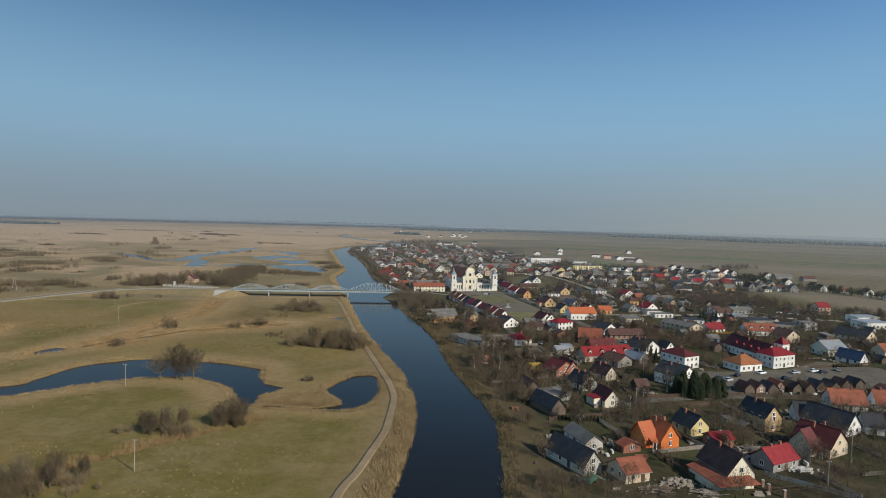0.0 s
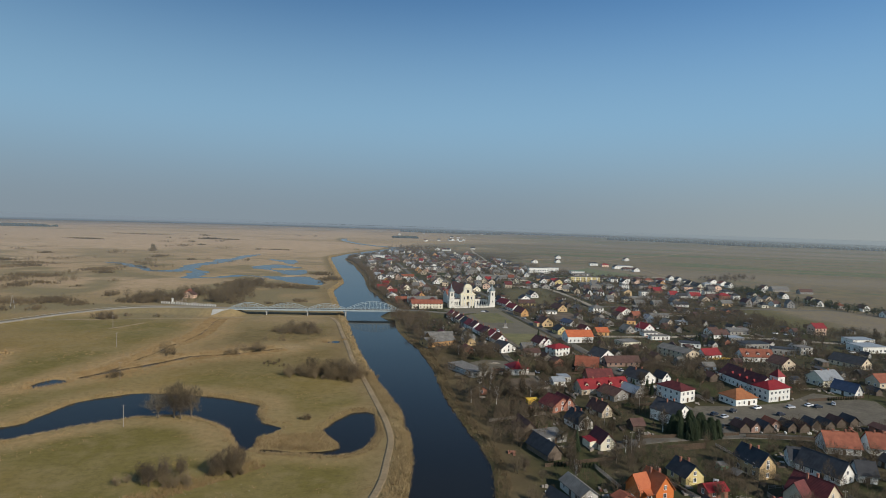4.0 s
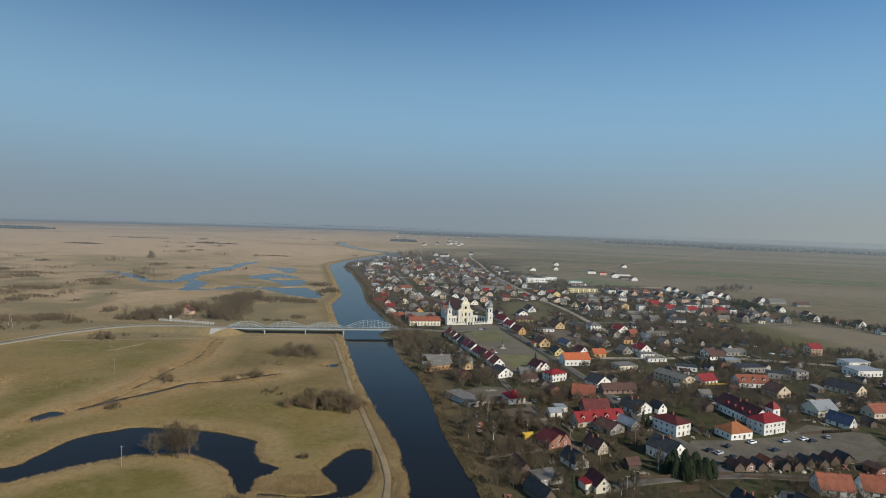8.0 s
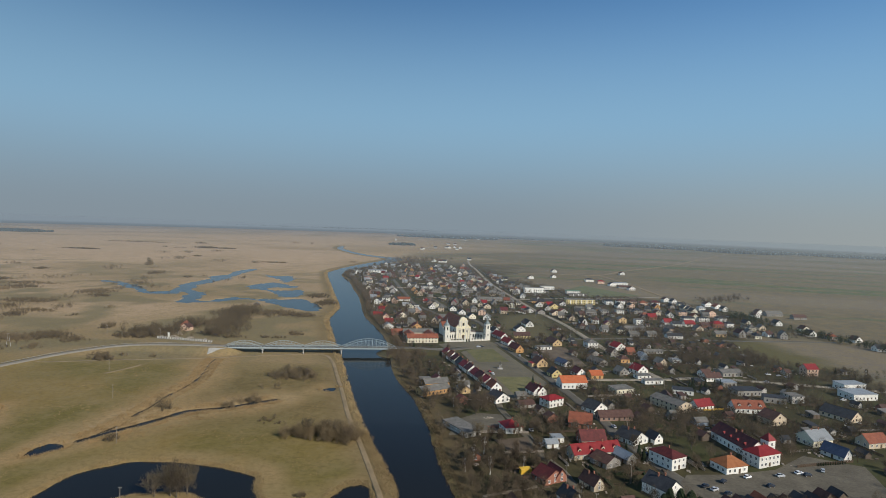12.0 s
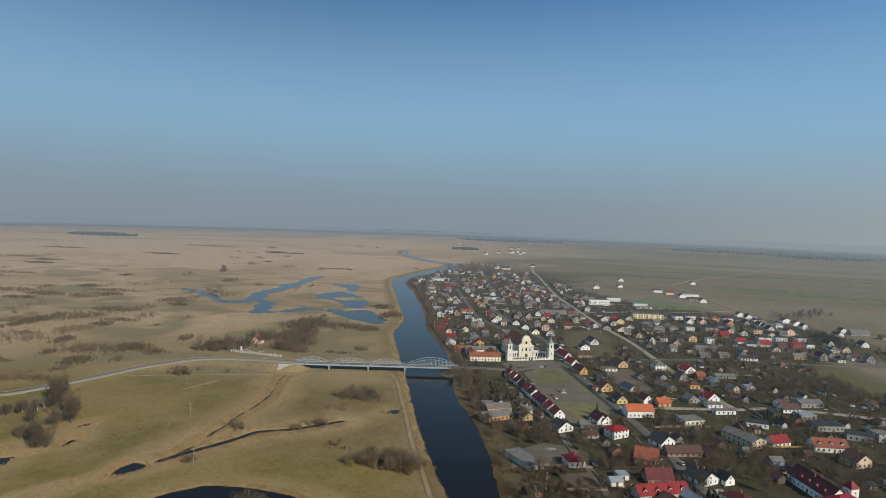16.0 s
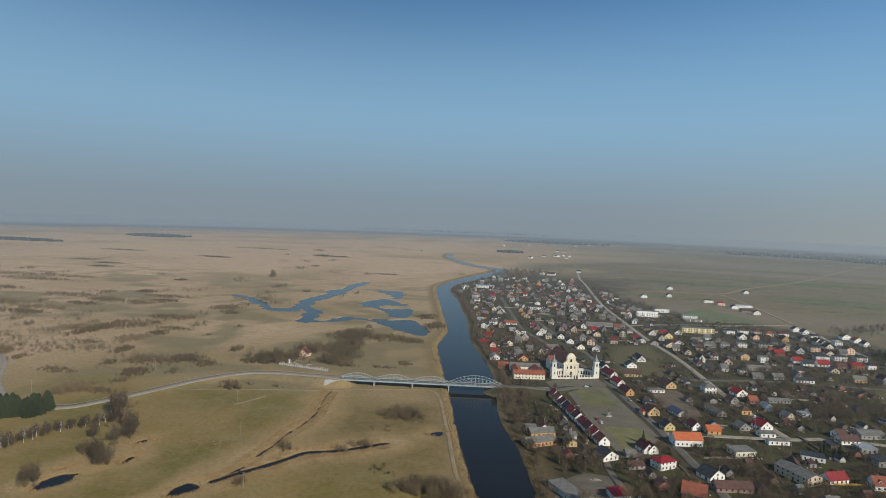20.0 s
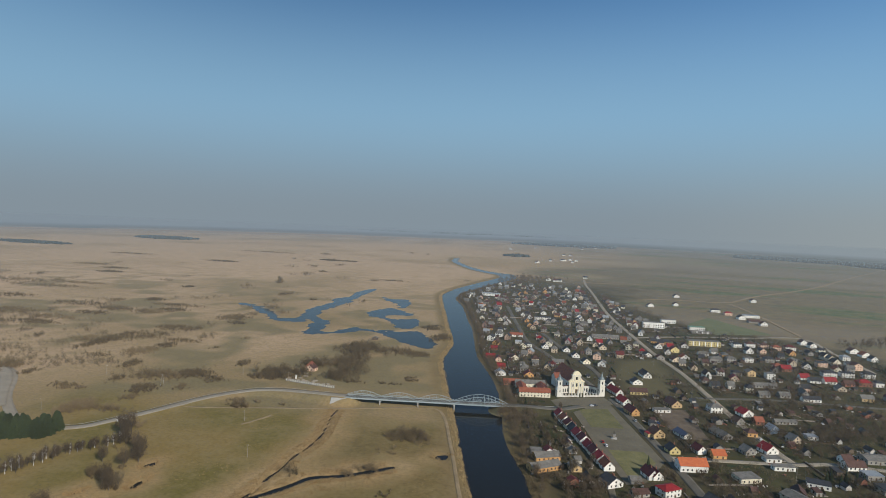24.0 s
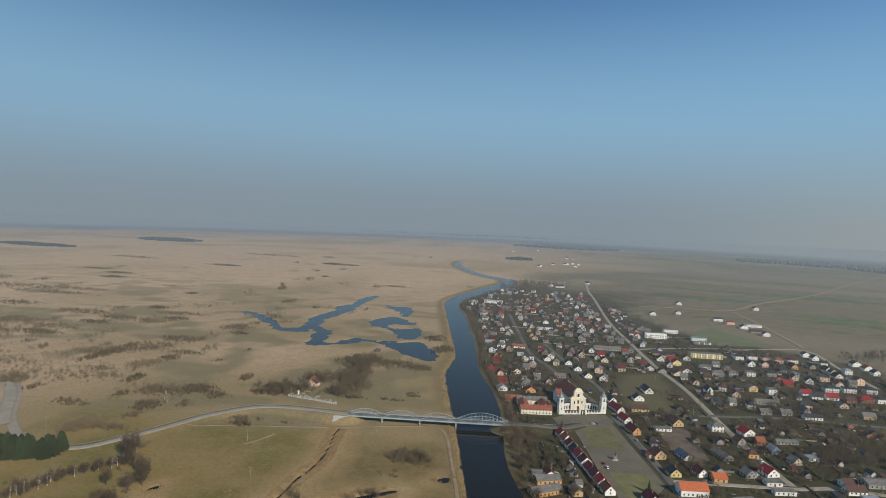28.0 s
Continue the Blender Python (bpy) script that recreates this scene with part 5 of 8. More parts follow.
hip_house(142.0, 565.3, 11, 10.2, 10.6, 5.1, 2.8, "white", "asbestos", "c")
gable_house(97.3, 668.7, 14, 9.0, 15.8, 2.8, 3.9, "white", "slate", "-")
gable_house(143.0, 759.7, 18, 11.7, 8.8, 2.8, 3.2, "beige", "tile_brown", "-")
gable_house(125.3, 766.4, 12, 9.7, 7.0, 2.7, 2.8, "grey", "tile_brown", "-")
gable_house(111.8, 773.8, 12, 9.8, 8.8, 2.8, 3.0, "white", "slate", "-")
gable_house(167.6, 563.0, 23, 10.8, 10.6, 2.8, 3.5, "white", "tile_red", "c")
gable_house(154.8, 538.8, 23, 7.2, 7.9, 2.8, 3.2, "grey", "tile_brown", "-")
side_house(171.2, 543.4, 11, 7.2, 7.9, 2.8, 3.0, "brick", "tile_terra", "-")
hip_house(155.9, 509.9, 11, 8.0, 7.9, 3.2, 2.8, "ochrebrick", "tile_brown", "-")
gable_house(177.0, 525.3, 17, 8.8, 7.9, 2.8, 3.2, "blueboard", "metal", "-")
gable_house(159.5, 474.8, 23, 10.0, 10.6, 2.8, 3.7, "white", "tile_red", "c")
flat_house(155.3, 458.2, 11, 10.9, 7.0, 2.7, 0.4, "white", "asbestos", "-")
gable_house(142.7, 468.2, 23, 8.2, 7.9, 2.8, 3.2, "grey", "asbestos", "-")
gable_house(186.5, 505.4, 23, 7.6, 7.9, 2.7, 3.2, "beige", "asbestos", "-")
flat_house(202.3, 517.5, 11, 8.3, 7.0, 2.5, 0.6, "white", "metal", "-")
side_house(194.1, 551.4, 11, 18.5, 5.3, 2.3, 1.5, "grey", "asbestos", "-")
side_house(209.0, 459.9, 11, 13.1, 7.9, 2.8, 3.0, "white", "tile_brown", "c")
side_house(230.9, 476.4, 11, 17.7, 12.3, 3.2, 1.5, "grey", "asbestos", "-")
gable_house(134.5, 497.6, 23, 8.6, 17.6, 2.5, 2.4, "grey", "asbestos", "-")
gable_house(103.4, 489.0, 23, 7.5, 14.1, 2.5, 2.2, "white", "blue", "-")
gable_house(117.7, 532.1, 17, 5.9, 5.3, 2.3, 1.9, "grey", "tile_brown", "-")
flat_house(198.1, 871.5, 6, 42.5, 10.6, 6.6, 0.4, "yellow", "asbestos", "b")
flat_house(148.8, 991.4, 5, 32.6, 9.7, 8.5, 0.3, "white", "asbestos", "b")
flat_house(180.1, 1047.5, 5, 23.0, 8.8, 5.7, 0.3, "white", "asbestos", "b")
flat_house(214.6, 999.3, 5, 23.0, 10.6, 4.8, 0.3, "white", "green", "-")
flat_house(215.5, 971.9, 5, 29.1, 6.2, 3.2, 0.3, "grey", "asbestos", "b")
gable_house(150.1, 814.6, 12, 11.1, 8.8, 3.8, 3.7, "yellow", "tile_darkred", "-")
side_house(148.3, 837.2, 6, 8.5, 7.9, 2.8, 3.3, "grey", "tile_red", "-")
gable_house(155.4, 776.4, 12, 10.6, 8.8, 2.8, 3.3, "white", "tile_terra", "-")
side_house(183.1, 806.5, 6, 12.4, 7.9, 3.2, 1.9, "white", "asbestos", "-")
hip_house(190.5, 774.7, 6, 14.6, 8.8, 4.4, 2.4, "grey", "asbestos", "-")
hip_house(209.4, 781.7, 6, 10.8, 8.8, 4.8, 2.2, "grey", "asbestos", "-")
hip_house(242.7, 882.3, 6, 10.7, 8.8, 4.8, 2.4, "white", "slate", "-")
gable_house(248.0, 846.1, 12, 9.6, 8.8, 3.8, 3.7, "white", "slate", "-")
flat_house(231.7, 790.0, 6, 10.3, 7.9, 5.1, 0.4, "white", "asbestos", "-")
hip_house(261.5, 889.7, 6, 11.6, 8.8, 4.8, 2.6, "white", "tile_brown", "-")
hip_house(279.1, 889.9, 6, 10.9, 9.7, 4.8, 2.8, "peach", "tile_brown", "-")
hip_house(291.6, 880.1, 6, 10.8, 8.8, 4.8, 2.6, "peach", "tile_terra", "-")
hip_house(311.1, 887.7, 6, 13.3, 9.7, 4.8, 2.8, "white", "tile_darkred", "-")
hip_house(257.4, 798.2, 6, 11.2, 8.8, 4.8, 2.4, "grey", "slate", "-")
hip_house(256.4, 763.4, 6, 10.7, 9.7, 4.4, 2.8, "peach", "tile_terra", "-")
side_house(262.4, 755.9, 6, 10.7, 9.7, 3.2, 3.7, "brick", "tile_red", "-")
hip_house(286.2, 804.9, 6, 8.6, 8.8, 4.8, 2.4, "grey", "asbestos", "-")
gable_house(214.0, 717.8, 12, 9.4, 8.8, 4.8, 2.4, "ochre", "asbestos", "-")
hip_house(198.3, 714.4, 6, 9.9, 7.9, 3.8, 2.4, "grey", "slate", "-")
flat_house(232.2, 712.3, 6, 8.7, 8.8, 5.7, 0.4, "white", "asbestos", "-")
side_house(213.1, 670.0, 8, 25.2, 7.9, 2.8, 1.9, "grey", "asbestos", "-")
side_house(202.1, 633.4, 9, 10.5, 7.9, 2.7, 2.6, "grey", "asbestos", "-")
side_house(221.9, 637.5, 9, 10.1, 7.9, 2.7, 2.6, "grey", "asbestos", "-")
side_house(243.7, 631.4, 9, 16.9, 7.0, 2.8, 2.2, "white", "slate", "-")
side_house(269.4, 721.2, 6, 9.6, 8.8, 2.8, 3.7, "white", "tile_red", "-")
side_house(276.0, 710.8, 6, 11.4, 7.9, 2.8, 2.8, "white", "slate", "-")
side_house(292.2, 713.4, 6, 12.2, 8.8, 2.8, 3.7, "white", "tile_red", "-")
hip_house(304.3, 746.7, 6, 14.8, 8.8, 4.8, 2.4, "white", "slate", "-")
flat_house(324.7, 751.7, 6, 13.7, 7.9, 4.8, 0.5, "white", "slate", "-")
hip_house(348.4, 755.6, 6, 11.8, 9.7, 4.8, 2.6, "white", "slate", "-")
hip_house(325.6, 713.9, 6, 13.7, 8.8, 4.4, 2.8, "brick", "tile_red", "-")
hip_house(347.3, 882.6, 6, 8.7, 8.8, 5.1, 2.4, "cream", "slate", "-")
gable_house(338.3, 845.0, 12, 8.4, 9.7, 4.2, 4.1, "cream", "slate", "-")
gable_house(336.5, 810.3, 12, 10.2, 9.7, 4.4, 4.1, "cream", "slate", "-")
flat_house(316.1, 797.7, 6, 11.5, 8.8, 5.1, 0.5, "peach", "slate", "-")
gable_house(352.1, 793.2, 12, 11.6, 9.7, 5.7, 3.2, "peach", "tile_brown", "-")
hip_house(362.8, 848.5, 6, 9.2, 8.8, 4.8, 2.4, "white", "metal", "-")
gable_house(394.1, 900.5, 11, 11.7, 9.7, 3.8, 3.3, "white", "tile_brown", "-")
gable_house(399.6, 879.8, 12, 11.7, 9.7, 3.2, 3.7, "white", "tile_terra", "-")
gable_house(397.9, 854.6, 12, 8.6, 8.8, 3.8, 3.2, "white", "slate", "-")
gable_house(345.4, 938.2, 11, 10.0, 8.8, 3.8, 3.5, "white", "tile_brown", "-")
gable_house(350.6, 919.5, 11, 9.0, 8.8, 3.8, 3.5, "white", "slate", "-")
side_house(300.5, 651.2, 8, 12.0, 7.9, 3.2, 2.8, "ochre", "asbestos", "-")
hip_house(341.1, 717.2, 6, 8.6, 7.9, 4.4, 2.4, "white", "slate", "-")
side_house(308.7, 709.0, 6, 10.3, 7.9, 2.8, 2.8, "brick", "tile_brown", "-")
side_house(452, 826, 8, 24, 10, 3.2, 3.4, "grey", "asbestos", "")
side_house(474, 804, 6, 18, 9, 3.0, 3.0, "grey", "tile_brown", "")
gable_house(412, 742, 8, 9, 10, 3.2, 3.6, "white", "slate", "c")
gable_house(424, 706, 10, 9, 9, 3.2, 3.4, "cream", "tile_brown", "c")
gable_house(414, 676, 10, 9, 10, 3.0, 3.6, "white", "slate", "")
hip_house(428, 662, 6, 10, 9, 3.2, 2.6, "grey", "tile_terra", "c")
gable_house(446, 648, 12, 9, 9, 3.0, 3.4, "white", "tile_brown", "")
side_house(440, 604, 8, 12, 8, 3.0, 3.2, "white", "slate", "c")
gable_house(466, 622, 10, 8, 9, 3.0, 3.2, "beige", "tile_red", "")
gable_house(418, 806, 12, 9, 9, 3.2, 3.4, "white", "tile_brown", "c")
gable_house(438, 838, 10, 9, 9, 3.2, 3.4, "white", "tile_brown", "")
gable_house(414.6, 1412.7, 10, 11.7, 10.6, 3.8, 3.7, "white", "tile_brown", "-")
gable_house(256.8, 1413.2, 10, 11.7, 10.6, 3.8, 3.7, "white", "slate", "-")
hip_house(292.8, 1218.6, 5, 16.2, 8.8, 4.4, 2.4, "white", "slate", "-")
hip_house(307.7, 1188.6, 5, 13.3, 8.8, 4.4, 2.4, "peach", "tile_red", "-")
gable_house(320.0, 1148.3, 11, 11.7, 10.6, 3.8, 3.3, "white", "slate", "-")
flat_house(343.9, 1175.8, 5, 26.6, 12.3, 3.8, 0.4, "white", "metal", "-")
side_house(331.6, 1116.1, 5, 19.4, 10.6, 2.8, 2.4, "grey", "tile_brown", "-")
gable_house(338.7, 1089.2, 11, 11.7, 8.8, 3.8, 3.5, "white", "tile_brown", "-")
gable_house(230.3, 1269.6, 11, 9.7, 8.8, 3.8, 3.3, "white", "tile_brown", "-")
gable_house(177.7, 1233.9, 11, 11.7, 8.8, 3.8, 3.3, "white", "tile_brown", "-")
flat_house(-136.3, 1240.3, 0, 36.4, 14.1, 4.8, 0.5, "white", "metal", "-")
flat_house(-173.6, 1233.5, 0, 10.4, 8.8, 4.8, 0.4, "white", "asbestos", "-")
gable_house(-134.0, 1145.1, 6, 8.7, 7.9, 3.8, 2.8, "ochre", "tile_brown", "-")
gable_house(-117.3, 956.1, 6, 8.0, 7.0, 2.8, 2.8, "cream", "asbestos", "-")
gable_house(-88.3, 954.2, 6, 7.2, 7.0, 2.8, 2.8, "cream", "asbestos", "-")
gable_house(-75.9, 940.5, 6, 10.2, 7.9, 2.8, 3.2, "white", "asbestos", "-")
hip_house(15.2, 950.0, 5, 11.1, 8.8, 4.4, 2.8, "grey", "asbestos", "-")
hip_house(41.5, 961.3, 5, 12.0, 8.8, 4.4, 2.8, "grey", "asbestos", "-")
gable_house(35.5, 1032.1, 11, 11.2, 8.8, 3.2, 3.2, "white", "asbestos", "-")
side_house(67.6, 872.0, 6, 36.5, 7.9, 2.8, 2.4, "grey", "asbestos", "-")
gable_house(-247.7, 581.1, 6, 9.5, 7.9, 3.2, 3.9, "brick", "tile_terra", "c")
gable_house(-387.9, 359.2, 34, 10.8, 8.8, 3.2, 4.1, "white", "tile_red", "-")
gable_house(7.4, 507.9, 18, 7.6, 8.6, 2.90, 3.3, "white", "tile_red", "c")
gable_house(11.3, 496.0, 18, 8.1, 8.8, 3.15, 3.6, "white", "tile_terra", "c")
gable_house(15.0, 484.5, 18, 8.6, 8, 3.40, 3.3, "cream", "tile_darkred", "c")
gable_house(18.0, 475.0, 18, 7.6, 8.4, 2.90, 3.6, "grey", "slate", "c")
gable_house(21.5, 464.2, 18, 8.1, 9.5, 3.15, 3.3, "white", "tile_red", "c")
gable_house(25.0, 453.1, 18, 8.6, 8.8, 3.40, 3.6, "white", "tile_darkred", "c")
gable_house(28.6, 442, 18, 7.6, 8.6, 2.90, 3.3, "white", "tile_red", "c")
gable_house(32, 431.5, 18, 8.1, 9, 3.15, 3.6, "cream", "tile_darkred", "c")
gable_house(35.4, 420.8, 18, 8.6, 8.6, 3.40, 3.3, "white", "tile_red", "c")
gable_house(39.0, 409.6, 18, 7.6, 9.6, 2.90, 3.6, "white", "tile_terra", "c")

# ---- infill: further houses along the streets ----
rng = random.Random(7)
STREETS = [o for o in bpy.data.objects if o.name.startswith(("street", "market_square", "car_park", "yard", "sports_field"))]
STREET_PTS = np.vstack([np.array([v.co[:2] for v in o.data.vertices]) for o in STREETS])


def free(x, y, r, street=6.0):
    """Whether a place on the town's side is clear of houses, streets and water."""
    if x < float(np.interp(y, BANK_R[:, 1], BANK_R[:, 0])) + 8 + r:
        return False
    if any((x - a) ** 2 + (y - b0) ** 2 < (r + c + 0.5) ** 2 for a, b0, c in HOUSES):
        return False
    spot = np.array([x]), np.array([y])
    for ring in SLABS + CLEAR:
        (xa, ya), (xb, yb) = ring.min(0), ring.max(0)
        if xa - 9 < x < xb + 9 and ya - 9 < y < yb + 9 and in_outline(*spot, ring)[0] > -r:
            return False
    if (-6 < x < 52 and 555 < y < 640) or (-42 < x < 50 and 500 < y < 530):
        return False
    return float(np.min(np.hypot(STREET_PTS[:, 0] - x, STREET_PTS[:, 1] - y))) > r + street * 0.5


WALL_MIX = ["white"] * 3 + ["cream"] * 2 + ["grey"] * 6 + ["beige"] * 3 + ["peach", "ochrebrick", "brickgrey", "paleboard"]
ROOF_MIX = ["slate"] * 5 + ["asbestos"] * 6 + ["tile_brown"] * 4 + ["tile_darkred"] * 2 + ["tile_red"] + ["tile_terra"] + ["metal"]
made = 0
FAR_BITS = {}


def far_house(x, y, ang, w, l, wh, rh, wall, roof, opt=""):
    """Adds a house to the joined far part of the town."""
    a = radians(ang)
    c0, s0 = math.cos(a), math.sin(a)
    HOUSES.append((x, y + l / 2, 0.5 * math.hypot(w, l)))
    along = opt != "x"
    win = Shape()
    for k in range(int(w / 2.6)):
        px = (k - (int(w / 2.6) - 1) / 2) * 2.4
        win.box(px - 0.5, px + 0.5, -0.05, 0.02, 0.9, 2.2)
    win.box(-0.5, 0.5, -0.05, 0.02, wh + 0.3, wh + 1.4)
    for mat, sh in ((wall, walls_gable(w, l, wh, rh, along)), (roof, roof_gable(w, l, wh, rh, along)), ("glass", win)):
        FAR_BITS.setdefault(mat, Shape()).add([(x + p[0] * c0 - p[1] * s0, y + p[0] * s0 + p[1] * c0, p[2] + 0.12) for p in sh.v], sh.f)


for j in range(46):
    for i in range(36):
        y = 655 + j * 18 + rng.uniform(-5, 5)
        x = -190 + i * 16 + (j % 2) * 8 + rng.uniform(-4, 4) - (y - 655) * 0.07
        limit = float(np.interp(y, [650, 800, 900, 1050, 1250, 1420], [395, 395, 340, 170, 105, 70]))
        if x > limit or (x > 150 and 880 < y < 1150) or (60 < x < 130 and 640 < y < 720) or made > 400:
            continue
        w, l = rng.uniform(6.5, 9), rng.uniform(7.5, 12)
        lane = float(np.min(np.hypot(STREET_PTS[:, 0] - x, STREET_PTS[:, 1] - y)))
        if rng.random() > (0.92 if lane < 24 else 0.34) or not free(x, y, 7):
            continue
        k = rng.choice("ggghs")
        ang = -5 + rng.uniform(-4, 4) + (12 if rng.random() < 0.4 else 0)
        a = (x, y - l / 2, ang, w, l, rng.choice([2.8, 3.0, 3.2, 4.6]), rng.uniform(2.6, 4.0), rng.choice(WALL_MIX), rng.choice(ROOF_MIX), "c" if rng.random() < 0.3 else "")
        if made < 95:
            {"g": gable_house, "h": hip_house, "s": side_house}[k](*a)
        else:
            far_house(*a[:9], rng.choice(["", "x"]))
        made += 1
for x, y in ((-84, 2203), (-78, 2215), (-36, 2327), (8, 2364), (18, 2366), (38, 2412), (46, 2284), (15, 2716), (45, 2705), (-239, 2970), (-131, 3212), (112, 3313), (188, 3479), (70, 1722), (-10, 1596), (-27, 1612), (0, 1600), (60, 2380)):
    far_house(x, y, rng.uniform(-10, 20), rng.uniform(9, 14), rng.uniform(9, 16), 3.6, 3.6, "white", rng.choice(["slate", "tile_brown", "asbestos"]), rng.choice(["", "x"]))
for i in range(1500):
    y = rng.uniform(560, 1420)
    x = rng.uniform(-180, 390)
    if x < float(np.interp(y, [560, 640, 720, 800, 900, 1050, 1250, 1420], [225, 240, 380, 390, 330, 160, 100, 65])) and rng.random() < 0.45 and free(x, y, 3.0):
        far_house(x, y, rng.uniform(0, 14), rng.uniform(3, 5), rng.uniform(3.5, 7), rng.uniform(1.9, 2.4), rng.uniform(0.7, 1.6), rng.choice(["darkboard", "grey", "darkboard", "paleboard"]), rng.choice(["asbestos", "tile_brown", "slate"]), rng.choice(["", "x"]))
tv, tf, tm = [], [], []
for mi, (mat, sh) in enumerate(FAR_BITS.items()):
    k = len(tv)
    tv.extend(sh.v)
    tf.extend(tuple(q + k for q in g) for g in sh.f)
    tm.extend([mi] * len(sh.f))
far_town = sheet("houses", tv, tf, "white", smooth=False)
far_town.data.materials.clear()
for mat in FAR_BITS:
    far_town.data.materials.append(MATS[mat])
far_town.data.polygons.foreach_set("material_index", tm)
tagged(far_town, "far rows of small pale houses with grey and red roofs", "houses", kind="stuff")
sheds = 0
for i in range(2200):
    y = rng.uniform(200, 660)
    x = rng.uniform(10, 345)
    if not free(x, y, 4.2) or rng.random() < 0.3 or sheds > 105:
        continue
    tilt = float(np.interp(y, [150, 260, 330, 660], [14, 16, 11, 9]))
    f = rng.choice([gable_house, gable_house, side_house, flat_house])
    f(x, y - 2, tilt + rng.choice([0, 0, 8]), rng.uniform(3.5, 6), rng.uniform(4, 7), rng.uniform(2.2, 2.6), rng.uniform(1.2, 2.2), rng.choice(["darkboard", "darkboard", "grey", "paleboard", "brick"]), rng.choice(["asbestos", "tile_brown", "slate", "slate", "tile_brown"]))
    sheds += 1


# ---- trees ----
def bare_tree_meshes(seed, height, spread, twigs):
    """A trunk that forks into limbs, and a rounded crown of fine twigs that point away from the fork."""
    r = random.Random(seed)
    s, c, tips = Shape(), Shape(), []
    fork = Vector((0, 0, height * 0.24))
    s.tube((0, 0, -0.3), fork, height * 0.026, height * 0.018, 7)
    mid, wide, tall = Vector((0, 0, height * 0.60)), height * 0.36 * spread, height * 0.40

    def spot(shell):
        while True:
            p = Vector((r.uniform(-1, 1), r.uniform(-1, 1), r.uniform(-1, 1)))
            if shell < p.length < 1:
                lump = 0.95 + 0.36 * math.sin(4.3 * p.x + seed) * math.cos(3.9 * p.y - seed) + 0.16 * math.sin(5.5 * p.z + seed)
                return mid + Vector((p.x * wide, p.y * wide, p.z * tall)) * lump
    for k in range(9):
        end = spot(0.75)
        bend = fork.lerp(end, 0.5) + Vector((0, 0, height * 0.05))
        s.tube(fork, bend, height * 0.011, height * 0.007, 5)
        s.tube(bend, end, height * 0.007, height * 0.002, 4)
        for q in range(4):
            e2 = spot(0.5)
            b2 = bend.lerp(end, r.random())
            s.tube(b2, b2.lerp(e2, 0.6), height * 0.005, height * 0.0015, 3)
    for k in range(twigs):
        p = spot(0.35)
        d = ((p - fork).normalized() * 0.8 + Vector((r.gauss(0, 0.4), r.gauss(0, 0.4), r.gauss(0.2, 0.35)))).normalized() * height * 0.13 * r.uniform(0.6, 1.3)
        side = d.cross(Vector((r.gauss(0, 1), r.gauss(0, 1), r.gauss(0, 1)))).normalized() * (0.026 + height * 0.002)
        c.add([p - d * 0.5 - side, p - d * 0.5 + side, p + d * 0.5], [(0, 1, 2)])
    return s, c


TREES = []
for k, (hh, sp, tw, bark, tc) in enumerate(((9, 1.0, 1300, "bark", "twigs"), (12, 0.95, 1500, "bark", "twigs_olive"), (7, 1.15, 1000, "bark", "twigs"), (11, 0.6, 1000, "birch", "twigs"), (6, 1.3, 900, "bark", "twigs_olive"), (9, 0.8, 1200, "bark", "twigs"))):
    s, c = bare_tree_meshes(30 + k, hh, sp, tw)
    TREES.append((hh, s.mesh("trunk", bark), c.mesh("crown", tc), "birch" if bark == "birch" else "tree"))


def tree(x, y, kind, scale, turn, z=None):
    hh, trunk, crown, nm = TREES[kind]
    label = ("pale-barked bare birch in early spring" if nm == "birch" else ("bare spreading tree with fine olive-brown twigs" if kind in (1, 4) else "bare leafless tree with brown twigs"))
    ob = new("tree", trunk)
    ob.matrix_world = Matrix.Translation((x, y, 0.0 if z is None else z)) @ pose(0, 0, 0, 0, 0, turn) @ Matrix.Diagonal((scale, scale, scale, 1))
    tagged(ob, label, "tree", "bare trees")
    part("crown", crown, ob)
    return ob


for x, y, k, sc in ((-113, 240, 4, 1.8), (-107, 241, 1, 1.25), (-101, 243, 1, 1.1), (-104, 240, 0, 1.3), (-248, 298, 0, 1.3), (-252, 301, 5, 1.4), (-245, 302, 1, 0.9), (-262, 268, 0, 1.2), (-265, 265, 5, 1.1), (-68, 313, 1, 0.85), (-59, 316, 4, 1.5), (-52, 311, 1, 0.9), (-46, 307, 0, 1.0), (-109, 430, 1, 0.75), (-101, 433, 4, 1.3), (-94, 428, 0, 0.9), (-69, 191, 0, 0.9), (-66, 192, 5, 1.0), (-87, 180, 0, 0.8), (-298, 381, 1, 1.5), (-258, 336, 0, 1.4), (-594, 1223, 1, 1.3), (-262, 345, 1, 1.3), (-300, 374, 0, 1.5), (-292, 367, 5, 1.4), (-286, 360, 1, 1.2), (-272, 352, 0, 1.3), (-262, 328, 5, 1.2), (-279, 330, 0, 1.1), (-95, 148, 0, 0.8), (-98, 140, 1, 0.8), (-84, 183, 5, 0.9), (-90, 182, 0, 0.75), (-80, 186, 5, 0.8), (-64, 194, 5, 0.85), (-71, 190, 0, 0.75), (-93, 143, 5, 0.8), (-101, 136, 0, 0.9), (-88, 148, 5, 0.7), ):
    tree(x, y, 5 if x < -250 and y < 450 else k, sc * (1.2 if x < -250 and y < 450 else 1.0), x * 7.0, z_at(x, y))
ROW = smooth_line([(-334, 286), (-319, 302), (-312, 328), (-300, 347), (-287, 363)], 2.6)
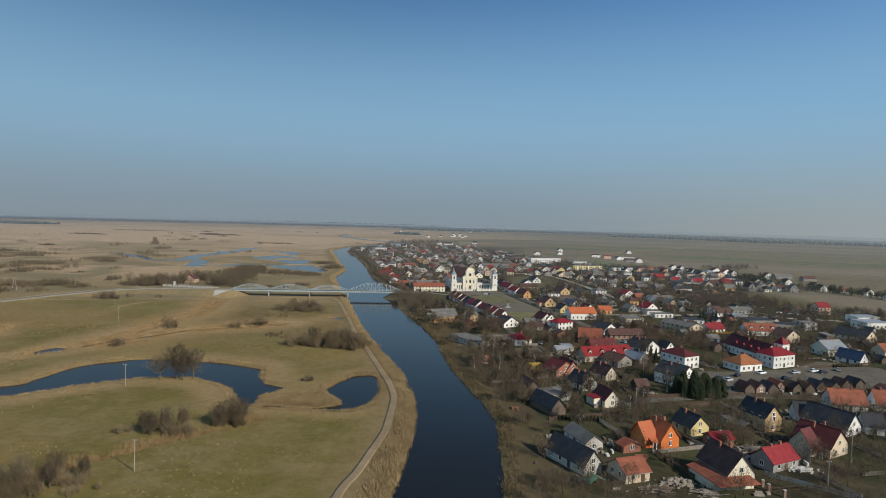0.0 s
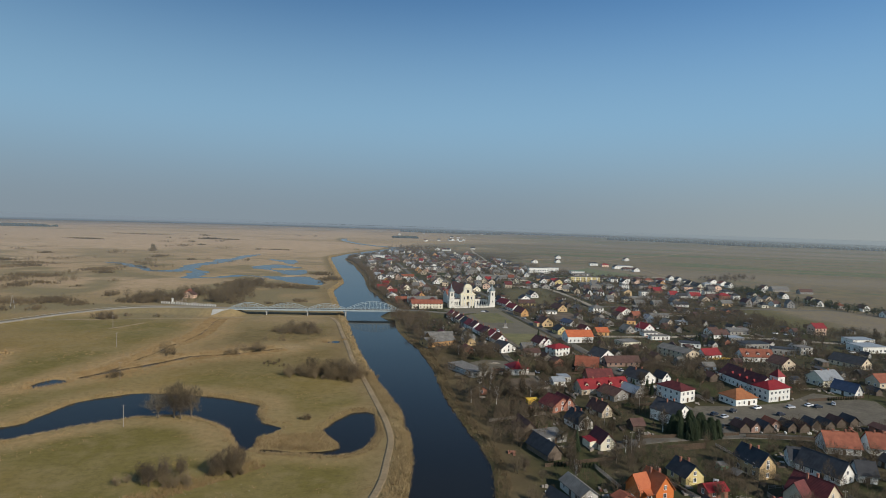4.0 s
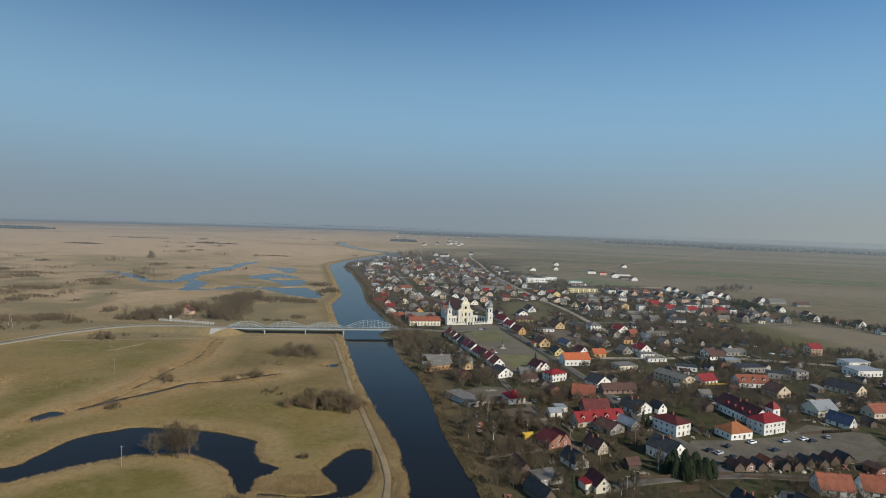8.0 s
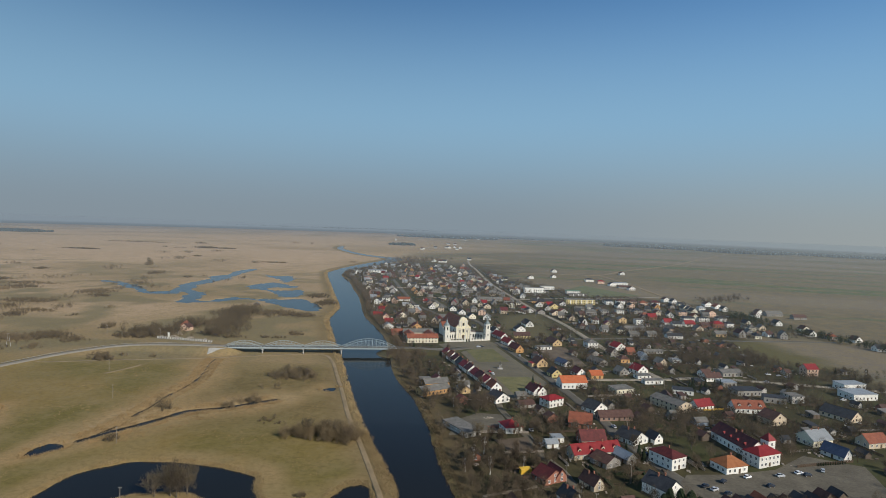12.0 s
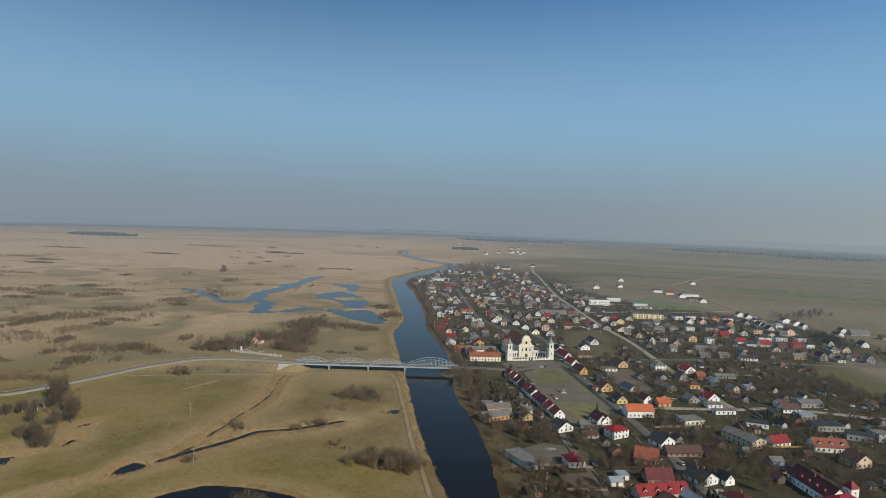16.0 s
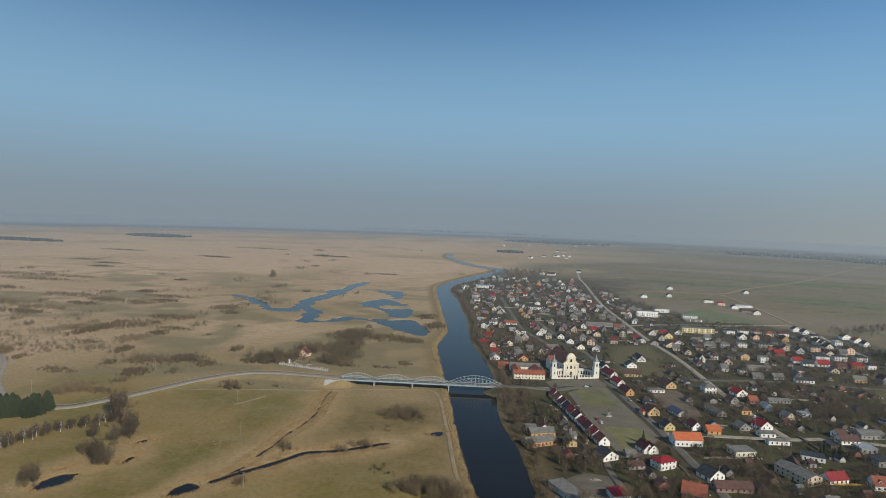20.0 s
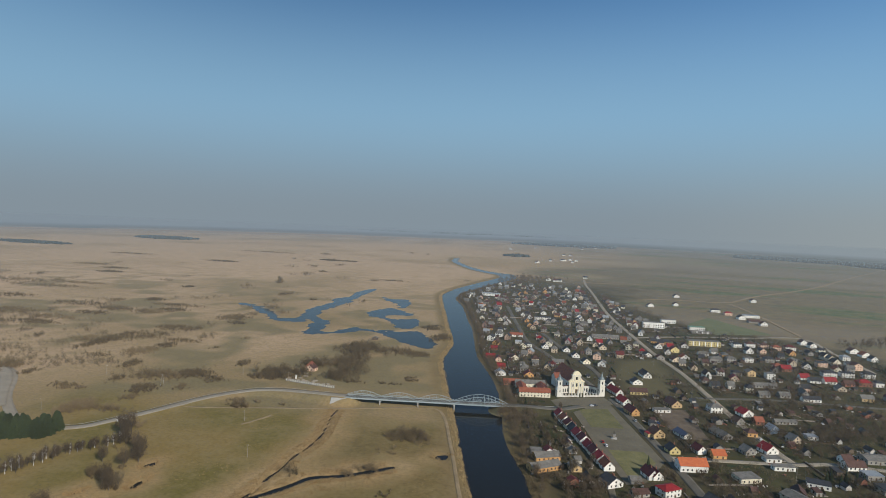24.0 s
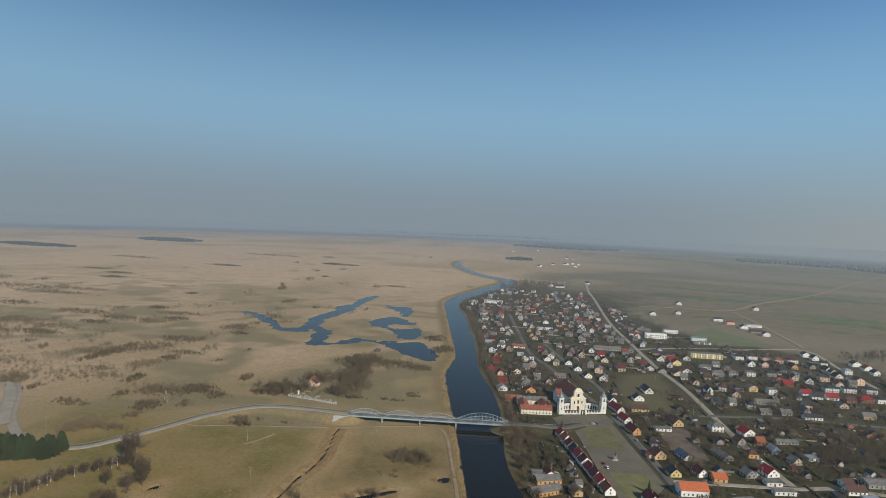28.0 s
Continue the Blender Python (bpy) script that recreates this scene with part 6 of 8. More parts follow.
for i, (x, y) in enumerate(ROW):
    x, y = x + 2.5 * math.sin(i * 2.3), y + 2.0 * math.cos(i * 3.1)
    tree(x, y, (3, 5, 3, 0)[i % 4], 0.62 + 0.28 * abs(math.sin(i * 1.7)), i * 50.0, z_at(x, y))
count = 0
for i in range(2600):
    y = rng.choice([rng.uniform(185, 460), rng.uniform(185, 460), rng.uniform(430, 900), rng.uniform(800, 1450)])
    bank = float(np.interp(y, BANK_R[:, 1], BANK_R[:, 0]))
    x = rng.choice([bank + rng.uniform(9, 60), rng.uniform(bank + 9, 380)])
    limit = float(np.interp(y, [180, 650, 800, 900, 1050, 1250, 1420], [300, 400, 400, 350, 180, 115, 80]))
    if x > limit or not free(x, y, -2.0, 8.0):
        continue
    tree(x, y, rng.choice([0, 0, 1, 2, 2, 4, 5, 5, 3]), rng.uniform(0.55, 1.0), rng.uniform(0, 360))
    count += 1
    if count > 285:
        break


def conifer_meshes(seed, height, wide):
    r = random.Random(seed)
    c = Shape()
    for k in range(26):
        u = k / 25
        z = height * (0.08 + 0.9 * u)
        rad = height * wide * (1 - u) ** (0.85 if wide < 0.3 else 0.42) + 0.12
        for a in range(13):
            t = 2 * math.pi * (a + r.random()) / 13
            rr = rad * r.uniform(0.7, 1.15)
            out = Vector((math.cos(t), math.sin(t), 0))
            side = Vector((-math.sin(t), math.cos(t), 0)) * rr * 0.28
            tip = out * rr + Vector((0, 0, z - rr * 0.45))
            mid = out * rr * 0.5 + Vector((0, 0, z + 0.05))
            c.add([Vector((0, 0, z + 0.25)), mid + side, tip, mid - side], [(0, 1, 2), (0, 2, 3)])
    return Shape().tube((0, 0, -0.3), (0, 0, height * 0.9), height * 0.02, 0.03, 6), c


CONIFERS = []
for k, wide in enumerate((0.2, 0.2, 0.34)):
    s, c = conifer_meshes(70 + k, 9, wide)
    CONIFERS.append((s.mesh("trunk", "bark"), c.mesh("crown", "needles")))


def spruce(x, y, scale, kind=None):
    trunk, crown = CONIFERS[int(abs(x * 3 + y)) % 2 if kind is None else kind]
    ob = new("spruce", trunk)
    ob.matrix_world = Matrix.Translation((x, y, 0)) @ pose(0, 0, 0, 0, 0, x * 31) @ Matrix.Diagonal((scale, scale, scale, 1))
    tagged(ob, "dark green spruce with dense drooping boughs", "spruce", "spruces")
    part("crown", crown, ob)


for x, y, sc in ((95, 240, 1.0), (99, 243, 0.9), (102, 241, 1.1), (104.5, 240, 1.0), (108, 244, 0.95), (98, 238, 1.0), (106, 247, 1.1), (93, 243, 1.1), (97, 247, 1.2), (101, 246, 1.25), (104, 244, 1.2), (110, 241, 1.0), (100, 239, 1.1), (107, 240, 1.15), (50, 221, 0.95), (101, 300, 1.0), (102.5, 297, 0.9), (-24, 536, 0.9), (65, 421, 1.1), (161, 686, 0.9), (96, 305, 0.8), (178, 430, 1.0), (182, 434, 1.1), (187, 431, 0.9), (192, 436, 1.0), (197, 433, 1.1), (203, 437, 0.9)):
    spruce(x, y, sc * (0.85 if x > 92 and y < 250 else 1.0), 2 if x > 92 and y < 250 else None)
for i in range(64):
    u = rng.random()
    spruce(-402 + 56 * u, 332 + 20 * u + 18 * rng.random(), rng.uniform(1.1, 1.75), 2)
for i in range(46):
    y = rng.uniform(330, 1300)
    x = rng.uniform(-20, 380)
    if free(x, y, 1.0, 5.0) and x < float(np.interp(y, [650, 900, 1050, 1300], [390, 350, 180, 110])):
        spruce(x, y, rng.uniform(0.5, 0.9))


def copse(name, places, material, label, seed, sizes=(0.5, 0.95), dense=230, width=1.0):
    """Many small bare trees in one mesh: the limbs and twigs of one crown, set down again and again."""
    r = np.random.RandomState(seed)
    base = []
    for k in range(4):
        q, s, hh = random.Random(seed * 9 + k), Shape(), 8.0
        for m0 in range(dense):
            while True:
                p = Vector((q.uniform(-1, 1), q.uniform(-1, 1), q.uniform(-1, 1)))
                if 0.25 < p.length < 1:
                    break
            p = Vector((p.x * 3.0, p.y * 3.0, 4.7 + p.z * 3.1)) * (1 + 0.2 * math.sin(2.6 * p.x + k))
            d = ((p - Vector((0, 0, 1.5))).normalized() + Vector((q.gauss(0, 0.4), q.gauss(0, 0.4), q.gauss(0.2, 0.3)))).normalized() * q.uniform(0.7, 1.5)
            side = d.cross(Vector((q.gauss(0, 1), q.gauss(0, 1), q.gauss(0, 1)))).normalized() * 0.07 * width
            s.add([p - d * 0.5 - side, p - d * 0.5 + side, p + d * 0.5], [(0, 1, 2)])
        v = np.array([list(p) for p in s.v])
        trunk = Shape().tube((0, 0, -0.3), (0, 0, hh * 0.5), 0.16, 0.1, 4)
        tri = [f0 for f0 in s.f]
        vv = np.vstack([v, np.array([list(p) for p in trunk.v])])
        faces = [list(f0) for f0 in tri]
        for f0 in trunk.f:
            g = [i0 + len(v) for i0 in f0]
            faces.extend([[g[0], g[i0], g[i0 + 1]] for i0 in range(1, len(g) - 1)])
        base.append((vv, np.array(faces)))
    vs, fs, n1 = [], [], 0
    for i0, (x, y) in enumerate(places):
        v, f0 = base[i0 % 4]
        sc, a = sizes[0] + (sizes[1] - sizes[0]) * r.rand(), r.rand() * 6.283
        c0, s0 = math.cos(a) * sc, math.sin(a) * sc
        vs.append(np.c_[x + v[:, 0] * c0 - v[:, 1] * s0, y + v[:, 0] * s0 + v[:, 1] * c0, v[:, 2] * sc * (0.85 + 0.3 * r.rand())])
        fs.append(f0 + n1)
        n1 += len(v)
    vs, fs = np.vstack(vs), np.vstack(fs)
    me = bpy.data.meshes.new(name)
    me.vertices.add(len(vs))
    me.vertices.foreach_set("co", vs.ravel())
    me.loops.add(len(fs) * 3)
    me.loops.foreach_set("vertex_index", fs.ravel())
    me.polygons.add(len(fs))
    me.polygons.foreach_set("loop_start", np.arange(0, len(fs) * 3, 3))
    me.polygons.foreach_set("loop_total", np.full(len(fs), 3))
    me.materials.append(MATS[material])
    me.update(calc_edges=True)
    tagged(new(name, me), label, "trees", kind="stuff")


def garden_places(n0, x0, x1, y0, y1, seed, gap=0.0, follow=None):
    """Places between the houses, thicker in some gardens than in others."""
    r = np.random.RandomState(seed)
    p = np.c_[x0 + (x1 - x0) * r.rand(n0), y0 + (y1 - y0) * r.rand(n0)]
    p = p[wavy(p[:, 0], p[:, 1], 26, seed) + 0.35 * r.rand(len(p)) > 0.52]
    bank = np.interp(p[:, 1], BANK_R[:, 1], BANK_R[:, 0])
    p = p[p[:, 0] > bank + 7]
    h0 = np.array(HOUSES)
    d = np.hypot(p[:, None, 0] - h0[None, :, 0], p[:, None, 1] - h0[None, :, 1]) - h0[None, :, 2]
    p = p[d.min(1) > -0.8 + gap]
    for ring in SLABS + CLEAR:
        p = p[in_outline(p[:, 0], p[:, 1], ring) < -1.5]
    e = np.hypot(p[:, None, 0] - STREET_PTS[None, :, 0], p[:, None, 1] - STREET_PTS[None, :, 1]).min(1)
    p = p[e > 4.5]
    p = p[~((p[:, 0] > -8) & (p[:, 0] < 60) & (p[:, 1] > 500) & (p[:, 1] < 625))]
    p = p[~((p[:, 0] > 10) & (p[:, 0] < 72) & (p[:, 1] > 395) & (p[:, 1] < 560))]
    lim = np.interp(p[:, 1], [180, 600, 800, 900, 1050, 1250, 1420], [330, 400, 400, 350, 190, 125, 80])
    return p[p[:, 0] < lim]


GARDEN = "bare garden trees and bushes between the houses"
copse("garden_trees", garden_places(2000, 0, 215, 128, 400, 81), "twigs", GARDEN, 81, (0.35, 0.9), 420, 0.6)
copse("garden_trees", garden_places(1500, 5, 215, 128, 400, 88), "twigs", GARDEN, 88, (0.15, 0.4), 200, 0.8)
copse("garden_trees", garden_places(4600, -40, 340, 330, 660, 82), "twigs", GARDEN, 82, (0.35, 0.85), 190, 1.3)
copse("garden_trees", garden_places(2800, -40, 340, 330, 660, 83), "twigs_olive", GARDEN, 83, (0.3, 0.65), 150, 1.3)
copse("garden_trees", garden_places(9800, -190, 400, 640, 1430, 84), "twigs", GARDEN, 84, (0.4, 0.95), 100, 2.0)
copse("grove", [(-203 - 0.14 * (t0 - 550) + rng.gauss(0, 9), t0) for t0 in np.linspace(548, 705, 170)] + [(rng.gauss(-262, 16), rng.gauss(556, 8)) for i in range(55)] + [(rng.gauss(-246, 10), rng.gauss(600, 8)) for i in range(22)], "scrub", "grove of bare trees beside the causeway", 89, (0.7, 1.25), 260, 1.3)
bankside = []
for y in np.arange(224, 1250, 2.0):
    b0 = float(np.interp(y, BANK_R[:, 1], BANK_R[:, 0]))
    if rng.random() < (0.85 if y < 300 or y > 430 else 0.3):
        bankside.append((b0 + rng.uniform(5, 20 if y < 300 else 13), y))
bankside += [(rng.uniform(-44, -12), rng.uniform(484, 509)) for i in range(60)] + [(rng.uniform(24, 48), rng.uniform(226, 262)) for i in range(45)]
copse("bank_trees", bankside, "twigs", "bare alders and willows along the town's river bank", 85, (0.45, 0.95), 300, 0.9)
copse("tip_trees", [(rng.gauss(-95, 28), rng.gauss(1545, 55)) for i in range(110)] + [(rng.gauss(-60, 40), rng.gauss(1640, 20)) for i in range(50)], "twigs", "bare trees round the far tip of the town", 95, (0.8, 1.5), 90, 2.4)
copse("tree_belt", [(rng.gauss(387, 8), rng.gauss(768, 22)) for i in range(60)] + [(402 + 36 * u + rng.gauss(0, 4), 690 - 80 * u + rng.gauss(0, 6)) for u in np.linspace(0, 1.5, 80)], "needles", "dark belt of pines and spruces at the town's edge", 86, (0.6, 1.15), 260, 1.6)
copse("tree_belt", [(rng.uniform(200, 292), rng.gauss(536, 13)) for i in range(130)] + [(rng.gauss(215, 26), rng.gauss(650, 16)) for i in range(50)] + [(rng.gauss(150, 22), rng.gauss(520, 16)) for i in range(30)], "twigs", "grove of bare trees behind the gardens", 87, (0.5, 1.1), 190, 1.3)
copse("tree_belt", [(405 + 90 * u + rng.gauss(0, 10), 940 + 75 * u + rng.gauss(0, 12)) for u in np.linspace(0, 1, 70)], "twigs", "loose belt of tall bare trees at the fields' edge", 97, (0.6, 1.2), 130, 1.6)


# ---- thickets and reeds ----
def blades(name, pts, lo, hi, width, lean, per, material, label, category):
    """Fans of thin upright blades at the given places, all in one mesh."""
    r = np.random.RandomState(len(pts))
    p = np.repeat(np.asarray(pts, float), per, axis=0)
    m0 = len(p)
    z = land_height(p[:, 0], p[:, 1])
    t = r.rand(m0) * 6.283
    base = np.c_[p[:, 0] + r.normal(0, 0.3, m0), p[:, 1] + r.normal(0, 0.3, m0), z - 0.1]
    side = np.c_[np.cos(t), np.sin(t), np.zeros(m0)] * width * (0.6 + 0.8 * r.rand(m0))[:, None]
    h = lo + (hi - lo) * r.rand(m0)
    tip = base + np.c_[r.normal(0, lean, m0) * h, r.normal(0, lean, m0) * h, h]
    v = np.stack([base - side, base + side, tip], 1).reshape(-1, 3)
    ob = sheet(name, v.tolist(), np.arange(m0 * 3).reshape(-1, 3).tolist(), material, smooth=False)
    return tagged(ob, label, category, kind="stuff")


def thicket(x, y, w, d, h, k):
    """A patch of leafless scrub: many twiggy shrubs in an uneven oval."""
    r = random.Random(int(x * 13 + y * 7))
    s = Shape()
    if (y > 480 or x < -350) and not (-300 < x < -140 and y < 640):
        d, h = d * 2.2, h * 1.15
    n0 = int(min(170, max(6, w * d / 7 * k)))
    big = max(1.0, math.hypot(x, y) / 420)
    for i in range(n0):
        a, q = r.random() * 6.283, math.sqrt(r.random())
        sx, sy = x + w / 2 * q * math.cos(a) * r.uniform(0.6, 1.35), y + d / 2 * q * math.sin(a) * r.uniform(0.6, 1.7)
        sz = 0.0
        hh = h * r.uniform(0.3, 1.0) * (1.15 - 0.6 * q)
        rad = hh * r.uniform(0.38, 0.55)
        mid = Vector((sx, sy, hh * 0.52))
        for j in range(int(230 if big < 1.0001 else (70 if big < 1.6 else 40))):
            q3 = Vector((r.gauss(0, 1), r.gauss(0, 1), r.gauss(0, 1))).normalized() * r.random() ** 0.45
            p3 = mid + Vector((q3.x * rad, q3.y * rad, q3.z * hh * 0.48))
            way = (Vector((q3.x * 0.8, q3.y * 0.8, 0.75 + 0.5 * q3.z)) + Vector((r.gauss(0, 0.3), r.gauss(0, 0.3), r.gauss(0, 0.3)))).normalized() * hh * r.uniform(0.14, 0.3)
            side = way.cross(Vector((r.gauss(0, 1), r.gauss(0, 1), 0.1))).normalized() * (0.036 if big < 1.0001 else 0.06) * big * r.uniform(0.7, 1.6)
            s.add([p3 - way * 0.5 - side, p3 - way * 0.5 + side, p3 + way * 0.5], [(0, 1, 2)])
        for j in range(4):
            t = r.random() * 6.283
            s.tube((sx, sy, -0.2), mid + Vector((math.cos(t) * rad * 0.6, math.sin(t) * rad * 0.6, hh * 0.2)), 0.07 * big, 0.03 * big, 3)
    ob = new("shrubs", s.mesh("shrubs", "scrub"))
    tagged(ob, "patch of leafless grey-brown willow scrub", "shrubs", kind="stuff")


thicket(-86, 181, 19, 8, 7, 1.1)
thicket(-68, 191, 14, 7, 7, 1.1)
thicket(-91, 144, 16, 8, 7, 1.1)
thicket(-98, 137, 12, 9, 9, 1.1)
thicket(-65, 191, 4, 4, 7, 0.8)
thicket(-58, 313, 42, 16, 12, 1.2)
thicket(-46, 307, 9, 8, 9, 1)
thicket(-102, 428, 32, 20, 10, 1.1)
thicket(-93, 334, 19, 14, 3, 0.5)
thicket(-162, 297, 8, 6, 6, 1)
thicket(-261, 465, 18, 8, 7, 1.2)
thicket(-246, 469, 9, 5, 5, 1)
thicket(-232, 490, 6, 4, 4, 1)
thicket(-122, 355, 8, 5, 9, 0.3)
thicket(-112, 366, 10, 5, 9, 0.3)
thicket(-159, 348, 16, 6, 9, 0.3)
thicket(-55, 244, 4, 4, 4, 0.4)
thicket(-1026, 1020, 161, 30, 4, 1)
thicket(-925, 975, 150, 14, 4, 1)
thicket(-921, 1033, 115, 12, 4, 1)
thicket(-898, 858, 92, 14, 4, 1)
thicket(-1016, 1224, 53, 14, 4, 1)
thicket(-718, 884, 25, 10, 4, 1)
thicket(-668, 909, 29, 10, 5, 1)
thicket(-740, 830, 103, 14, 5, 1)
thicket(-663, 811, 58, 12, 5, 1)
thicket(-689, 721, 92, 12, 5, 1)
thicket(-776, 742, 70, 18, 5, 1)
thicket(-679, 683, 71, 10, 5, 1)
thicket(-667, 769, 57, 10, 4, 1)
thicket(-603, 808, 56, 12, 5, 1)
thicket(-601, 874, 94, 12, 4, 1)
thicket(-582, 833, 47, 12, 4, 1)
thicket(-506, 657, 61, 20, 6, 1)
thicket(-522, 619, 23, 30, 7, 1)
thicket(-492, 716, 56, 12, 5, 1)
thicket(-440, 652, 44, 8, 4, 1)
thicket(-441, 621, 21, 10, 6, 1)
thicket(-451, 590, 34, 14, 5, 1)
thicket(-546, 625, 22, 12, 5, 1)
thicket(-422, 540, 18, 12, 6, 1)
thicket(-480, 561, 41, 6, 3, 0.8)
thicket(-465, 812, 43, 18, 5, 0.8)
thicket(-441, 778, 25, 10, 4, 0.8)
thicket(-380, 692, 9, 5, 4, 1)
thicket(-387, 634, 11, 5, 3, 1)
thicket(-715, 1076, 24, 8, 4, 1)
thicket(-527, 497, 34, 14, 7, 1)
thicket(-489, 484, 10, 10, 6, 1)
thicket(-370, 513, 45, 12, 6, 1)
thicket(-343, 527, 41, 10, 6, 1)
thicket(-316, 517, 22, 8, 5, 1)
thicket(-357, 471, 27, 10, 6, 1)
thicket(-352, 446, 15, 8, 4, 1)
thicket(-372, 411, 23, 14, 8, 1.2)
thicket(-348, 416, 38, 10, 7, 1)
thicket(-424, 458, 35, 7, 4, 1)
thicket(-399, 492, 12, 6, 6, 1)
thicket(-328, 486, 13, 8, 5, 0.8)
thicket(-320, 578, 12, 8, 6, 1)
thicket(-267, 554, 48, 24, 9, 1.1)
thicket(-278, 540, 34, 14, 7, 1)
thicket(-252, 603, 30, 14, 9, 1)
thicket(-212, 572, 22, 24, 9, 1.0)
thicket(-226, 618, 27, 24, 10, 1.2)
thicket(-237, 687, 40, 18, 7, 1)
thicket(-189, 691, 60, 12, 6, 1)
thicket(-159, 683, 39, 10, 5, 1)
thicket(-190, 552, 27, 8, 5, 0.7)
thicket(-157, 558, 27, 8, 4, 0.8)
thicket(-140, 580, 18, 8, 4, 0.8)
thicket(-150, 786, 27, 16, 6, 1)
thicket(-175, 851, 32, 14, 5, 0.8)
thicket(-265, 342, 11, 12, 9, 1.2)
thicket(-301, 391, 11, 10, 9, 1.2)
thicket(-268, 313, 17, 10, 9, 1.2)
thicket(-261, 326, 8, 6, 5, 0.7)
thicket(-330, 314, 21, 6, 8, 0.5)
thicket(-322, 325, 15, 6, 9, 0.5)
thicket(-314, 331, 7, 5, 9, 0.6)
thicket(-310, 339, 10, 5, 9, 0.7)
thicket(-299, 350, 26, 5, 9, 0.6)
thicket(-290, 360, 17, 5, 8, 0.6)
thicket(-254, 454, 21, 7, 6, 1.1)
thicket(-222, 468, 10, 4, 4, 1)
thicket(-594, 1223, 13, 8, 12, 0.8)
thicket(-956, 1602, 104, 10, 5, 0.7)
thicket(-717, 1831, 66, 14, 6, 1)
thicket(-607, 1494, 24, 8, 4, 1)
thicket(-659, 1830, 54, 10, 4, 1)
thicket(-1024, 2013, 251, 14, 4, 0.6)
thicket(-1305, 1669, 157, 12, 4, 0.7)
thicket(-1168, 1347, 99, 10, 4, 0.8)
thicket(-1059, 1295, 78, 10, 4, 0.8)
thicket(-177, 2562, 86, 30, 10, 1.2)
thicket(-387, 1390, 67, 8, 4, 0.6)
thicket(-433, 1028, 17, 6, 4, 0.6)
thicket(44, 218, 8, 8, 6, 0.8)
thicket(-249, 300, 12, 8, 8, 1.1)
thicket(-263, 266, 9, 6, 7, 1.0)
thicket(-255, 455, 16, 9, 7, 1.3)
thicket(-115, 366, 12, 8, 8, 0.25)
thicket(-109, 397, 16, 8, 7, 0.3)


def band(line, lo, hi, n0, seed, keep=None):
    """Random places between two distances to the side of a line, positive to its left."""
    r = np.random.RandomState(seed)
    line = np.asarray(line)[:, :2]
    seg = np.linalg.norm(np.diff(line, axis=0), axis=1)
    u = r.rand(n0) * seg.sum()
    cum = np.r_[0, np.cumsum(seg)]
    px, py = np.interp(u, cum, line[:, 0]), np.interp(u, cum, line[:, 1])
    i = np.clip(np.searchsorted(cum, u) - 1, 0, len(seg) - 1)
    d = np.diff(line, axis=0)[i] / seg[i][:, None]
    off = lo + (hi - lo) * r.rand(n0) ** 1.3
    p = np.c_[px - d[:, 1] * off, py + d[:, 0] * off]
    ok = wavy(p[:, 0], p[:, 1], 9, seed) + 0.3 * r.rand(n0) > 0.38
    ok &= land_height(p[:, 0], p[:, 1]) > -1.0
    if keep is not None:
        ok &= keep(p)
    return p[ok]


def off_track(p):
    d, _ = near_line(p[:, 0], p[:, 1], TRACK)
    return d > 2.0


TRACK = smooth_line([(-132, 491), (-106, 499), (-94, 496), (-84, 472), (-75, 439), (-65, 400), (-52, 349), (-40, 308), (-28, 266), (-22, 244), (-18.5, 225), (-18, 206), (-18, 190), (-20, 173), (-22, 158), (-25, 138), (-27, 60)], 5)
near_l = BANK_L[(BANK_L[:, 1] > 110) & (BANK_L[:, 1] < 330)]
far_l = BANK_L[(BANK_L[:, 1] > 320) & (BANK_L[:, 1] < 1300)]
near_r = BANK_R[(BANK_R[:, 1] > 110) & (BANK_R[:, 1] < 420)]
far_r = BANK_R[(BANK_R[:, 1] > 400) & (BANK_R[:, 1] < 1300)]
REED = "dense dry straw-coloured reeds on the water's edge"
blades("reeds", band(near_l, -0.5, 8.0, 5200, 21, off_track), 0.3, 1.7, 0.06, 0.32, 9, "reed", REED, "reeds")
blades("reeds", band(far_l, -0.5, 6.0, 4200, 22, off_track), 0.4, 1.6, 0.12, 0.3, 6, "reed", REED, "reeds")
blades("reeds", band(near_r, -5.0, 0.5, 2600, 23), 0.3, 1.5, 0.06, 0.35, 9, "reed_dark", "brown broken reeds along the town's bank", "reeds")
blades("reeds", band(far_r, -3.5, 0.5, 1200, 24), 0.6, 1.3, 0.12, 0.2, 4, "reed_dark", "brown broken reeds along the town's bank", "reeds")
ox = np.vstack([OXBOW, OXBOW[:1]])
blades("reeds", band(ox, -0.6, 3.4, 3600, 25), 0.2, 1.15, 0.06, 0.35, 9, "reed", REED, "reeds")
blades("reeds", band(np.vstack([POND, POND[:1]]), -0.6, 3.6, 1900, 26, off_track), 0.2, 1.2, 0.06, 0.35, 9, "reed", REED, "reeds")
r0 = np.random.RandomState(5)
for k, (line, half) in enumerate(WET_STRIPS):
    blades("reeds", band(line, -half, half, int(65 * len(line)), 260 + k), 0.25, 1.1, 0.07, 0.35, 6, "reed", "pale dry reeds in a wet strip of the meadow", "reeds")
for k, ring in enumerate(MEADOW_POOLS):
    shut = np.array(ring + ring[:1], float)
    for lo, hi in ((-2.6, 0.4), (-0.4, 2.6)):
        blades("reeds", band(shut, lo, hi, int(14 * len(ring)), 240 + k), 0.7, 1.7, 0.10, 0.2, 6, "reed_rust", "rust-brown dry reeds round a small pool", "reeds")
isl = np.c_[-69 + 34 * r0.rand(2600), 210 + 20 * r0.rand(2600)]
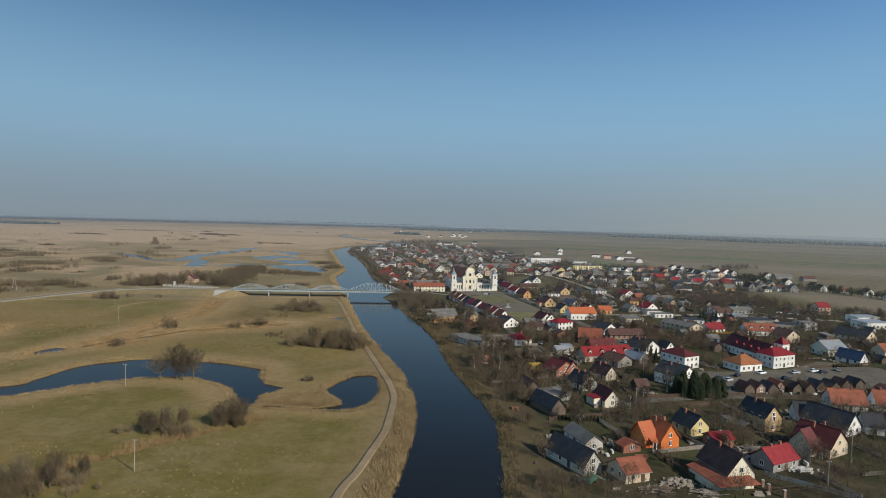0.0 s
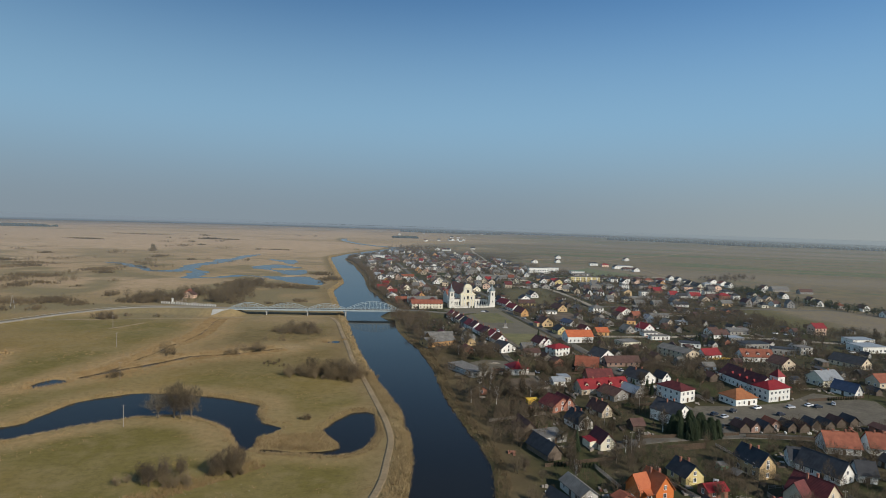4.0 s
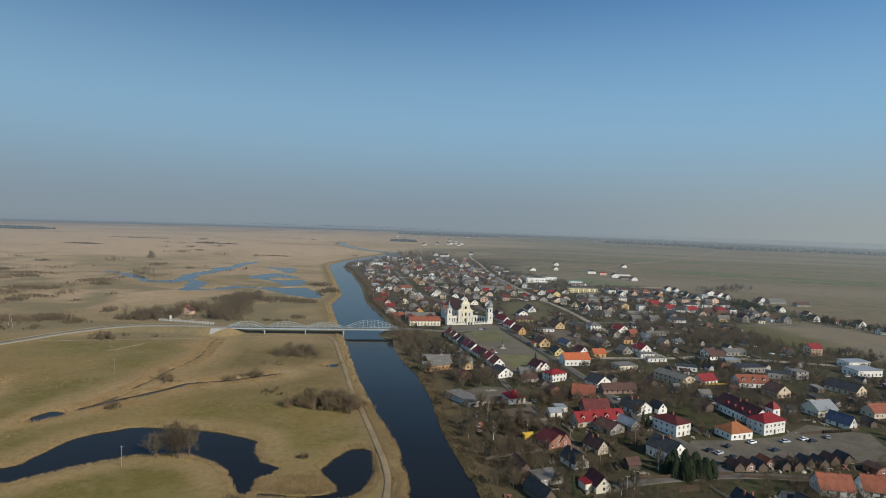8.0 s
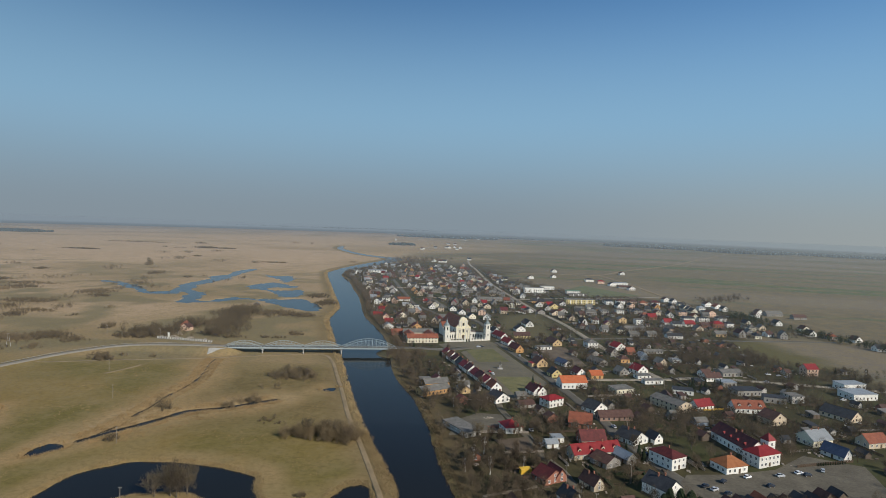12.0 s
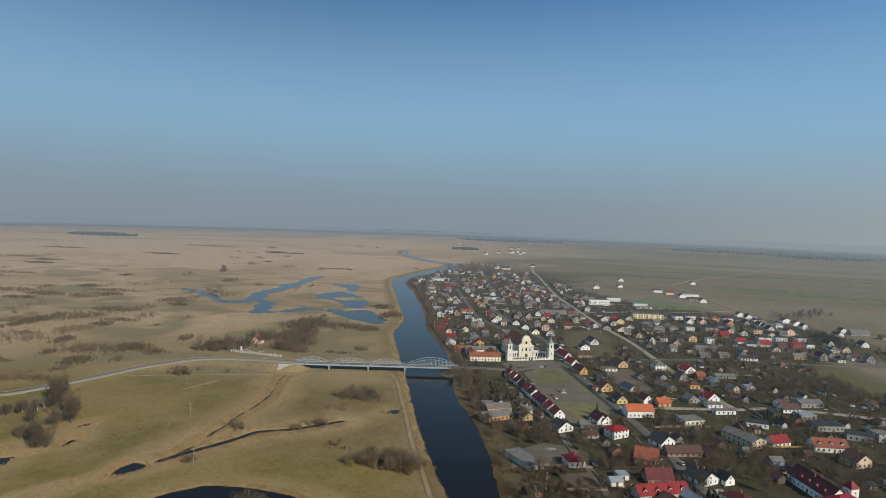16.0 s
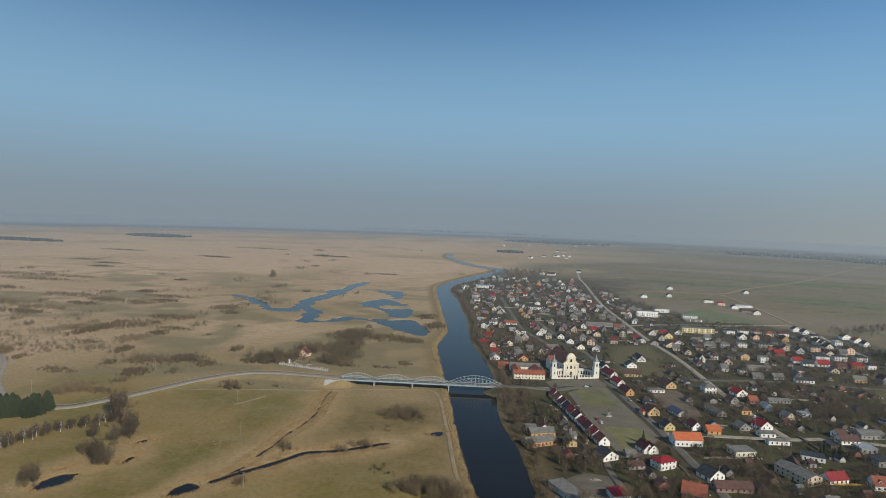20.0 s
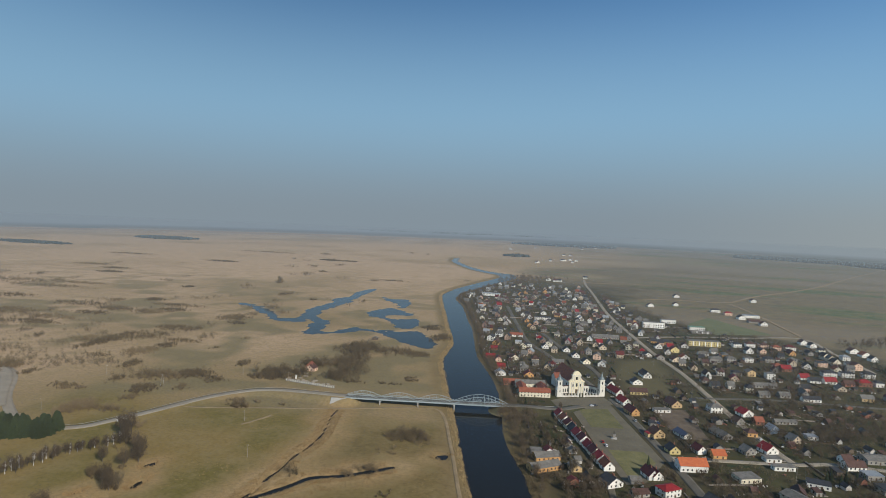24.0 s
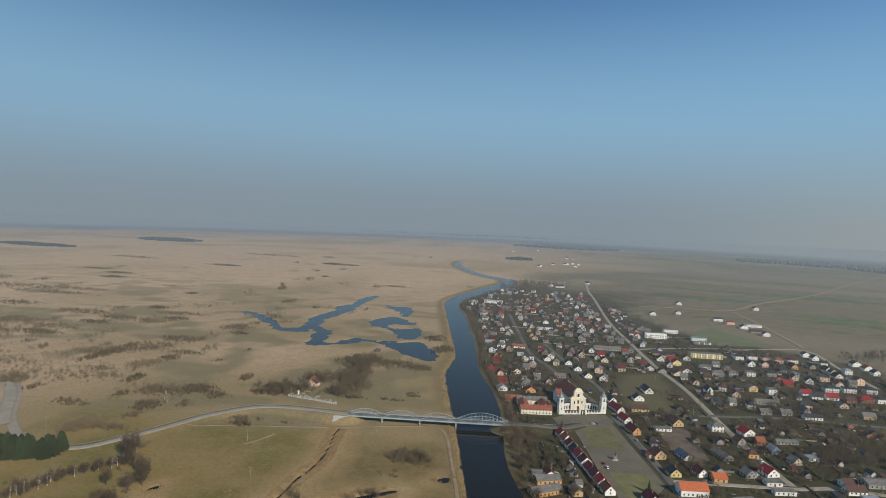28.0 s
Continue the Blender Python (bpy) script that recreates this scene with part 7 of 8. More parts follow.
isl = isl[land_height(isl[:, 0], isl[:, 1]) > -0.9]
isl = isl[in_outline(isl[:, 0], isl[:, 1], [(-69, 222), (-60, 227), (-46, 230), (-40, 226), (-36, 217), (-45, 213), (-66, 214)]) > 0]
blades("reeds", isl[::2], 0.2, 1.1, 0.07, 0.5, 9, "reed", "low island of broken pale reeds", "reeds")
blades("reeds", isl[1::2], 0.2, 0.9, 0.07, 0.6, 9, "reed_rust", "low island of broken brown reeds", "reeds")
for k, (line, half) in enumerate(DITCHES):
    for sgn in (-1, 1):
        a, b0 = (half * 0.6, half + 7.0) if sgn > 0 else (-half - 7.0, -half * 0.6)
        blades("reeds", band(line, a, b0, int(60 * len(line)), 40 + k * 2 + sgn), 0.25, 1.2, 0.07, 0.35, 7, "reed_rust", "rust-brown dry reeds beside a ditch", "reeds")
for k, (line, half) in enumerate(DITCHES):
    blades("reeds", band(line, -20, 20, 1500, 140 + k), 0.3, 0.9, 0.10, 0.25, 4, "reed_rust", "thin brown reeds over wet ground", "reeds")
blades("reeds", band(smooth_line([(-108, 140), (-95, 160), (-80, 178), (-66, 192), (-60, 200)], 5), -4, 4, 1300, 60), 0.25, 1.3, 0.06, 0.35, 9, "reed_rust", "rust-brown dry reeds across a meadow", "reeds")


# ---- far woods ----
def far_wood(x, y, w, d, h):
    r = np.random.RandomState(int(abs(x) + y))
    n0 = int(min(2200, w * d / 90))
    a, q = r.rand(n0) * 6.283, np.sqrt(r.rand(n0))
    cx, cy = x + w / 2 * q * np.cos(a) * (0.8 + 0.4 * r.rand(n0)), y + d / 2 * q * np.sin(a)
    cz = land_height(cx, cy)
    v, f = [], []
    for i in range(n0):
        hh, rr, k = h * (0.45 + 0.65 * r.rand()), 4 + 7 * r.rand(), len(v)
        for z, s in ((0, 0.9), (hh * 0.55, 1.0), (hh, 0.3)):
            for j in range(5):
                t = 1.257 * j + i
                v.append((cx[i] + rr * s * math.cos(t) * (0.8 + 0.4 * r.rand()), cy[i] + rr * s * math.sin(t) * (0.8 + 0.4 * r.rand()), cz[i] + z - 0.5))
        for lv in range(2):
            for j in range(5):
                p0, p1 = k + lv * 5 + j, k + lv * 5 + (j + 1) % 5
                f.append((p0, p1, p1 + 5, p0 + 5))
        f.append(tuple(range(k + 10, k + 15)))
    ob = sheet("woods", v, f, "far_trees", smooth=True)
    tagged(ob, "distant grey-green woods on the skyline", "woods", kind="stuff")


varied("far_trees", (0.025, 0.035, 0.034), (0.045, 0.055, 0.05), 0.01, 0.95, grain=0.05)
for a in ((-1747, 2457, 260, 160, 9), (-1868, 1858, 300, 80, 8), (-1018, 4215, 900, 300, 18), (-500, 4400, 900, 300, 18), (9, 3592, 500, 160, 14), (357, 3965, 900, 240, 16), (1004, 3288, 260, 160, 16), (1290, 3260, 420, 300, 18), (1500, 3050, 400, 320, 18), (1030, 4011, 900, 240, 16), (-173, 2498, 110, 60, 10), (2300, 3000, 1000, 400, 18), (1900, 3900, 900, 260, 16), (-2400, 3900, 1200, 240, 16), (-1600, 4300, 700, 200, 16), (-3000, 3000, 800, 260, 16)):
    far_wood(*a)


# dry tussocks over the near meadows
r0 = np.random.RandomState(77)
tus = np.c_[-230 + 215 * r0.rand(11000), 128 + 330 * r0.rand(11000)]
tus = tus[(wavy(tus[:, 0], tus[:, 1], 18, 71) + 0.5 * wavy(tus[:, 0], tus[:, 1], 5, 72) > 0.85) & (land_height(tus[:, 0], tus[:, 1]) > -0.4)]
tus = tus[off_track(tus) & (tus[:, 0] < np.interp(tus[:, 1], BANK_L[:, 1], BANK_L[:, 0]) - 3)]
blades("tussocks", tus, 0.25, 0.6, 0.14, 0.4, 4, "reed_rust", "scattered dry grass tussocks on the meadow", "grass")

# scattered low scrub all over the marsh
r0 = np.random.RandomState(91)
mid = np.c_[-1200 + 1100 * r0.rand(3000), 500 + 1900 * r0.rand(3000) ** 1.3]
growth = wavy(mid[:, 0], mid[:, 1] * 0.25, 26, 92) * 0.5 + wavy(mid[:, 0], mid[:, 1], 110, 93) * 0.5 + 0.10 * np.clip((1000 - mid[:, 1]) / 500, -1.2, 1) - 0.10 * np.clip((mid[:, 0] + 420) / 150, 0, 1)
mid = mid[growth > 0.60 + 0.10 * r0.rand(len(mid))][:330]
scr = []
for cx, cy in mid:
    k = r0.randint(5, 26)
    wx, wy = r0.uniform(3, 11), r0.uniform(4, 15)
    scr.append(np.c_[cx + wx * r0.normal(0, 1, k), cy + wy * r0.normal(0, 1, k)])
scr = np.vstack(scr)
scr = scr[(scr[:, 0] < np.interp(scr[:, 1], BANK_L[:, 1], BANK_L[:, 0]) - 22) & (land_height(scr[:, 0], scr[:, 1]) > -0.3)]
d0, _ = near_line(scr[:, 0], scr[:, 1], CAUSEWAY)
scr = scr[d0 > 12]
copse("marsh_scrub", scr, "scrub", "clumps of low olive-grey willow scrub scattered over the marsh", 94, (0.28, 0.72), 80, 2.4)

# ---- small things ----
def pole(x, y, height, kind="wooden utility pole with a cross-arm", lamp=False):
    ob = thing("utility_pole", pose(x, y, z_at(x, y)), kind, "pole", "utility poles")
    part("post", shared(("pole", height), lambda: Shape().tube((0, 0, -0.4), (0, 0, height), 0.15, 0.09, 7).mesh("post", "wood_grey")), ob)
    part("cross_arm", shared("arm", lambda: Shape().box(-0.7, 0.7, -0.05, 0.05, -0.05, 0.05).mesh("cross_arm", "wood_grey")), ob, at=pose(0, 0, height - 0.4))
    for dx in (-0.6, 0.6):
        part("insulator", shared("insulator", lambda: Shape().tube((0, 0, 0), (0, 0, 0.22), 0.06, 0.04, 6).mesh("insulator", "frame_white")), ob, at=pose(dx, 0, height - 0.34))
    return ob


for x, y, hh in ((-121, 229, 8.5), (-78.4, 154, 8.5), (-157, 293, 8.5), (-197, 363, 8.5), (-233, 424, 8.5), (-393, 400, 9), (-418, 500, 9), (-300, 542, 9), (-249, 535, 9), (117, 174, 9), (100, 157, 8), (69, 218, 9), (58, 266, 9), (65, 241, 8), (-92, 729, 10), (88, 270, 9), (104, 330, 9), (101, 372, 9), (150, 470, 9), (160, 430, 9), (130, 610, 9), (112, 730, 9)):
    pole(x, y, hh, "tall pale wooden utility pole standing in a meadow" if x < -50 else "pale utility pole beside a street")


def a_frame_pole(x, y):
    ob = thing("a_frame_pole", pose(x, y, z_at(x, y), 0, 0, 20), "pale A-shaped double power pole in the marsh", "pole")
    for sx in (-1, 1):
        part("leg", Shape().tube((sx * 1.6, 0, -0.3), (sx * 0.2, 0, 10.5), 0.16, 0.12, 6).mesh("leg", "concrete"), ob)
    part("brace", Shape().box(-0.95, 0.95, -0.07, 0.07, 4.6, 4.8).mesh("brace", "wood_grey"), ob)
    part("cross_arm", Shape().box(-1.3, 1.3, -0.07, 0.07, 10.2, 10.4).mesh("cross_arm", "wood_grey"), ob)


a_frame_pole(-348, 485)


def car(x, y, turn, paint, word):
    z = 0.28
    ob = thing("car", pose(x, y, z, 0, 0, turn), f"{word} parked passenger car", "car", "parked cars")

    def body():
        s = Shape()
        rows = []
        for px, w, z0, z1 in ((-2.1, 0.72, 0.45, 0.72), (-1.95, 0.84, 0.28, 0.92), (-0.9, 0.88, 0.25, 0.95), (1.0, 0.88, 0.25, 0.98), (1.95, 0.84, 0.28, 0.92), (2.1, 0.74, 0.45, 0.7)):
            rows.append([(px, -w, z0), (px, w, z0), (px, w, z1 * 0.9), (px, w * 0.9, z1), (px, -w * 0.9, z1), (px, -w, z1 * 0.9)])
        return s.loft(rows).mesh("body", paint)

    def cabin():
        return Shape().add([(-1.75, -0.74, 0.92), (1.1, -0.74, 0.95), (1.1, 0.74, 0.95), (-1.75, 0.74, 0.92), (-1.25, -0.6, 1.42), (0.3, -0.6, 1.45), (0.3, 0.6, 1.45), (-1.25, 0.6, 1.42)],
                           [(4, 5, 6, 7), (0, 1, 5, 4), (1, 2, 6, 5), (2, 3, 7, 6), (3, 0, 4, 7)]).mesh("cabin", "glass")
    part("body", shared(("car", paint), body), ob)
    part("cabin", shared("cabin", cabin), ob)
    part("roof", shared(("car_roof", paint), lambda: Shape().box(-1.3, 0.34, -0.62, 0.62, 1.42, 1.49).mesh("roof", paint)), ob)
    for wx in (-1.3, 1.3):
        for wy in (-0.8, 0.8):
            wh = part("wheel", shared("wheel", lambda: Shape().tube((0, -0.1, 0), (0, 0.1, 0), 0.31, 0.31, 12).mesh("wheel", "rubber")), ob, at=pose(wx, wy, 0.06))
            part("rim", shared("rim", lambda: Shape().tube((0, -0.115, 0), (0, 0.115, 0), 0.18, 0.18, 8).mesh("rim", "car_silver")), wh)


for x, y, t, p, w in ((146, 281, 25, "car_white", "white"), (163, 284, 10, "car_silver", "silver"), (174, 288, 15, "car_white", "white"), (177, 286, 12, "car_dark", "dark"), (132, 275, 40, "car_dark", "dark"), (121, 269, 30, "car_dark", "dark"), (124, 266, 30, "car_silver", "silver"), (128, 262, 30, "car_dark", "dark blue"), (52, 334, 100, "car_white", "white"), (37, 551, 15, "car_dark", "dark"), (40, 455, 100, "car_white", "white"), (38, 462, 95, "car_red", "red"), (34, 550, 20, "car_silver", "silver"), (152, 272, 20, "car_dark", "dark"), (281, 420, 10, "car_white", "white"), (264, 487, 5, "car_white", "white"), (271, 484, 8, "car_silver", "silver"), (281, 490, 0, "car_dark", "dark"), (276, 480, 0, "car_white", "white"), (90, 196, 70, "car_white", "white"), (188, 292, 60, "car_silver", "silver"), (86, 520, 100, "car_blue", "blue"), (-255, 497, 8, "car_dark", "dark")):
    car(x, y, t, p, w)


def fence(x0, y0, x1, y1, height, material, words, boards=True):
    """Posts with rails, and boards between them where it is a plank fence."""
    a, b0 = Vector((x0, y0, 0)), Vector((x1, y1, 0))
    ln = (b0 - a).length
    ob = thing("fence", pose(x0, y0, 0.0, 0, 0, math.degrees(math.atan2(y1 - y0, x1 - x0))), words, "fence", "garden fences")
    n0 = max(2, int(ln / 2.5))
    post = shared(("fpost", height, material), lambda: Shape().box(-0.07, 0.07, -0.07, 0.07, -0.3, height + 0.1).mesh("post", material))
    step = ln / n0
    for i in range(n0 + 1):
        part("post", post, ob, at=pose(i * step, 0, 0))
    for z in (0.35, height * 0.85):
        part("rail", Shape().box(0, ln, -0.04, 0.04, z, z + 0.09).mesh("rail", material), ob)
    if boards:
        s = Shape()
        k = int(ln / 0.22)
        for i in range(k):
            s.box(i * 0.22 + 0.02, i * 0.22 + 0.17, -0.075, -0.045, 0.08, height * (0.96 + 0.06 * ((i * 7) % 5) / 5))
        tagged(part("planking", s.mesh("planking", material), ob))


for a in ((62, 178, 80, 184, 1.3, "wood_grey", "low grey picket fence round a garden"), (80, 184, 74, 196, 1.3, "wood_grey", "low grey picket fence round a garden"), (36, 205, 62, 214, 1.4, "wood_dark", "dark plank fence beside a garden"), (88, 165, 104, 152, 1.4, "concrete", "pale fence beside a drive"), (94, 204, 120, 214, 1.5, "wood_dark", "dark plank fence behind a yard"), (30, 299, 54, 303, 1.3, "wood_grey", "grey fence round a garden plot"), (54, 303, 50, 326, 1.3, "wood_grey", "grey fence round a garden plot"), (24, 328, 50, 330, 1.4, "wood_grey", "grey fence along a yard"), (178, 296, 212, 306, 1.6, "wood_dark", "brown plank fence beside the car park"), (150, 380, 205, 392, 1.3, "yellowbox", "yellow fence round a school yard"), (205, 392, 222, 350, 1.6, "wood_dark", "dark hedge-like fence along a lane"), (-22, 531, 8, 535, 1.6, "concrete", "pale panel fence below the convent"), (76, 236, 120, 244, 1.4, "wood_dark", "dark plank fence beside a lane"), (122, 242, 166, 240, 1.4, "wood_dark", "dark plank fence beside a lane"), (60, 330, 82, 338, 1.4, "wood_dark", "dark plank fence between gardens"), (110, 330, 128, 345, 1.4, "wood_dark", "dark plank fence between gardens"), (112, 470, 150, 480, 1.3, "wood_grey", "grey fence between gardens"), (100, 405, 128, 412, 1.3, "wood_grey", "grey fence between gardens"), (170, 410, 176, 440, 1.4, "wood_dark", "dark plank fence between gardens"), (66, 262, 80, 275, 1.4, "wood_dark", "dark plank fence between gardens"), (20, 250, 45, 262, 1.3, "wood_grey", "grey fence near the river bank")):
    fence(*a)


def hedge_row(x0, y0, x1, y1, n0, h):
    """Clipped upright thujas in a row."""
    r = random.Random(3)

    def make():
        s = Shape()
        for k in range(90):
            t, u = r.random() * 6.283, r.random()
            rad = 0.42 * (1 - u * 0.75)
            p = Vector((math.cos(t) * rad, math.sin(t) * rad, u * h))
            d = Vector((math.cos(t) * 0.12, math.sin(t) * 0.12, 0.34))
            sd = Vector((-math.sin(t), math.cos(t), 0)) * 0.14
            s.add([p - sd, p + sd, p + d], [(0, 1, 2)])
        return s.mesh("foliage", "needles")
    for i in range(n0):
        u = i / max(1, n0 - 1)
        ob = new("thuja", shared("thuja_stem", lambda: Shape().tube((0, 0, -0.2), (0, 0, h * 0.8), 0.06, 0.03, 5).mesh("stem", "bark")))
        ob.matrix_world = pose(x0 + (x1 - x0) * u, y0 + (y1 - y0) * u, 0, 0, 0, i * 71)
        tagged(ob, "small upright clipped thuja in a garden row", "thuja", "thuja hedge")
        part("foliage", shared("thuja", make), ob)


hedge_row(37, 206, 55, 206, 16, 1.7)
hedge_row(190, 299, 206, 303, 12, 2.2)


def heap(x, y, w, d, h, material, label, name, n0=140, longish=False):
    """A heap of odd pieces."""
    r = random.Random(int(x * 5 + y))
    s = Shape()
    for i in range(n0):
        px, py = r.gauss(0, w / 4), r.gauss(0, d / 4)
        z = h * max(0, 1 - (2 * px / w) ** 2 - (2 * py / d) ** 2) * r.random()
        if longish:
            a = r.gauss(0.2, 0.4)
            e = Vector((math.cos(a), math.sin(a), r.gauss(0, 0.08))) * r.uniform(1.2, 2.6)
            s.tube((px, py, z), Vector((px, py, z)) + e, 0.09, 0.07, 5)
        else:
            q = r.uniform(0.12, 0.42)
            s.box(px - q, px + q, py - q * 0.8, py + q * 0.8, z - q, z + q * r.uniform(0.3, 0.9))
    ob = new(name, s.mesh(name, material))
    ob.matrix_world = pose(x, y, 0.1)
    tagged(ob, label, name.replace("_", " "), kind="stuff")


heap(93, 184, 9, 5, 1.2, "wood_grey", "stacked timber and boards in a yard", "timber_pile", 130, True)
heap(62, 158, 9, 5, 1.3, "rubble", "pale heap of rubble and scrap in a yard", "rubble_pile", 170)
heap(53, 153, 7, 4, 0.9, "wood_grey", "untidy pile of boards beside a shed", "board_pile", 70, True)
heap(33, 338, 9, 4, 1.0, "brick", "red heap of farm scrap in a gravel yard", "scrap_heap", 90)
heap(30, 353, 6, 3, 0.8, "rubble", "heap of pale stones in a yard", "stone_heap", 60)
heap(47, 224, 9, 3, 0.7, "rubble", "rough pale debris beside a barn", "debris", 60)
heap(100, 170, 8, 4, 0.7, "stone_pale", "rockery of pale stones before a house", "rockery", 90)


# ---- wooden stalls beside the car park ----
for i, (x, y, wall, roof) in enumerate(((124, 247, "darkboard", "tile_brown"), (129, 248, "brickgrey", "tile_brown"), (134, 248, "darkboard", "slate"), (139, 252, "brickgrey", "tile_terra"), (145, 250, "darkboard", "slate"), (150, 250, "darkboard", "tile_brown"), (157, 254, "darkboard", "slate"), (163, 254, "darkboard", "slate"), (170, 258, "darkboard", "tile_brown"), (177, 260, "darkboard", "slate"))):
    gable_house(x, y, 14, 4.6, 6, 2.2, 2.0, wall, roof, "")


# ---- square: monument, benches ----
def monument(x, y):
    ob = thing("monument", pose(x, y, 0.22), "dark statue on a stepped stone pedestal", "monument")
    part("steps", Shape().box(-2.2, 2.2, -2.2, 2.2, 0, 0.3).box(-1.6, 1.6, -1.6, 1.6, 0.3, 0.6).mesh("steps", "concrete"), ob)
    part("pedestal", Shape().box(-0.9, 0.9, -0.9, 0.9, 0.6, 3.0).box(-1.1, 1.1, -1.1, 1.1, 3.0, 3.3).mesh("pedestal", "grey"), ob)
    rings = []
    for r, z in ((0.55, 3.3), (0.5, 4.0), (0.38, 4.6), (0.48, 5.2), (0.4, 5.6), (0.14, 5.8), (0.24, 6.0), (0.2, 6.3), (0.05, 6.4)):
        rings.append([(r * math.cos(i * 0.785), 0.75 * r * math.sin(i * 0.785), z) for i in range(8)])
    part("figure", Shape().loft(rings).mesh("figure", "bronze", True), ob)


monument(47, 473)


# ---- white colonnade wall by the bridge ----
def colonnade():
    a, b0 = Vector((-252, 536, 0)), Vector((-200, 527, 0))
    ob = thing("ruined_barn", pose(a.x, a.y, z_at(a.x, a.y), 0, 0, math.degrees(math.atan2(b0.y - a.y, b0.x - a.x))), "long low ruined building with many square openings", "ruin")
    ln = (b0 - a).length
    part("base", Shape().box(0, ln, -0.3, 0.3, -0.5, 0.5).mesh("base", "grey"), ob)
    part("beam", Shape().box(0, ln, -0.35, 0.35, 1.9, 2.2).mesh("beam", "paleboard"), ob)
    pr = Shape().box(-0.6, 0.6, -0.3, 0.3, 0.5, 1.9).mesh("pillar", "limewash")
    for i in range(22):
        part("pillar", pr, ob, at=pose(0.5 + i * (ln - 1) / 21, 0, 0))
    stub = Shape()
    for k in range(9):
        a0 = ln * (0.04 + 0.105 * k)
        stub.box(a0, a0 + ln * 0.06, 6.6, 7.0, -0.5, 0.5 + 1.2 * ((k * 7) % 5) / 4)
    # dark panel added behind the pillars, in place of the shade inside the openings
    part("inner_wall", Shape().box(0.4, ln - 0.4, 1.4, 1.7, -0.5, 1.8).mesh("inner_wall", "darkboard"), ob, "dark panel standing for the shade inside the openings")
    part("back_wall", stub.mesh("back_wall", "rubble"), ob, "broken rear wall of rubble")


colonnade()


def tower_post(x, y):
    ob = thing("gate_post", pose(x, y, z_at(x, y)), "square white stone gate post", "post")
    part("shaft", Shape().box(-0.6, 0.6, -0.6, 0.6, -0.4, 3.6).mesh("shaft", "white"), ob)
    part("cap", Shape().box(-0.8, 0.8, -0.8, 0.8, 3.6, 3.9).mesh("cap", "stone_pale"), ob)


tower_post(-246, 545)

# ---- guard rails along the causeway ----
def guard_rail(side, i0, i1):
    line = CAUSEWAY[i0:i1]
    ob = thing("guard_rail", pose(0, 0, 0), "pale steel guard rail beside the causeway road", "guard rail", "guard rails")
    pts = []
    for k in range(len(line) - 1):
        d = Vector((line[k + 1][0] - line[k][0], line[k + 1][1] - line[k][1], 0)).normalized()
        nn = Vector((-d.y, d.x, 0)) * side * 4.4
        pts.append(Vector(line[k]) + nn)
    post = shared("rail_post", lambda: Shape().box(-0.06, 0.06, -0.06, 0.06, -0.6, 0.75).mesh("post", "concrete"))
    for p, q in zip(pts[:-1], pts[1:]):
        part("beam", Shape().tube(p + Vector((0, 0, 0.65)), q + Vector((0, 0, 0.65)), 0.09, 0.09, 4).mesh("beam", "concrete"), ob)
        part("post", post, ob, at=Matrix.Translation(p))


n1 = len(CAUSEWAY)
guard_rail(-1, n1 - 24, n1)
guard_rail(1, n1 - 24, n1)

# ---- pale stones scattered over the near meadow ----
r0 = np.random.RandomState(9)
s = Shape()
sp = np.c_[r0.normal(-73, 9, 220), r0.normal(163, 13, 220)]
sp = sp[(sp[:, 0] < -38) & (sp[:, 1] < 194)]
for (x, y), z in zip(sp, land_height(sp[:, 0], sp[:, 1])):
    q = r0.uniform(0.045, 0.085)
    s.box(x - q, x + q, y - q, y + q, z - 0.1, z + q)
stones = new("stones", s.mesh("stones", "pebble"))
tagged(stones, "small white stones scattered over the meadow grass", "stones", kind="stuff")


# ---- town hall: long rear wing and corner tower ----
def town_hall_wing():
    ob = gable_house(163.5, 306.5, 12, 10.5, 30, 4.2, 4.6, "white", "tile_darkred", "c")
    for i in range(4):
        d = part("dormer", shared("hall_dormer", lambda: Shape().add([(-1.0, 0, -0.8), (1.0, 0, -0.8), (1.0, 0, 0.6), (0, 0, 1.5), (-1.0, 0, 0.6), (-1.0, 2.6, 0.6), (1.0, 2.6, 0.6), (0, 3.2, 1.5)],
                 [(0, 1, 2, 3, 4), (4, 3, 7, 5), (2, 6, 7, 3), (0, 4, 5), (1, 6, 2)]).mesh("dormer", "tile_red")), ob, "small red tiled dormer", pose(-4.3, 5 + i * 5.5, 5.1, 0, 0, -90))
        part("pane", shared("hall_pane", lambda: Shape().box(-0.5, 0.5, -0.05, 0.02, -0.4, 0.6).mesh("pane", "glass")), d)


town_hall_wing()


def hall_tower(x, y):
    ob = thing("tower", pose(x, y, 0, 0, 0, 22), "white stair tower with a red pyramid roof", "tower")
    part("shaft", Shape().box(-2.4, 2.4, -2.4, 2.4, -0.3, 9.6).mesh("shaft", "white"), ob)
    part("roof", Shape().loft([[(-2.8, -2.8, 9.5), (2.8, -2.8, 9.5), (2.8, 2.8, 9.5), (-2.8, 2.8, 9.5)], [(-0.05, -0.05, 13), (0.05, -0.05, 13), (0.05, 0.05, 13), (-0.05, 0.05, 13)]]).mesh("roof", "tile_red"), ob)
    for k in range(4):
        put_window(ob, 2.42 * math.sin(radians(90 * k)), -2.42 * math.cos(radians(90 * k)), 7.0, 90 * k)


hall_tower(169.5, 308.5)

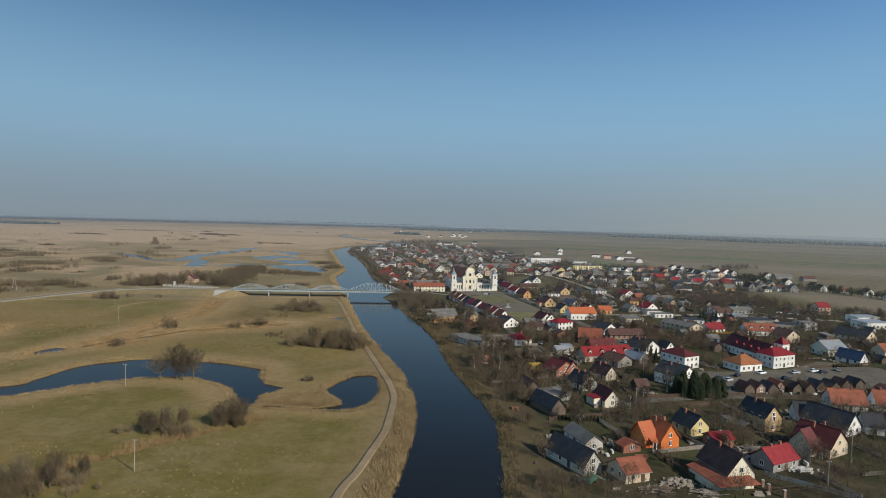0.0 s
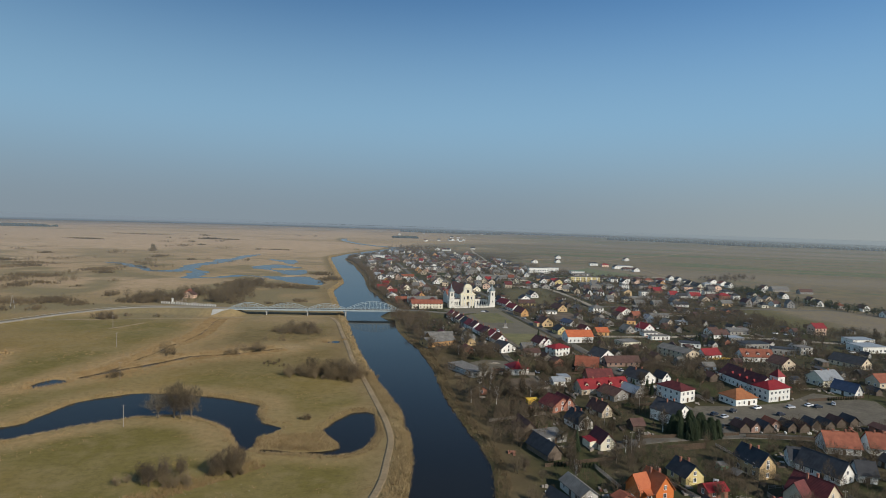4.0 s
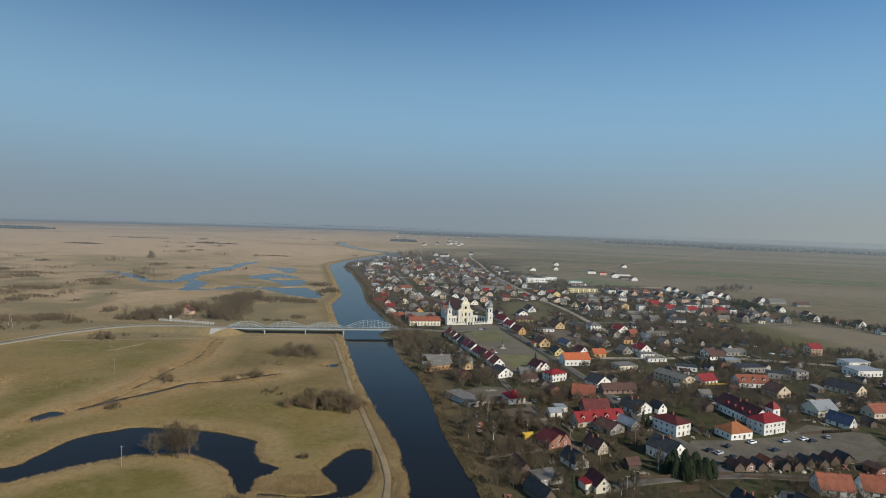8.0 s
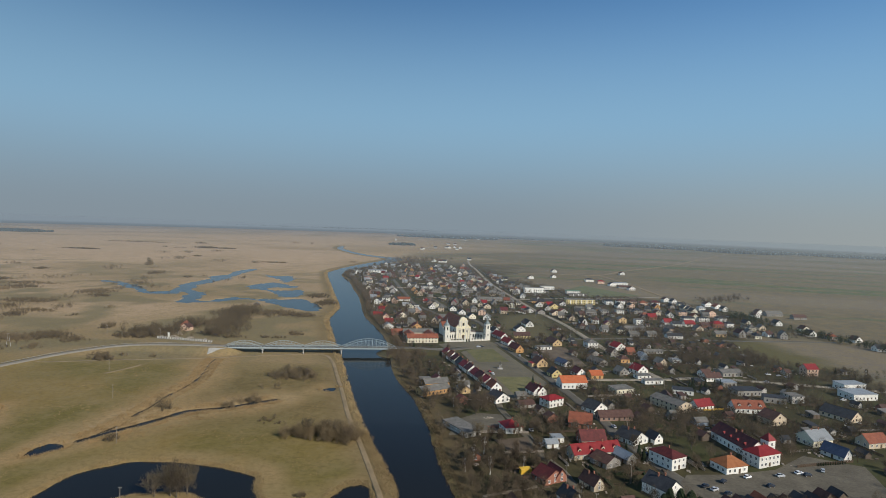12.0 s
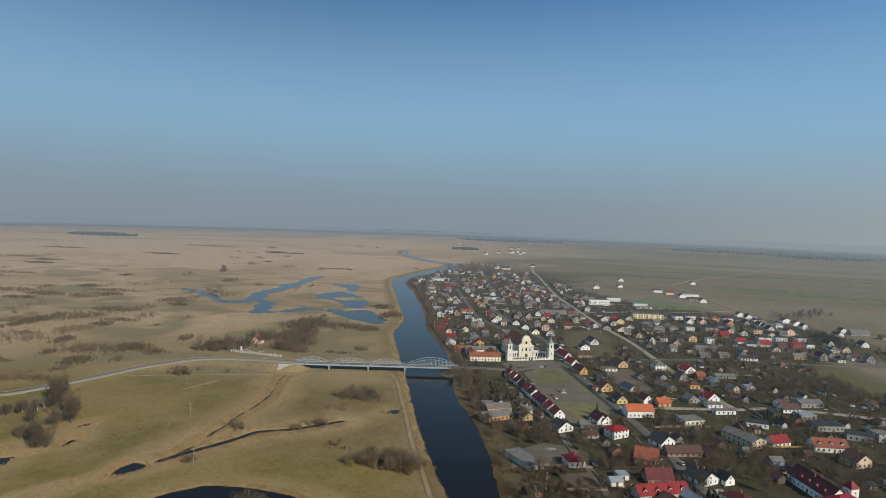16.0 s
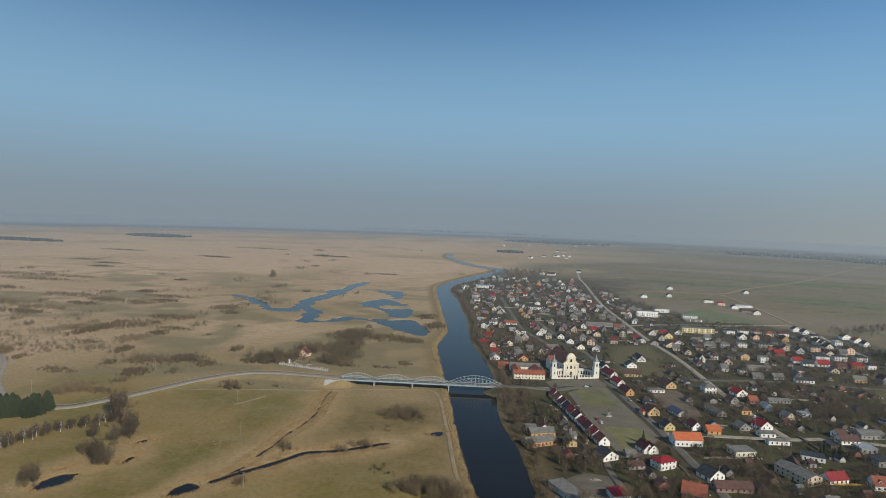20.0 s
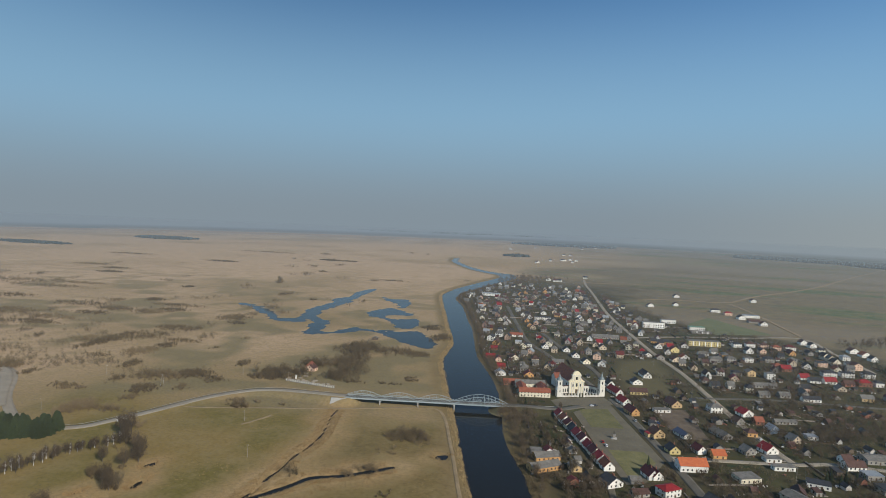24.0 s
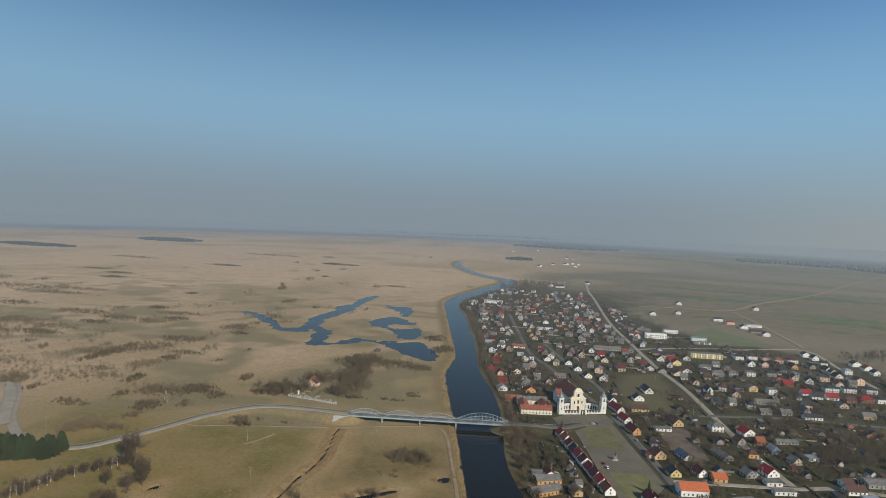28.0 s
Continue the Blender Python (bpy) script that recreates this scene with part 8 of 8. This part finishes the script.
# ---- ruined farmhouse behind the colonnade ----
gable_house(-245, 575, -8, 9.5, 8, 3.2, 3.2, "peach", "tile_brown", "c")
gable_house(-228, 743, 10, 7, 5, 2.4, 1.6, "darkboard", "asbestos", "")
heap(-321, 396, 8, 5, 0.9, "stone_pale", "heap of pale stones beside the causeway", "stone_heap", 70)
for i, (x, y) in enumerate(((-252, 545), (-250, 552), (-248, 559), (-246, 566), (-243, 549), (-241, 557), (-226, 545), (-234, 541))):
    heap(x, y, 5, 4, 0.8, "rubble", "low heap of pale rubble beside a ruined wall", "rubble_pile", 45)

# ---- more garden fences between the plots ----
rf = random.Random(12)
made = 0
for i in range(3000):
    x, y = rf.uniform(10, 250), rf.uniform(150, 470)
    if made > 62:
        break
    tilt = float(np.interp(y, [150, 260, 330, 660], [14, 16, 11, 9])) + rf.choice((0, 90, 90))
    ln = rf.uniform(9, 20)
    dx, dy = math.cos(radians(tilt)), math.sin(radians(tilt))
    if not all(free(x + dx * ln * u, y + dy * ln * u, 0.3, 4.0) for u in (0, 0.25, 0.5, 0.75, 1)):
        continue
    dark = rf.random() < 0.55
    fence(x, y, x + dx * ln, y + dy * ln, rf.uniform(1.1, 1.6), "wood_dark" if dark else "wood_grey", "dark weathered plank fence between gardens" if dark else "grey weathered picket fence between gardens", rf.random() < 0.8)
    made += 1

# ---- low evergreens and odds and ends in the yards ----
copse("garden_shrubs", garden_places(1500, 5, 260, 128, 460, 181), "needles", "low dark evergreen shrubs in the gardens", 181, (0.12, 0.34), 150, 0.9)
copse("garden_shrubs", garden_places(2600, -60, 380, 440, 900, 182), "needles", "low dark evergreen shrubs in the gardens", 182, (0.2, 0.5), 70, 1.8)


def yard_clutter(material, seed, n0, label):
    """Boxes, boards and barrels left about in the yards, close to the houses."""
    r = random.Random(seed)
    s = Shape()
    spots = [h0 for h0 in HOUSES if h0[1] < 700 and h0[0] > -60]
    for i in range(n0):
        a, b0, c0 = r.choice(spots)
        t = r.random() * 6.283
        px, py = a + math.cos(t) * (c0 + r.uniform(-0.5, 5)), b0 + math.sin(t) * (c0 + r.uniform(-0.5, 5))
        if not free(px, py, -2.5, 7.0):
            continue
        for k in range(r.choice((1, 2, 4))):
            x, y = px + r.gauss(0, 1.0), py + r.gauss(0, 1.0)
            q, w = r.uniform(0.2, 0.5), r.uniform(0.2, 1.3)
            if r.random() < 0.5:
                s.box(x - q, x + q, y - w, y + w, -0.2, r.uniform(0.25, 1.0))
            else:
                s.box(x - w, x + w, y - q, y + q, -0.2, r.uniform(0.25, 0.8))
    ob = new("yard_clutter", s.mesh("yard_clutter", material))
    tagged(ob, label, "clutter", kind="stuff")


yard_clutter("wood_grey", 1, 420, "grey boards and crates left about in the yards")
yard_clutter("darkboard", 2, 420, "dark timber and boxes left about in the yards")
yard_clutter("stone_pale", 3, 170, "pale stone and scrap left about in the yards")
yard_clutter("brick", 4, 120, "stacks of red bricks left about in the yards")
for x, y, t, p, w in ((101, 345, 100, "car_silver", "silver"), (106, 305, 105, "car_dark", "dark"), (88, 425, 100, "car_white", "white"), (76, 480, 100, "car_dark", "dark"), (68, 520, 100, "car_silver", "silver"), (150, 585, 95, "car_red", "red"), (160, 505, 95, "car_white", "white"), (215, 466, 0, "car_blue", "blue"), (250, 462, -5, "car_silver", "silver"), (110, 449, 8, "car_dark", "dark"), (54, 312, 100, "car_white", "white")):
    car(x, y, t, p, w)


# ---- boundary lines of the further gardens: hedges and fences ----
def garden_bounds(name, material, seed, label, x0, x1, y0, y1, n0, thick):
    r = random.Random(seed)
    s = Shape()
    for i in range(n0):
        x, y = r.uniform(x0, x1), r.uniform(y0, y1)
        lim = float(np.interp(y, [180, 500, 640, 720, 800, 900, 1050, 1250, 1420], [240, 225, 240, 380, 390, 340, 170, 105, 70]))
        t = radians(float(np.interp(y, [150, 330, 700, 1400], [14, 11, 7, 4])) + r.choice((0, 90, 90)))
        ln, c0, s0 = r.uniform(8, 26), math.cos(t), math.sin(t)
        if x > lim or not all(free(x + c0 * ln * u, y + s0 * ln * u, 0.2, 4.0) for u in (0, 0.5, 1)):
            continue
        h = r.uniform(0.9, 1.7)
        k = int(ln / 2.2)
        for j in range(k):
            hh = h * r.uniform(0.85, 1.1)
            a, b0 = j * ln / k, (j + 0.94) * ln / k
            o = r.gauss(0, thick * 0.4)
            q = [(x + c0 * u - s0 * (v + o), y + s0 * u + c0 * (v + o)) for u, v in ((a, -thick), (b0, -thick), (b0, thick), (a, thick))]
            s.loft([[(*p, -0.2) for p in q], [(*p, hh) for p in q]])
    tagged(new(name, s.mesh(name, material)), label, "fences", kind="stuff")


garden_bounds("garden_fences", "wood_dark", 5, "dark plank fences between the further gardens", -120, 390, 440, 1400, 900, 0.06)
garden_bounds("garden_fences", "wood_grey", 6, "pale grey fences between the further gardens", -120, 390, 440, 1400, 450, 0.06)
garden_bounds("garden_hedges", "needles", 7, "dark clipped hedges between the gardens", -60, 390, 240, 1300, 500, 0.45)


# ---- small structures in the nearest yards ----
def tool_shed(x, y, turn, w, d, h, paint, label):
    ob = thing("tool_shed", pose(x, y, 0, 0, 0, turn), label, "shed")
    part("body", Shape().box(-w / 2, w / 2, -d / 2, d / 2, -0.2, h).mesh("body", paint), ob)
    part("roof", Shape().add([(-w / 2 - 0.2, -d / 2 - 0.2, h), (w / 2 + 0.2, -d / 2 - 0.2, h), (w / 2 + 0.2, d / 2 + 0.2, h + 0.5), (-w / 2 - 0.2, d / 2 + 0.2, h + 0.5), (-w / 2 - 0.2, -d / 2 - 0.2, h + 0.1), (w / 2 + 0.2, -d / 2 - 0.2, h + 0.1), (w / 2 + 0.2, d / 2 + 0.2, h + 0.6), (-w / 2 - 0.2, d / 2 + 0.2, h + 0.6)],
                             [(3, 2, 1, 0), (4, 5, 6, 7), (0, 1, 5, 4), (1, 2, 6, 5), (2, 3, 7, 6), (3, 0, 4, 7)]).mesh("roof", "asbestos"), ob)
    put_door(ob, 0, -d / 2, 0, 0, 0.9, 1.8)


def open_shelter(x, y, turn, w, d, h, roof, label):
    ob = thing("shelter", pose(x, y, 0, 0, 0, turn), label, "shelter")
    post = shared(("shelter_post", h), lambda: Shape().box(-0.08, 0.08, -0.08, 0.08, -0.2, h).mesh("post", "wood_dark"))
    for sx in (-1, 1):
        for sy in (-1, 1):
            part("post", post, ob, at=pose(sx * w / 2, sy * d / 2, 0))
    part("roof", roof_gable(w, d, h, 1.0, True).mesh("roof", roof), ob, at=pose(0, -d / 2, 0))


tool_shed(97.2, 208, 15, 3.2, 2.6, 2.1, "green", "small faded green garden shed")
open_shelter(99.6, 201.5, 20, 4.2, 3.4, 2.1, "asbestos", "open timber shelter with a grey corrugated roof")
open_shelter(39.3, 155.4, 30, 4.5, 2.6, 1.5, "green", "low frame with a green cover beside a barn")
for x, y in ((83.9, 158.1), (84.2, 155.6), (86.4, 152.3)):
    ob = thing("gate_post", pose(x, y, 0), "square brick gate post with a pale cap", "post")
    part("shaft", shared("brick_shaft", lambda: Shape().box(-0.3, 0.3, -0.3, 0.3, -0.3, 1.7).mesh("shaft", "brickgrey")), ob)
    part("cap", shared("brick_cap", lambda: Shape().box(-0.38, 0.38, -0.38, 0.38, 1.7, 1.82).mesh("cap", "concrete")), ob)
heap(54.6, 153, 8, 4, 1.2, "darkboard", "dark heap of scrap timber in a yard", "scrap_heap", 110, True)
heap(66, 152.5, 7, 4, 1.0, "wood_grey", "grey heap of branches and boards in a yard", "branch_pile", 90, True)
